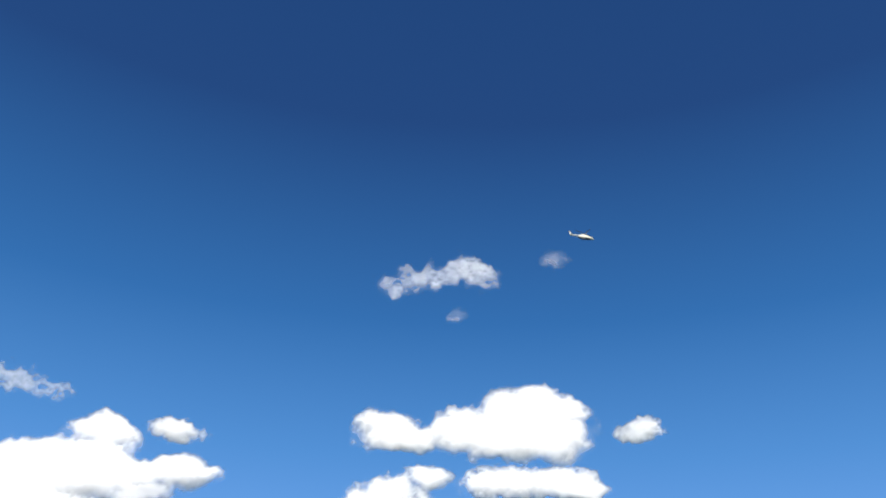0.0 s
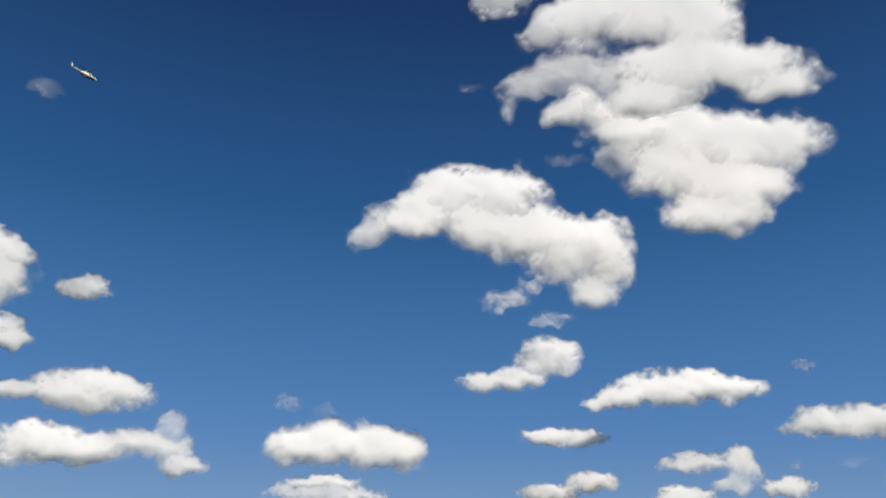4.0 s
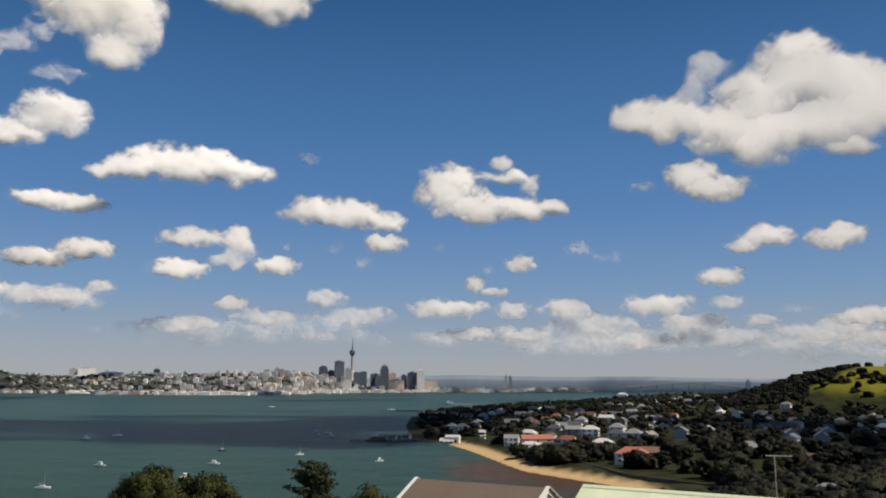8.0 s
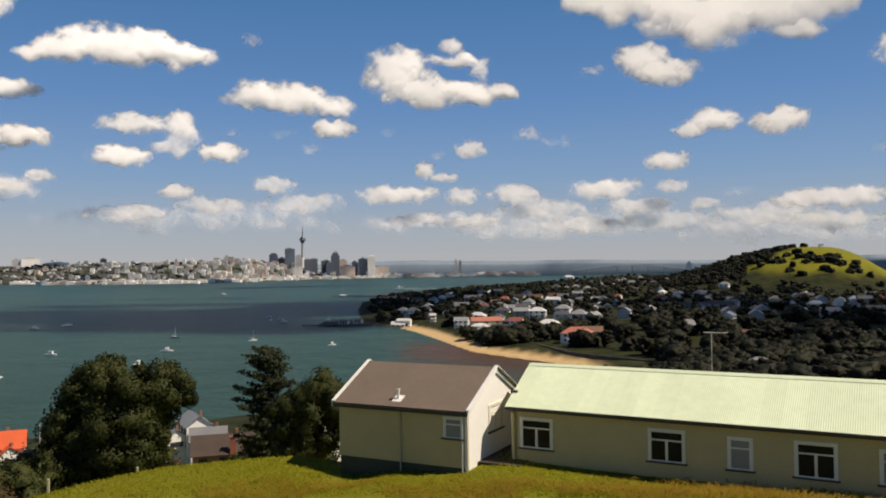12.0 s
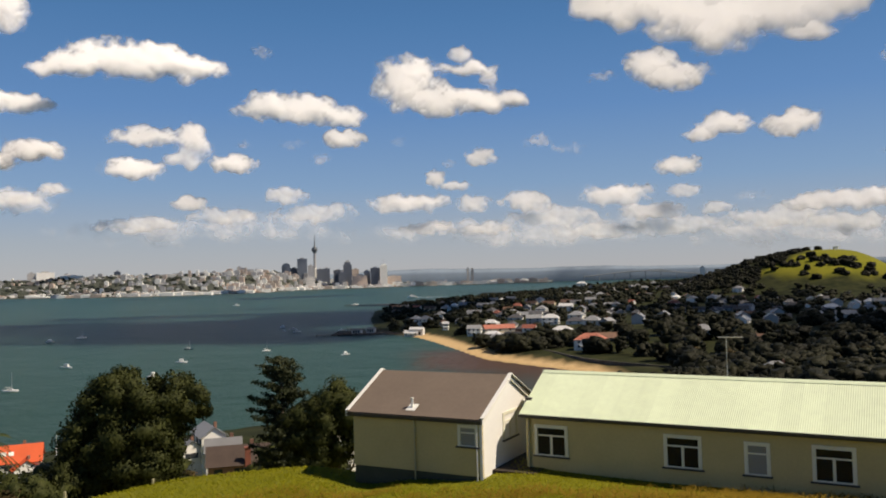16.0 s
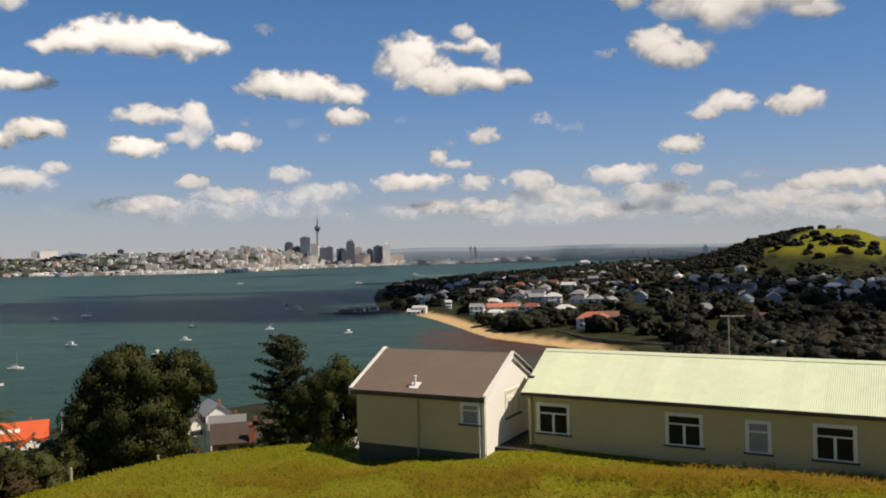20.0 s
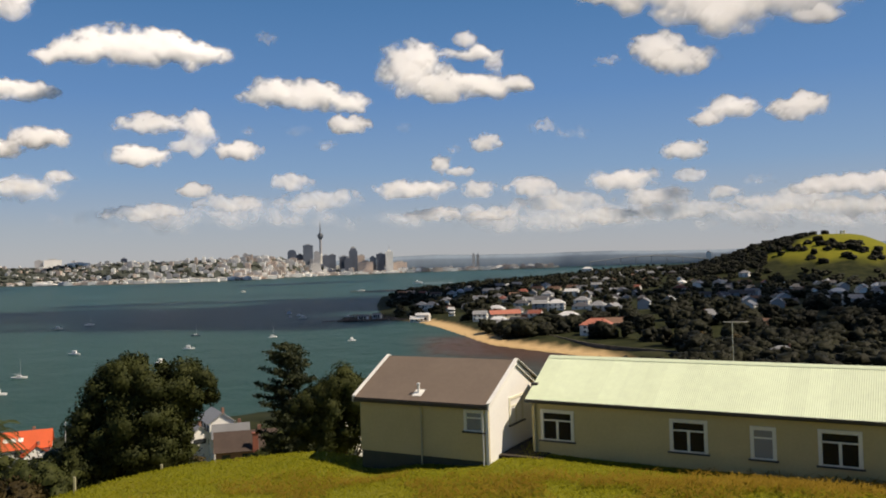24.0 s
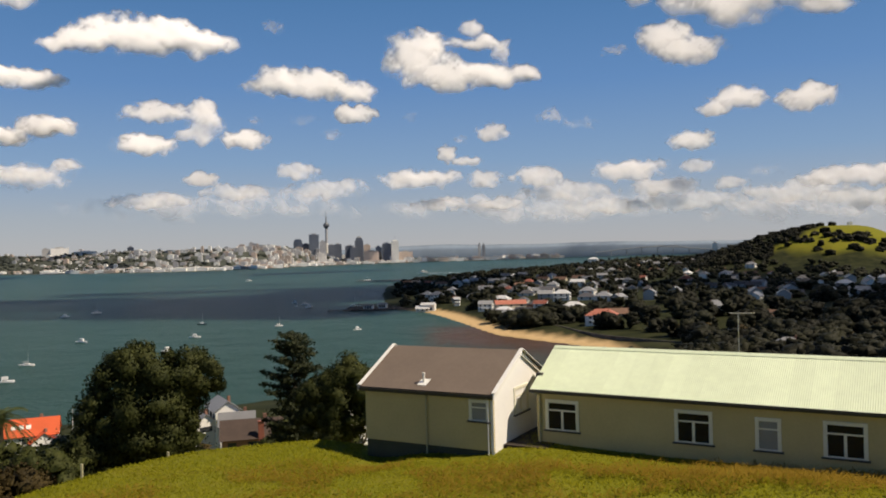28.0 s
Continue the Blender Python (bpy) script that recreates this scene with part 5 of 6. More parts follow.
def corrugated(x0, x1, y0, z0, y1, z1, pitch=0.0762, amp=0.007):
    """One sheet of corrugated iron, its waves running up the slope."""
    n = max(4, int(round((x1 - x0) / pitch * 6)))
    g = Geo()
    up = Vector((0, -(z1 - z0), y1 - y0)).normalized()
    v = []
    for i in range(n + 1):
        x = x0 + (x1 - x0) * i / n
        o = up * (amp * math.sin(2 * math.pi * x / pitch))
        v += [(x, y0 + o.y, z0 + o.z), (x, y1 + o.y, z1 + o.z)]
    return g.add(v, [(2 * i, 2 * i + 2, 2 * i + 3, 2 * i + 1) for i in range(n)])


# near-black brown, the shade between the huts put into a colour
GAP_SHADE = surface("dark_gap_shade", (0.035, 0.026, 0.018), 0.95, grain=6, stain=1.0, vary=0.3, bump=0.6, dist=0.03)
WALL_Z, EAVE_Z = 43.2, 46.22
# --- long building
LB = pose(3.80, 34.16, 0, 0, 0, -30.88)
LLEN, LHALF, LRISE = 22.0, 2.69, 1.47
long_house = thing("long_building", "long cream weatherboard hut with pale green corrugated roof", "building", LB)
wins = [(1.07, 44.53, 1.46, 1.25, "double"), (6.38, 44.53, 1.42, 1.24, "double"), (9.04, 44.52, 0.9, 1.19, "curtain"), (11.55, 44.5, 1.4, 1.27, "double"),
        (13.95, 44.52, 0.9, 1.19, "curtain"), (16.9, 44.5, 1.4, 1.25, "double"), (19.6, 44.5, 1.4, 1.25, "double")]
holes = [(s - w / 2 + 0.05, z + 0.02, s + w / 2 - 0.05, z + h - 0.05) for s, z, w, h, _ in wins]
part("wall", wall_with_holes(0, LLEN, WALL_Z, EAVE_Z, holes), CREAM, long_house, "cream painted front wall")
LY = 2 * LHALF - 0.5
part("wall", Geo().box(0, LY - 0.12, WALL_Z, LLEN, LY, EAVE_Z), CREAM, long_house)
for x in (0.0, LLEN - 0.12):
    part("wall", Geo().prism([(0.12, WALL_Z), (LY - 0.12, WALL_Z), (LY - 0.12, EAVE_Z), (LY / 2, EAVE_Z + LRISE - 0.12), (0.12, EAVE_Z)], x, x + 0.12), CREAM, long_house)
part("floor", Geo().box(0.15, 0.15, 43.9, LLEN - 0.15, LY - 0.15, 43.96), TIMBER, long_house)
part("partition", Geo().box(0.15, 1.2, 43.96, LLEN - 0.15, 1.26, 46.0), DARK_ROOM, long_house)
sheets = int(LLEN / 0.76) + 1
for i in range(sheets):
    a, b = -0.2 + i * 0.762, -0.2 + (i + 1) * 0.762
    part("roof_sheet", corrugated(a, b, -0.27, EAVE_Z - 0.02, LY / 2, EAVE_Z + LRISE), PALE_ROOF, long_house, smooth=True)
    part("roof_sheet", corrugated(a, b, LY + 0.27, EAVE_Z - 0.02, LY / 2, EAVE_Z + LRISE), PALE_ROOF, long_house, smooth=True)
part("ridge_cap", Geo().prism([(LY / 2 - 0.17, EAVE_Z + LRISE - 0.07), (LY / 2, EAVE_Z + LRISE + 0.035), (LY / 2 + 0.17, EAVE_Z + LRISE - 0.07), (LY / 2, EAVE_Z + LRISE + 0.015)], -0.2, LLEN + 0.3),
     PALE_ROOF, long_house, "pale green folded ridge capping")
part("gutter", Geo().prism([(-0.36, EAVE_Z - 0.14), (-0.26, EAVE_Z - 0.14), (-0.26, EAVE_Z - 0.05), (-0.275, EAVE_Z - 0.05), (-0.285, EAVE_Z - 0.125), (-0.345, EAVE_Z - 0.125), (-0.355, EAVE_Z - 0.045), (-0.37, EAVE_Z - 0.045)], -0.22, LLEN + 0.3),
     DARK_TRIM, long_house, "dark eaves gutter")
part("fascia", Geo().box(-0.18, -0.25, EAVE_Z - 0.18, LLEN + 0.25, -0.225, EAVE_Z - 0.03), DARK_TRIM, long_house)
part("soffit", Geo().box(-0.18, -0.225, EAVE_Z - 0.1, LLEN + 0.25, -0.001, EAVE_Z - 0.07), CREAM, long_house)
for y0, y1 in ((-0.27, LY / 2), (LY + 0.27, LY / 2)):
    part("barge_board", Geo().slab([(-0.23, y0, EAVE_Z - 0.2), (-0.23, y1, EAVE_Z + LRISE - 0.18), (-0.23, y1, EAVE_Z + LRISE), (-0.23, y0, EAVE_Z - 0.02)], 0.03), PALE_ROOF, long_house)
part("downpipe", Geo().tube((0.1, -0.07, WALL_Z), (0.1, -0.07, EAVE_Z - 0.3), 0.04).tube((0.1, -0.07, EAVE_Z - 0.3), (0.02, -0.3, EAVE_Z - 0.13), 0.04), PIPE, long_house, "cream round downpipe")
part("corner_board", Geo().box(-0.02, -0.03, WALL_Z, 0.1, -0.001, EAVE_Z - 0.1), CREAM, long_house)
part("flue_box", Geo().box(-0.32, 0.55, 45.75, -0.02, 0.95, 46.75, 0.02), DARK_TRIM, long_house, "dark vent box on the end wall")
part("waste_pipe", Geo().tube((-0.12, 0.25, 44.2), (-0.12, 0.25, 46.1), 0.05).tube((-0.12, 0.25, 46.1), (-0.3, 0.2, 46.2), 0.05), PIPE, long_house)
for s, z, w, h, style in wins:
    window_on(long_house, s, z, w, h, style, None)

# --- small building
SB = pose(-3.57, 35.96, 0, 0, 0, -28.97)
SLEN, SHALF, SRISE = 6.19, 2.84, 1.42
small_house = thing("small_building", "small cream gabled hut with brown roof and dark base", "building", SB)
SY = 2 * SHALF - 0.25
swin = [(5.56, 45.08, 0.92, 0.88, "curtain")]
sholes = [(s - w / 2 + 0.05, z + 0.02, s + w / 2 - 0.05, z + h - 0.05) for s, z, w, h, _ in swin]
part("wall", wall_with_holes(0, SLEN, 43.9, EAVE_Z, sholes), CREAM, small_house, "cream painted front wall")
part("wall", Geo().box(0, SY - 0.12, 43.9, SLEN, SY, EAVE_Z), CREAM, small_house)
part("wall", Geo().prism([(0.12, 43.9), (SY - 0.12, 43.9), (SY - 0.12, EAVE_Z), (SY / 2, EAVE_Z + SRISE - 0.1), (0.12, EAVE_Z)], 0, 0.12), CREAM, small_house)
part("wall", Geo().prism([(0.12, 43.3), (SY - 0.12, 43.3), (SY - 0.12, EAVE_Z), (SY / 2, EAVE_Z + SRISE - 0.1), (0.12, EAVE_Z)], SLEN - 0.12, SLEN), GABLE, small_house, "bright white gable wall")
part("base_wall", Geo().box(0.03, 0.03, 42.6, SLEN - 0.14, SY - 0.03, 43.895), CONCRETE, small_house, "dark concrete base")
for y0, y1, zz in ((-0.2, SY / 2, 0), (SY + 0.2, SY / 2, 0)):
    a, b = (-0.15, SLEN + 0.12)
    pts = [(a, y0, EAVE_Z - 0.04), (b, y0, EAVE_Z - 0.04), (b, y1, EAVE_Z + SRISE), (a, y1, EAVE_Z + SRISE)]
    part("roof", Geo().slab(pts if y0 < 0 else pts[::-1], 0.05), BROWN_ROOF, small_house, "brown flat-sheeted roof slope")
    for x in (-0.2, SLEN + 0.1):
        part("barge_board", Geo().slab([(x, y0 - 0.03, EAVE_Z - 0.2), (x, y1, EAVE_Z + SRISE - 0.14), (x, y1, EAVE_Z + SRISE + 0.1), (x, y0 - 0.03, EAVE_Z + 0.05)], -0.05 if x < 0 else 0.05), WHITE, small_house, "white barge board")
        part("barge_cap", Geo().slab([(x - 0.05, y0 - 0.03, EAVE_Z + 0.055), (x + 0.13, y0 - 0.03, EAVE_Z + 0.055), (x + 0.13, y1, EAVE_Z + SRISE + 0.105), (x - 0.05, y1, EAVE_Z + SRISE + 0.105)], 0.02), WHITE, small_house, "white metal capping")
part("gutter", Geo().prism([(-0.31, EAVE_Z - 0.14), (-0.21, EAVE_Z - 0.14), (-0.21, EAVE_Z - 0.05), (-0.225, EAVE_Z - 0.05), (-0.235, EAVE_Z - 0.125), (-0.295, EAVE_Z - 0.125), (-0.305, EAVE_Z - 0.045), (-0.32, EAVE_Z - 0.045)], -0.15, SLEN + 0.1),
     DARK_TRIM, small_house, "dark eaves gutter")
part("fascia", Geo().box(-0.15, -0.2, EAVE_Z - 0.2, SLEN + 0.1, -0.17, EAVE_Z - 0.05), DARK_TRIM, small_house)
part("downpipe", Geo().tube((3.1, -0.05, 43.0), (3.1, -0.05, EAVE_Z - 0.25), 0.035).tube((3.1, -0.05, EAVE_Z - 0.25), (3.1, -0.25, EAVE_Z - 0.1), 0.035), PIPE, small_house, "cream downpipe")
part("downpipe", Geo().tube((SLEN - 0.2, -0.06, 43.2), (SLEN - 0.2, -0.06, EAVE_Z - 0.25), 0.035).tube((SLEN - 0.2, -0.06, EAVE_Z - 0.25), (SLEN - 0.2, -0.25, EAVE_Z - 0.1), 0.035), WHITE, small_house, "white downpipe")
part("corner_board", Geo().box(SLEN - 0.1, -0.03, 43.2, SLEN + 0.02, -0.001, EAVE_Z - 0.12), WHITE, small_house, "white corner board")
sl = SRISE / (SY / 2 + 0.2)
vy = 0.28
vz = EAVE_Z - 0.04 + sl * (vy + 0.2) + 0.05
vent = part("roof_vent", Geo().slab([(2.62, vy - 0.22, vz - sl * 0.22 + 0.01), (3.05, vy - 0.22, vz - sl * 0.22 + 0.01), (3.05, vy + 0.2, vz + sl * 0.2 + 0.01), (2.62, vy + 0.2, vz + sl * 0.2 + 0.01)], 0.02), WHITE, small_house, "white vent pipe with flashing")
part("pipe", Geo().tube((2.83, vy, vz - 0.02), (2.83, vy, vz + 0.36), 0.055).tube((2.83, vy, vz + 0.36), (2.83, vy, vz + 0.42), 0.075), WHITE, vent)
for s, z, w, h, style in swin:
    window_on(small_house, s, z, w, h, style, None)
# the gable wall's own window, turned to face along the building
gm = Matrix.Translation((SLEN, 0, 0)) @ Matrix.Rotation(radians(90), 4, "Z")
window_on(small_house, 2.8, 45.0, 1.5, 1.15, "double", gm)

# dark slab over the grass, painting in the shade of the gap between the two
thing("path", "dark slab painting the shade between the two huts", "path", SB, shape=Geo().slab([(SLEN + 0.01, 0.9, 43.7), (SLEN + 1.9, 0.9, 43.7), (SLEN + 1.7, 5.4, 43.74), (SLEN + 0.01, 5.4, 43.74)], 0.3), material=GAP_SHADE)

# thin white pole with a yard, behind the long roof
px, py = bearing(19.73, 0, 46).xy
pole = thing("flag_pole", "thin white pole with a short yard at its top", "pole", pose(px, py, ground_z(px, py)))
top = 52 - 46 * math.tan(radians(4.5)) - pole.matrix_basis.translation.z
part("mast", Geo().tube((0, 0, -0.3), (0, 0, top), 0.032, 0.022), METAL, pole)
part("yard", Geo().tube((-0.45, 0, top - 0.02), (0.88, -0.05, top - 0.05), 0.02), METAL, pole)

# ---------------------------------------------------------------- the city across the harbour


def facade(name, wall, glass_, cols, rows_, gap=0.28, each=0.15):
    """A far facade: rows of windows set in a wall; sizes in metres."""
    n = Nodes(name)
    at = n.add("ShaderNodeSeparateXYZ")
    n.link(n.coords(), at.inputs[0])
    uv = n.add("ShaderNodeCombineXYZ")
    n.link(n.math("ADD", at.outputs[0], at.outputs[1]), uv.inputs[0])
    n.link(at.outputs[2], uv.inputs[1])
    b = n.add("ShaderNodeTexBrick", Scale=1.0)
    b.offset = 0.0
    b.inputs["Color1"].default_value = (*glass_, 1)
    b.inputs["Color2"].default_value = (*[c * 1.6 for c in glass_], 1)
    b.inputs["Mortar"].default_value = (*wall, 1)
    b.inputs["Mortar Size"].default_value = gap * rows_
    b.inputs["Brick Width"].default_value, b.inputs["Row Height"].default_value = cols, rows_
    n.link(uv.outputs[0], b.inputs["Vector"])
    c = n.mix(1.0, b.outputs["Color"], n.ramp(n.random(), [(0.0, (1 - each,) * 3), (1.0, (1 + each,) * 3)]), "MULTIPLY")
    c = n.mix(0.25, c, n.ramp(n.noise(0.03, 3), [(0.3, tuple(v * 0.7 for v in wall)), (0.7, wall)]))
    n.link(c, n.bsdf.inputs["Base Color"])
    n.bsdf.inputs["Roughness"].default_value = 0.55
    return n.m


FAC = {"white": facade("white_city_facade", (0.72, 0.7, 0.66), (0.16, 0.18, 0.2), 6, 3.5), "cream": facade("cream_city_facade", (0.7, 0.56, 0.46), (0.2, 0.18, 0.17), 5, 3.5),
       "grey": facade("grey_city_facade", (0.42, 0.42, 0.43), (0.18, 0.19, 0.2), 5, 3.5), "tan": facade("tan_city_facade", (0.52, 0.44, 0.38), (0.2, 0.17, 0.15), 6, 4),
       "bright": facade("bright_white_facade", (0.86, 0.85, 0.8), (0.6, 0.6, 0.58), 6, 3.5),
       # glass towers: their bluish cast is distance haze mixed into wall and glass colours
       "dark": facade("dark_glass_haze_facade", (0.12, 0.14, 0.18), (0.07, 0.085, 0.11), 4, 4, 0.2), "blue": facade("blue_glass_haze_facade", (0.15, 0.18, 0.23), (0.09, 0.115, 0.145), 4, 4, 0.2)}
FWORDS = {"white": "white rendered city block with rows of windows", "cream": "cream city block with rows of windows", "grey": "grey concrete city block with rows of windows",
          "tan": "tan low waterfront building", "bright": "bright white rendered city block", "dark": "dark glass office tower", "blue": "haze-tinted blue-grey glass office tower"}


def block(x, y, w, d, h, kind, turn=0.0, crown="flat", label=""):
    """A city building: body, parapet, plant room, and a shaped top on towers."""
    z = float(far_height(np.array([x]), np.array([y]))[0]) - 3
    ob = thing("city_building", label or FWORDS[kind], "building", pose(x, y, z, 0, 0, turn), "buildings of the far city")
    part("wall", Geo().box(-w / 2, -d / 2, 0, w / 2, d / 2, h + 3), FAC[kind], ob)
    if w > 16:
        part("parapet", Geo().box(-w / 2 - 0.4, -d / 2 - 0.4, h + 2.6, w / 2 + 0.4, d / 2 + 0.4, h + 4.0, 0.3), FAC[kind], ob)
    if crown == "flat" and h > 16:
        part("plant_room", Geo().box(-w * 0.25, -d * 0.25, h + 4, w * 0.2, d * 0.25, h + 4 + min(6, h * 0.15 + 1)), FAC["grey"], ob)
    elif crown == "round":
        g = Geo()
        for k in range(6):
            q0, q1 = k / 6, (k + 1) / 6
            a0, a1 = math.cos(q0 * 1.45), math.cos(q1 * 1.45)
            g.box(-w / 2 * a0, -d / 2 * a0, h + 4 + 24 * math.sin(q0 * 1.45), w / 2 * a0, d / 2 * a0, h + 4 + 24 * math.sin(q1 * 1.45))
        part("rounded_top", g, FAC[kind], ob)
    elif crown == "step":
        part("upper_tier", Geo().box(-w * 0.36, -d * 0.36, h + 4, w * 0.36, d * 0.36, h + 18), FAC[kind], ob)
        part("crown", Geo().box(-w * 0.22, -d * 0.22, h + 18, w * 0.22, d * 0.22, h + 27), FAC["white"], ob)
    elif crown == "mast":
        part("upper_tier", Geo().box(-w * 0.3, -d * 0.3, h + 4, w * 0.3, d * 0.3, h + 10), FAC[kind], ob)
        part("mast", Geo().tube((0, 0, h + 10), (0, 0, h + 40), 1.0, 0.4), METAL, ob)
    return ob


def skyline(az, dist, width, el_top, kind, crown="flat", depth=None, label=""):
    """A tower placed by its bearing, with its top at a height angle."""
    x, y = bearing(az, 0, dist).xy
    z = float(far_height(np.array([x]), np.array([y]))[0])
    w = width * dist / 1447
    extra = {"flat": 4, "round": 28, "step": 27, "mast": 12}[crown]
    return block(x, y, w, depth or w * 0.8, max(8, 52 + dist * math.tan(radians(el_top)) - z - extra), kind, -az, crown, label)


for az, dist, width, top, kind, crown in [
        (-10.05, 4520, 15, 1.18, "blue", "round"), (-8.95, 4540, 17, 1.46, "blue", "flat"), (-8.35, 4480, 11, 0.98, "grey", "flat"), (-9.5, 4560, 14, 0.82, "dark", "flat"),
        (-7.75, 4520, 12, 0.72, "dark", "flat"), (-7.3, 4540, 12, 0.76, "dark", "flat"), (-6.5, 4560, 16, 0.62, "dark", "flat"), (-5.85, 4540, 15, 1.28, "dark", "step"), (-6.2, 4500, 14, 0.5, "dark", "flat"),
        (-5.3, 4560, 12, 0.66, "cream", "flat"), (-4.5, 4420, 11, 0.52, "grey", "flat"), (-3.92, 4380, 17, 0.72, "dark", "flat"), (-3.35, 4360, 13, 0.98, "bright", "mast"), (-12.4, 4600, 12, 0.62, "grey", "flat"),
        (-11.4, 4600, 14, 0.5, "grey", "flat"), (-13.8, 4600, 10, 0.66, "white", "flat"), (-10.8, 4200, 14, 0.35, "white", "flat"), (-8.4, 4150, 16, 0.2, "white", "flat"), (-5.0, 4380, 26, 0.22, "cream", "flat"),
        (-2.6, 4400, 24, 0.12, "cream", "flat"), (2.55, 4620, 5, 0.52, "white", "flat"), (2.85, 4620, 5, 0.48, "grey", "flat"), (-25.1, 4650, 26, 0.9, "bright", "flat"), (-25.9, 4670, 12, 0.86, "grey", "flat"),
        (-23.6, 4640, 34, 0.66, "bright", "flat"), (-20.9, 4600, 10, 0.86, "dark", "flat"), (-16.5, 4600, 40, 0.62, "dark", "flat"), (-15.0, 4600, 14, 0.66, "grey", "flat"), (-18.2, 4550, 20, 0.5, "cream", "flat")]:
    skyline(az, dist, width, top, kind, crown)

# the tall needle tower
TD = 4560
tx, ty = bearing(-8.08, 0, TD).xy
tz = float(far_height(np.array([tx]), np.array([ty]))[0]) - 2
up = lambda el: 52 + TD * math.tan(radians(el)) - tz
needle = thing("observation_tower", "tall grey concrete observation tower with round pod and mast", "tower", pose(tx, ty, tz))
TOWER = surface("pale_tower_concrete", (0.42, 0.42, 0.43), 0.7, grain=0.4, stain=0.05, vary=0.1, bump=0.0)
POD = surface("dark_pod_glass", (0.12, 0.14, 0.16), 0.3, grain=0.4, vary=0.2, bump=0.0)
part("shaft", Geo().tube((0, 0, 0), (0, 0, up(1.95)), 8.5, 6.5, 16), TOWER, needle)
part("base", Geo().tube((0, 0, 0), (0, 0, 40), 16, 9.5, 12).tube((0, 0, 40), (0, 0, 78), 9.5, 9, 12), WHITE, needle, "white lower shaft")
pod = part("pod", Geo().tube((0, 0, up(1.8)), (0, 0, up(1.98)), 7, 15, 16).tube((0, 0, up(1.98)), (0, 0, up(2.14)), 16.5, 16.5, 16).tube((0, 0, up(2.14)), (0, 0, up(2.24)), 13, 9, 16), POD, needle, "dark glazed pod")
part("deck_ring", Geo().tube((0, 0, up(2.04)), (0, 0, up(2.07)), 18, 18, 16), TOWER, pod)
part("mast", Geo().tube((0, 0, up(2.2)), (0, 0, up(2.62)), 4.5, 3.2, 10).tube((0, 0, up(2.62)), (0, 0, up(3.1)), 2.2, 0.8, 8), TOWER, needle)

# low streets and port
crng = random.Random(21)
rest = {}
for i in range(1500):
    az = crng.uniform(-42, -2.2)
    x0, y0 = bearing(az, 0, 4000).xy
    q = crng.random()
    back = crng.uniform(15, 130) if q < 0.3 else crng.uniform(120, 950)
    y = None
    for dist in range(3000, 4880, 20):
        p = bearing(az, 0, dist)
        if far_d(np.array([p.x]), np.array([p.y]))[0] > back:
            y = dist
            break
    if y is None:
        continue
    p = bearing(az, 0, y)
    if q < 0.3:
        kind = crng.choice(("bright", "cream", "bright", "white", "bright", "white", "tan"))
        w, h = crng.uniform(14, 55), crng.uniform(5, 13)
    else:
        kind = crng.choice(("white", "bright", "white", "cream", "grey", "bright", "tan", "grey"))
        w = crng.uniform(9, 28)
        h = crng.uniform(5, 15) + (crng.uniform(0, 12) if -14 < az < -3 else 0) + (crng.uniform(5, 18) if crng.random() < 0.1 else 0)
    if az < -26:
        if crng.random() < 0.5:
            continue
        h = min(h, 12)
        w = min(w, 22)
    if i < 225:
        block(p.x, p.y, w, w * crng.uniform(0.5, 0.9), h, kind, -az + crng.uniform(-15, 15))
    else:
        z = float(far_height(np.array([p.x]), np.array([p.y]))[0]) - 3
        d = w * crng.uniform(0.5, 0.9)
        rest.setdefault(kind, Geo()).box(p.x - w / 2, p.y - d / 2, z, p.x + w / 2, p.y + d / 2, z + h + 3).box(p.x - w * 0.25, p.y - d * 0.25, z + h + 3, p.x + w * 0.2, p.y + d * 0.2, z + h + 5)
for kind, g in rest.items():
    thing("city_blocks", f"small {kind} buildings crowding the far city", "buildings", kind="stuff", shape=g, material=FAC[kind])
# low white sheds, tanks and boats of the far wharves
for i in range(120):
    az = crng.uniform(-2.6, 8.2)
    xs_ = bearing(az, 0, 4560)
    yy = float(np.interp(xs_.x, [p[0] for p in FAR_SHORE], [p[1] for p in FAR_SHORE])) + crng.uniform(12, 140)
    if yy > 4860:
        continue
    w = crng.uniform(12, 60)
    block(yy * math.tan(radians(az)), yy, w, w * 0.5, crng.uniform(5, 15) + (9 if crng.random() < 0.2 else 0), crng.choice(("bright", "white", "bright", "tan", "cream")), -az)

# trees of the far shore as one wood
far_spots = []
for i in range(1900):
    az = crng.uniform(-44, -2) if i % 2 else crng.uniform(-44, -20)
    dist = crng.uniform(3300, 4750)
    p = bearing(az, 0, dist)
    dd = far_d(np.array([p.x]), np.array([p.y]))[0]
    if dd > 60 and (az < -15 or crng.random() < 0.4):
        far_spots.append((p.x, p.y))


def far_wood():
    g = Geo()
    for i, (x, y) in enumerate(far_spots):
        z = float(far_height(np.array([x]), np.array([y]))[0])
        r = crng.uniform(7, 15)
        g.lump((x, y, z + r * 0.4), (r, r, r * 0.75), 0.6, i, 1)
        g.lump((x + r * 0.7, y, z + r * 0.25), (r * 0.8, r * 0.8, r * 0.6), 0.6, i + 5, 1)
    return g


thing("far_woods", "dark trees between the far city buildings", "trees", kind="stuff", shape=far_wood(), material=FAR_GREEN)

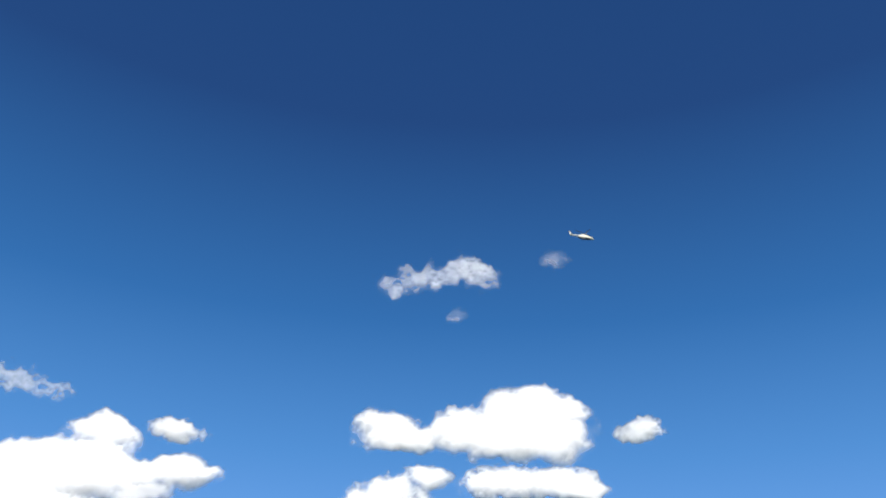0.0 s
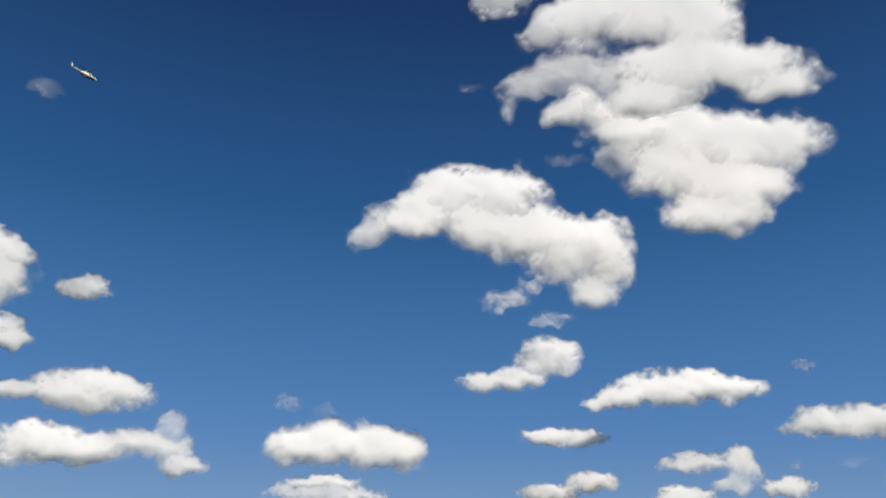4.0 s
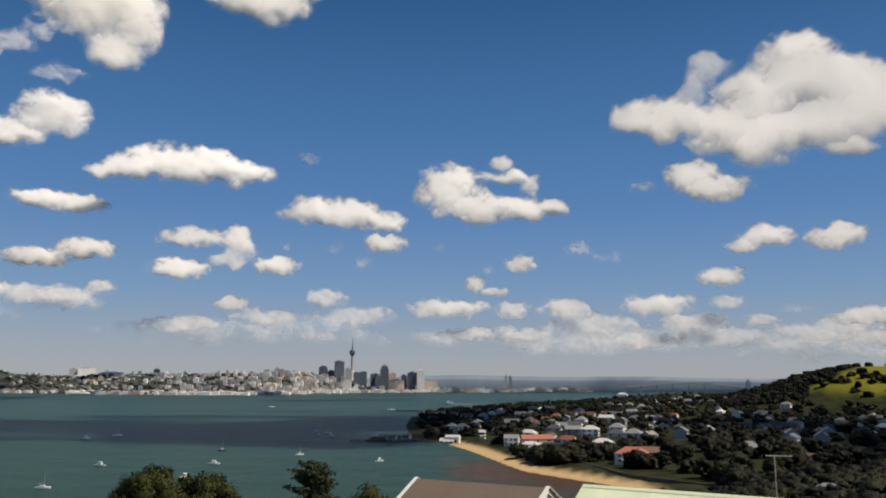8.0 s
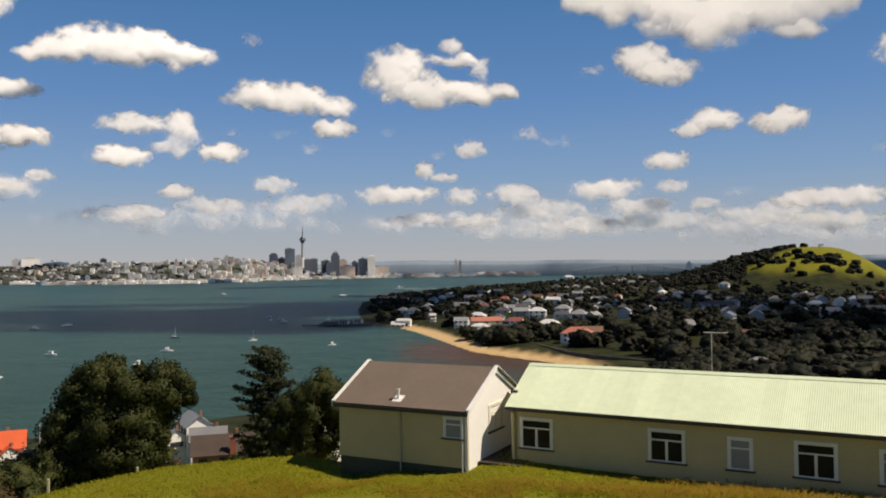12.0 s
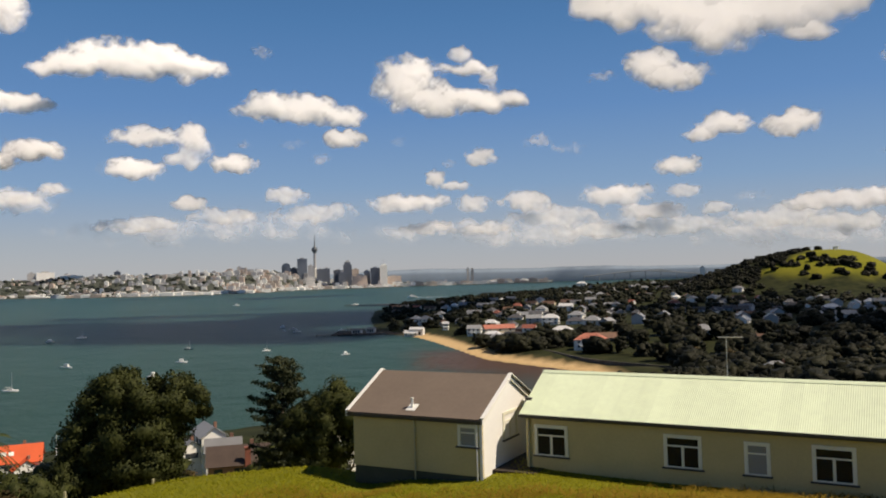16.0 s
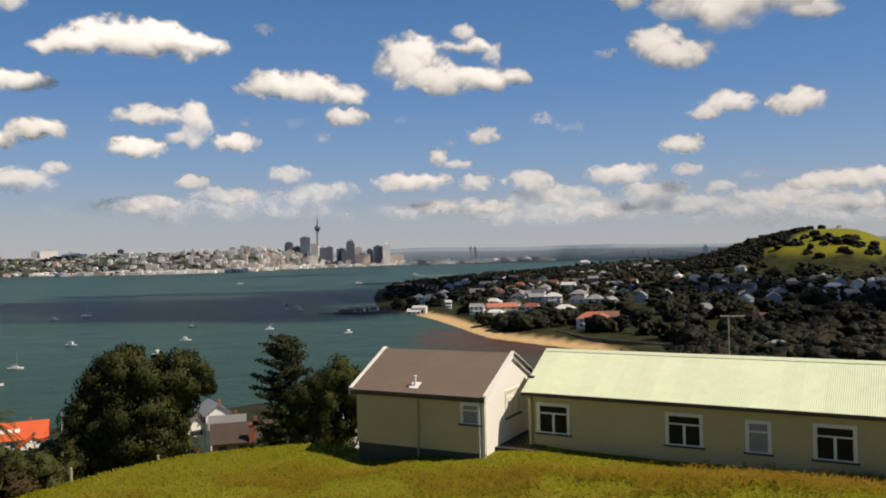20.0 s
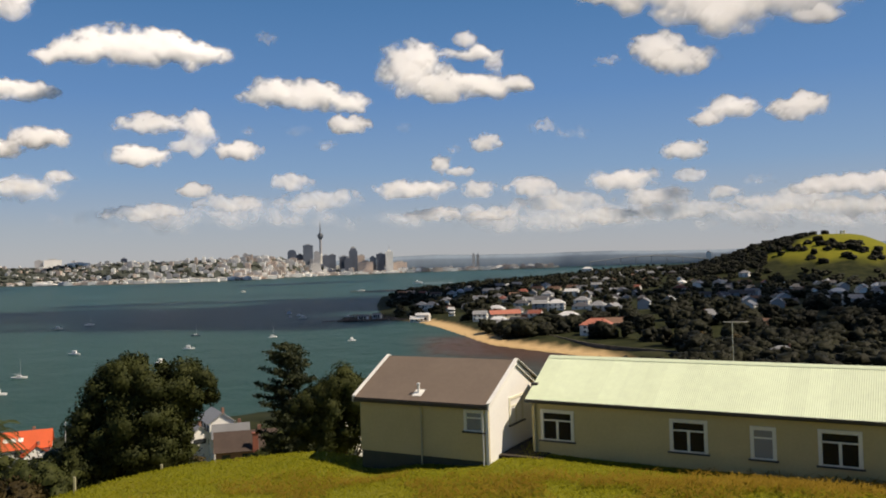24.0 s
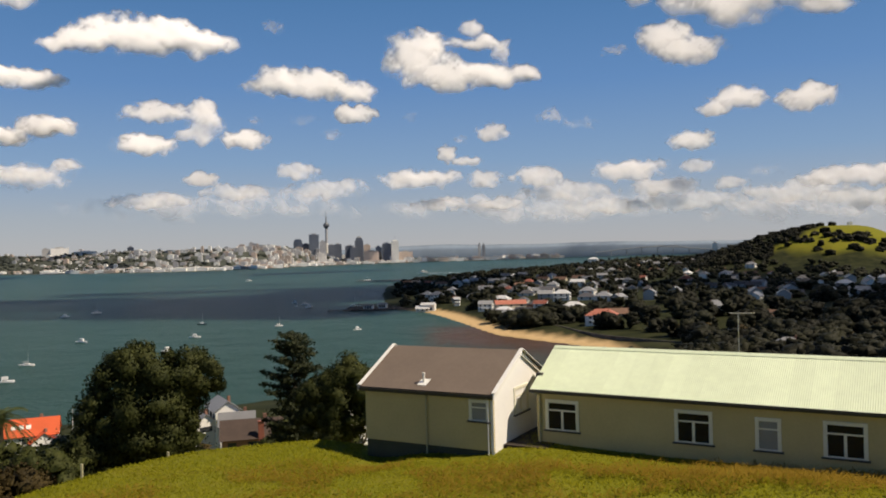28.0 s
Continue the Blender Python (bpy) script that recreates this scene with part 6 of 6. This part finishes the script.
# white slab tower on the naval shore, seen over the town
wx, wy = bearing(18.4, 0, 2150).xy
slab_ob = thing("white_tower_block", "slim white tower block beyond the town", "building", pose(wx, wy, 8, 0, 0, -18))
part("wall", Geo().box(-6, -5, -5, 6, 5, 44 + 2150 * math.tan(radians(0.12))), WHITE, slab_ob)
part("plant_room", Geo().box(-3, -3, 44, 3, 3, 52), FAC["grey"], slab_ob)

# harbour bridge: deck rising in a long curve, trusses, piers
BRIDGE = surface("grey_bridge_steel", (0.3, 0.32, 0.34), 0.6, grain=0.2, vary=0.1, bump=0.0)
bridge = thing("harbour_bridge", "grey steel harbour bridge far up the harbour", "bridge")
prev = None
for i in range(25):
    q = i / 24
    p = bearing(10.6 + 8.2 * q, 0, 4860)
    zz = 26 + 24 * math.sin(math.pi * min(1, q * 1.05)) ** 1.3
    top = zz + (9 * max(0, 1 - abs(q - 0.62) / 0.16) ** 0.7)
    cur = (Vector((p.x, p.y, zz)), Vector((p.x, p.y, top)))
    if prev:
        part("deck", Geo().tube(prev[0], cur[0], 3.2, 3.2, 6), BRIDGE, bridge)
        if top > zz + 3 or prev[1].z > prev[0].z + 3:
            part("truss", Geo().tube(prev[1], cur[1], 1.6, 1.6, 5).tube(prev[0], cur[1], 1.0, 1.0, 5).tube(cur[0], cur[1], 1.0, 1.0, 5), BRIDGE, bridge)
    if i % 3 == 0:
        part("pier", Geo().tube((p.x, p.y, -5), (p.x, p.y, zz), 3.0, 2.6, 6), BRIDGE, bridge)
    prev = cur

# ---------------------------------------------------------------- boats
HULL = surface("white_hull_paint", (0.8, 0.8, 0.78), 0.35, grain=2, vary=0.06, bump=0.0, each=0.08)
BLUE_HULL = surface("dark_blue_hull_paint", (0.03, 0.05, 0.1), 0.35, grain=2, vary=0.1, bump=0.0)
FOAM = surface("white_wake_foam", (0.75, 0.78, 0.78), 0.9, grain=0.6, stain=0.1, vary=0.2, bump=0.3)
SAIL = surface("white_sail_cloth", (0.8, 0.8, 0.77), 0.8, grain=2, vary=0.05, bump=0.05)


def hull(L, B, H):
    g = Geo()
    sec = []
    for k in range(9):
        q = k / 8
        w = B / 2 * (1 - max(0, (q - 0.45) / 0.55) ** 2.2) * (0.8 + 0.2 * min(1, q / 0.2))
        x = -L / 2 + L * q
        sheer = H * (0.85 + 0.25 * q * q)
        sec.append([(x, -w, sheer), (x, -w * 0.85, 0.1), (x, 0, -0.35), (x, w * 0.85, 0.1), (x, w, sheer), (x, 0, sheer - 0.05)])
    f = [(6 * k + i, 6 * k + (i + 1) % 6, 6 * k + 6 + (i + 1) % 6, 6 * k + 6 + i) for k in range(8) for i in range(6)]
    g.add([p for q in sec for p in q], f + [(0, 5, 4, 3, 2, 1)])
    return g


def boat(x, y, L, turn, mast=True, sail=False, paint=None, label="white moored yacht with bare mast on the harbour"):
    ob = thing("boat", label, "boat", pose(x, y, 0.05, 0, 0, turn), "boats on the harbour")
    B, H = L * 0.3, L * 0.12
    part("hull", hull(L, B, H), paint or HULL, ob)
    part("cabin", Geo().box(-L * 0.18, -B * 0.28, H * 0.8, L * 0.16, B * 0.28, H * 0.8 + (0.75 if mast else 1.9), 0.1), HULL, ob)
    part("cabin_window", Geo().box(-L * 0.14, -B * 0.285, H * 0.8 + 0.3, L * 0.12, B * 0.285, H * 0.8 + 0.55), FAR_PANE, ob)
    if mast:
        part("mast", Geo().tube((L * 0.08, 0, H), (L * 0.08, 0, L * 1.25), 0.12, 0.07, 6), METAL, ob)
        part("boom", Geo().tube((L * 0.08, 0, H + 1.3), (-L * 0.35, 0, H + 1.3), 0.1, 0.08, 6), SAIL, ob)
    if sail:
        part("mainsail", Geo().slab([(L * 0.06, 0.02, H + 1.4), (L * 0.06, 0.02, L * 1.2), (L * 0.05, 0.03, L * 1.2), (-L * 0.36, 0.3, H + 1.4)], 0.05), SAIL, ob)
        part("headsail", Geo().slab([(L * 0.12, 0.0, H + 0.5), (L * 0.46, 0.0, H + 0.3), (L * 0.14, 0.0, L * 1.0), (L * 0.1, 0.1, L * 0.9)], 0.05), SAIL, ob)
    return ob


LAUNCH = "white moored motor launch on the harbour"
for x, y, L, turn, mast in [(-211, 412, 9, 10, True), (-232, 522, 10, -15, False), (-164, 536, 9, 5, False), (-192, 356, 9, 20, False), (-355, 765, 10, 0, False), (-345, 811, 11, 30, True), (-418, 1753, 16, 10, False),
                            (-157, 461, 8, 60, False), (-123, 606, 8, 40, True), (-146, 860, 9, 15, True), (-152, 838, 8, 120, True), (-165, 905, 9, 60, False), (-90, 815, 9, 5, True), (-135, 815, 9, 25, False), (-60, 560, 7, 30, False), (-300, 470, 8, 50, False)]:
    boat(x, y, L * 0.85, turn, mast, label="white moored yacht with bare mast on the harbour" if mast else LAUNCH)
boat(-150, 1600, 14, 20, True, label="white moored yacht with bare mast on the harbour")
boat(-456, 763, 9, 60, True, True, label="small sailing yacht with white sails set")
boat(-190, 640, 7, 10, True, paint=BLUE_HULL, label="dark blue moored yacht with bare mast")
ferry = thing("ferry", "white ferry crossing the harbour with foaming wake", "ferry", pose(-49, 2031, 0.1, 0, 0, 185))
part("hull", hull(24, 8, 3), HULL, ferry)
part("deckhouse", Geo().box(-9, -3.2, 2.4, 6, 3.2, 5.4, 0.2), HULL, ferry)
part("bridge", Geo().box(0, -2.4, 5.4, 5, 2.4, 7.6, 0.2), HULL, ferry)
part("window_band", Geo().box(-8.5, -3.25, 3.6, 5.5, 3.25, 4.6), FAR_PANE, ferry)
wk = Geo()
wr = random.Random(3)
for i in range(40):
    q = i / 39
    wk.lump((-46 + 14 + 70 * q, 2031 + 6 * q + wr.uniform(-1, 1) * 4 * q, 0.0), (4.5, 1.6 + 5 * q * (1 - 0.6 * q), 0.5 * (1 - q) + 0.08), 0.5, i, 1)
thing("wake", "white foaming wake trailing behind the ferry", "wake", kind="stuff", shape=wk, material=FOAM)

# ---------------------------------------------------------------- waterfront of the bay


def jetty(x0, y0, x1, y1, wide, high, label):
    n = Vector((x1 - x0, y1 - y0, 0))
    L = n.length
    ob = thing("jetty", label, "jetty", pose(x0, y0, 0, 0, 0, math.degrees(math.atan2(n.y, n.x))))
    part("deck", Geo().box(0, -wide / 2, high - 0.4, L, wide / 2, high), TIMBER, ob)
    for i in range(int(L / 7) + 1):
        for s in (-1, 1):
            part("pile", Geo().tube((i * 7, s * wide * 0.42, -3), (i * 7, s * wide * 0.42, high + 0.3), 0.22, 0.2, 6), TIMBER, ob)
    return ob


jetty(-105, 741, -46, 754, 4, 1.6, "dark timber jetty off the rocky point")
jetty(-160, 1508, -40, 1480, 14, 3.0, "long dark wharf far along the shore")
jetty(-86, 815, -56, 805, 9, 2.2, "dark timber jetty off the rocky point")
for x, y, w, d, h, r, words in [(-70, 757, 9, 5, 1.8, "grey", "low white boat shed on the jetty"), (-14, 716, 12, 8, 4.2, "white", "white boat house at the end of the beach"), (-58, 770, 8, 5, 2, "grey", "small grey shed on the jetty")]:
    ob = thing("boat_shed", words, "shed", pose(x, y, 2.0, 0, 0, -12))
    part("wall", Geo().prism([(-d / 2, -3), (d / 2, -3), (d / 2, h), (0, h + 1.6), (-d / 2, h)], -w / 2, w / 2), WALLS["white"], ob)
    for s in (-1, 1):
        pts = [(-w / 2 - 0.3, s * (d / 2 + 0.4), h - 0.1), (w / 2 + 0.3, s * (d / 2 + 0.4), h - 0.1), (w / 2 + 0.3, 0, h + 1.75), (-w / 2 - 0.3, 0, h + 1.75)]
        part("roof", Geo().slab(pts if s < 0 else pts[::-1], 0.12), ROOFS[r], ob)
    for k in range(3):
        part("door", Geo().box(-w * 0.36 + k * w * 0.26, -d / 2 - 0.05, -0.5, -w * 0.36 + k * w * 0.26 + w * 0.18, -d / 2 + 0.02, 2.2), FAR_PANE, ob)
# reef of dark rocks off the point and the low-water reef
rr = random.Random(9)
rocks = Geo()
for i in range(260):
    x, y = rr.uniform(-92, -28), rr.uniform(745, 800)
    if float(inland(np.array([x]), np.array([y]))[0]) < 6:
        s = rr.uniform(0.8, 3.2)
        rocks.lump((x, y, 0.1), (s, s, s * 0.45), 0.6, i, 1)
for i in range(60):
    q = rr.random()
    x, y = rr.gauss(8, 16), rr.gauss(505, 34)
    dd = float(inland(np.array([x]), np.array([y]))[0])
    if -55 < dd < -4:
        s = rr.uniform(0.6, 2.6)
        rocks.lump((x, y, -0.1), (s * 1.3, s * 1.3, s * 0.2), 0.6, i, 1)
thing("reef_rocks", "dark low-tide reef rocks along the beach", "rocks", kind="stuff", shape=rocks, material=ROCK)
# sea wall in blocks along the road by the bay
sw = thing("sea_wall", "grey stone sea wall behind the beach", "wall")
pts = [(68, 520), (72, 506), (75, 492), (79, 474), (84, 456), (92, 440), (103, 424), (118, 405), (135, 388)]
for (ax, ay), (bx, by) in zip(pts, pts[1:]):
    a, b = Vector((ax, ay, 0)), Vector((bx, by, 0))
    n = max(1, int((b - a).length / 4))
    side = (b - a).normalized().cross(Vector((0, 0, 1))) * 0.4
    for k in range(n):
        p, q = a.lerp(b, k / n), a.lerp(b, (k + 0.97) / n)
        g = Geo()
        z0, z1 = -0.5, 4.2
        v = [p - side, q - side, q + side, p + side]
        g.add([(c.x, c.y, z0) for c in v] + [(c.x, c.y, z1) for c in v], [(3, 2, 1, 0), (4, 5, 6, 7), (0, 1, 5, 4), (1, 2, 6, 5), (2, 3, 7, 6), (3, 0, 4, 7)])
        part("stone", g, STONE, sw)
# white signal hut and masts on top of the hill
hx, hy = 606, 1216
hutm = thing("signal_station", "small white signal station with masts on the hilltop", "hut", pose(hx, hy, ground_z(hx, hy)))
part("wall", Geo().box(-3, -2.5, -1, 3, 2.5, 4, 0.1), WHITE, hutm)
part("roof", Geo().box(-3.4, -2.9, 4, 3.4, 2.9, 4.4, 0.1), WHITE, hutm)
for dx, hh in ((-9, 9), (7, 12), (1, 14)):
    part("mast", Geo().tube((dx, 0, -1), (dx, 0, hh), 0.3, 0.15, 6), WHITE, hutm)

# ---------------------------------------------------------------- helicopter
AIR = surface("white_aircraft_paint", (0.78, 0.75, 0.62), 0.35, grain=2, vary=0.05, bump=0.0)
BELLY = surface("dark_belly_paint", (0.05, 0.055, 0.07), 0.4, grain=2, vary=0.1, bump=0.0)
hp = bearing(-64.1, 32.55, 514)
heli = thing("helicopter", "white twin-engined rescue helicopter with dark belly in flight", "helicopter", pose(*hp, 0, 9, 64.1 + 8))


def loft(rings, n=12):
    g = Geo()
    v = []
    for x, z, ry, rz in rings:
        v += [(x, math.cos(6.2832 * i / n) * ry, z + math.sin(6.2832 * i / n) * rz) for i in range(n)]
    f = [(k * n + i, k * n + (i + 1) % n, (k + 1) * n + (i + 1) % n, (k + 1) * n + i) for k in range(len(rings) - 1) for i in range(n)]
    return g.add(v, f + [tuple(reversed(range(n))), tuple(range((len(rings) - 1) * n, len(rings) * n))])


part("fuselage", loft([(6.0, -0.5, 0.1, 0.1), (5.4, -0.4, 0.7, 0.55), (4.2, -0.1, 1.0, 0.95), (2.0, 0, 1.1, 1.2), (-1.0, 0, 1.1, 1.2), (-3.0, 0.15, 0.8, 0.9), (-4.6, 0.4, 0.45, 0.5), (-8.6, 0.8, 0.25, 0.28)]), AIR, heli, smooth=True)
part("belly", loft([(4.6, -0.75, 0.3, 0.2), (3.5, -0.85, 0.9, 0.45), (0, -0.9, 1.0, 0.5), (-2.6, -0.7, 0.8, 0.4), (-3.6, -0.4, 0.3, 0.2)]), BELLY, heli, smooth=True)
part("engine_cowl", loft([(2.4, 1.2, 0.2, 0.15), (1.8, 1.3, 0.8, 0.5), (-1.5, 1.35, 0.8, 0.5), (-2.8, 1.0, 0.4, 0.3)]), AIR, heli, smooth=True)
part("windscreen", loft([(5.1, -0.05, 0.5, 0.3), (4.2, 0.25, 0.95, 0.65), (3.3, 0.3, 1.04, 0.62)]), FAR_PANE, heli, smooth=True)
part("tail_fin", Geo().slab([(-8.2, -0.08, 0.8), (-8.9, -0.08, 0.8), (-9.9, -0.08, 3.1), (-9.2, -0.08, 3.1)], -0.16), AIR, heli)
part("stabiliser", Geo().box(-8.4, -1.6, 0.75, -7.6, 1.6, 0.85, 0.03), AIR, heli)
part("rotor_mast", Geo().tube((0, 0, 1.5), (0, 0, 2.5), 0.18), BELLY, heli)
for i in range(4):
    a = radians(25 + 90 * i)
    d, s = Vector((math.cos(a), math.sin(a), 0)), Vector((-math.sin(a), math.cos(a), 0)) * 0.22
    o = Vector((0, 0, 2.45))
    part("rotor_blade", Geo().slab([o + d * 0.3 - s, o + d * 6.5 - s, o + d * 6.5 + s, o + d * 0.3 + s], 0.05), BELLY, heli)
for i in range(4):
    a = radians(20 + 90 * i)
    part("tail_rotor_blade", Geo().tube((-9.5, -0.25, 2.7), (-9.5 + math.cos(a) * 1.2, -0.25, 2.7 + math.sin(a) * 1.2), 0.08, 0.05, 5), BELLY, heli)
for s in (-0.9, 0.9):
    part("wheel", Geo().tube((-0.6, s - 0.12, -1.6), (-0.6, s + 0.12, -1.6), 0.35, 0.35, 10).tube((-0.6, s * 0.9, -1.5), (-0.6, s * 0.8, -0.9), 0.08), BELLY, heli)

# ---------------------------------------------------------------- grass on the bench of the hill


def blades(count, lo, hi, seed, spread_, seeds):
    """Many thin blades (or seed heads) as one mesh on the near slope."""
    r = np.random.RandomState(seed)
    az = np.radians(r.uniform(-36, 36, count))
    dist = np.sqrt(r.uniform(22 ** 2, 43 ** 2, count))
    x, y = dist * np.sin(az), dist * np.cos(az)
    patch = ROLL(x / 3.0 + 30, y / 3.0 + 30, 4)
    keep = (patch > 0.45) & (np.abs(dist - 29.6 + 1.6 * np.sin(x / 4)) < 3.6 * r.rand(count)) if seeds else patch > 0.2
    # none inside the two huts
    for (cx, cy), ang, L, W in (((3.8, 34.16), -30.88, LLEN, 5.1), ((-3.57, 35.96), -28.97, SLEN, 5.6)):
        ca, sa = math.cos(radians(ang)), math.sin(radians(ang))
        u, v = (x - cx) * ca + (y - cy) * sa, -(x - cx) * sa + (y - cy) * ca
        keep &= ~((u > -0.1) & (u < L + 0.1) & (v > -0.05) & (v < W))
    x, y, patch = x[keep], y[keep], patch[keep]
    n = len(x)
    z = height(x, y)
    h = r.uniform(lo, hi, n) * (0.6 + 0.9 * patch) * (1 + (0.6 * step(3, 10, np.degrees(np.arctan2(x, y))) if seeds else 0))
    a = r.uniform(0, 6.283, n)
    w = np.full(n, 0.014 if seeds else 0.022) * r.uniform(0.8, 1.5, n)
    lean = r.normal(0, spread_, (n, 2)) * h[:, None]
    c, s = np.cos(a) * w, np.sin(a) * w
    z0 = z + h * 0.55 if seeds else z - 0.02
    v = np.empty((n, 4, 3))
    v[:, 0] = np.stack([x - c, y - s, z0], 1)
    v[:, 1] = np.stack([x + c, y + s, z0], 1)
    v[:, 2] = np.stack([x + lean[:, 0] + c * 0.5, y + lean[:, 1] + s * 0.5, z + h], 1)
    v[:, 3] = np.stack([x + lean[:, 0] - c * 0.5, y + lean[:, 1] - s * 0.5, z + h], 1)
    m = bpy.data.meshes.new("grass")
    # every blade's upper side turned to the sky
    f = np.arange(4 * n).reshape(-1, 4)
    turned = np.cross(v[:, 1] - v[:, 0], v[:, 2] - v[:, 0])[:, 2] < 0
    f[turned] = f[turned][:, ::-1]
    m.from_pydata(v.reshape(-1, 3), [], f)
    nr = r.normal(0, 0.12, (n, 3)) + (0, 0, 1)
    m.shade_smooth()
    m.normals_split_custom_set_from_vertices(np.repeat(nr / np.linalg.norm(nr, axis=1, keepdims=True), 4, axis=0))
    return m


gm_ = blades(170000, 0.03, 0.07, 1, 1.5, False)
gm_.materials.append(GRASS)
tagged(new("grass", gm_), "long sunlit green grass on the slope", "grass", kind="stuff")
sm_ = blades(170000, 0.06, 0.2, 2, 0.7, True)
sm_.materials.append(SEED)
tagged(new("seed_heads", sm_), "dry brown seed heads standing over the grass", "grass", kind="stuff")
# fence posts at the foot of the slope
for az, dist, h in ((-24.14, 35.5, 0.55), (-18.9, 38.5, 0.35)):
    p = at_bearing(az, dist)
    po = thing("fence_post", "weathered timber fence post below the brow", "post", p, "fence posts")
    part("post", Geo().box(-0.045, -0.045, -0.4, 0.045, 0.045, h, 0.01), PIPE, po)

# white mast beside the orange-roofed house
mx, my = bearing(-24.6, 0, 232).xy
wm = thing("flag_pole", "slim white pole beside the orange-roofed house", "pole", pose(mx, my, ground_z(mx, my)))
part("mast", Geo().tube((0, 0, -1), (0, 0, 52 - 232 * math.tan(radians(9.3)) - wm.matrix_basis.translation.z), 0.16, 0.1, 6), WHITE, wm)
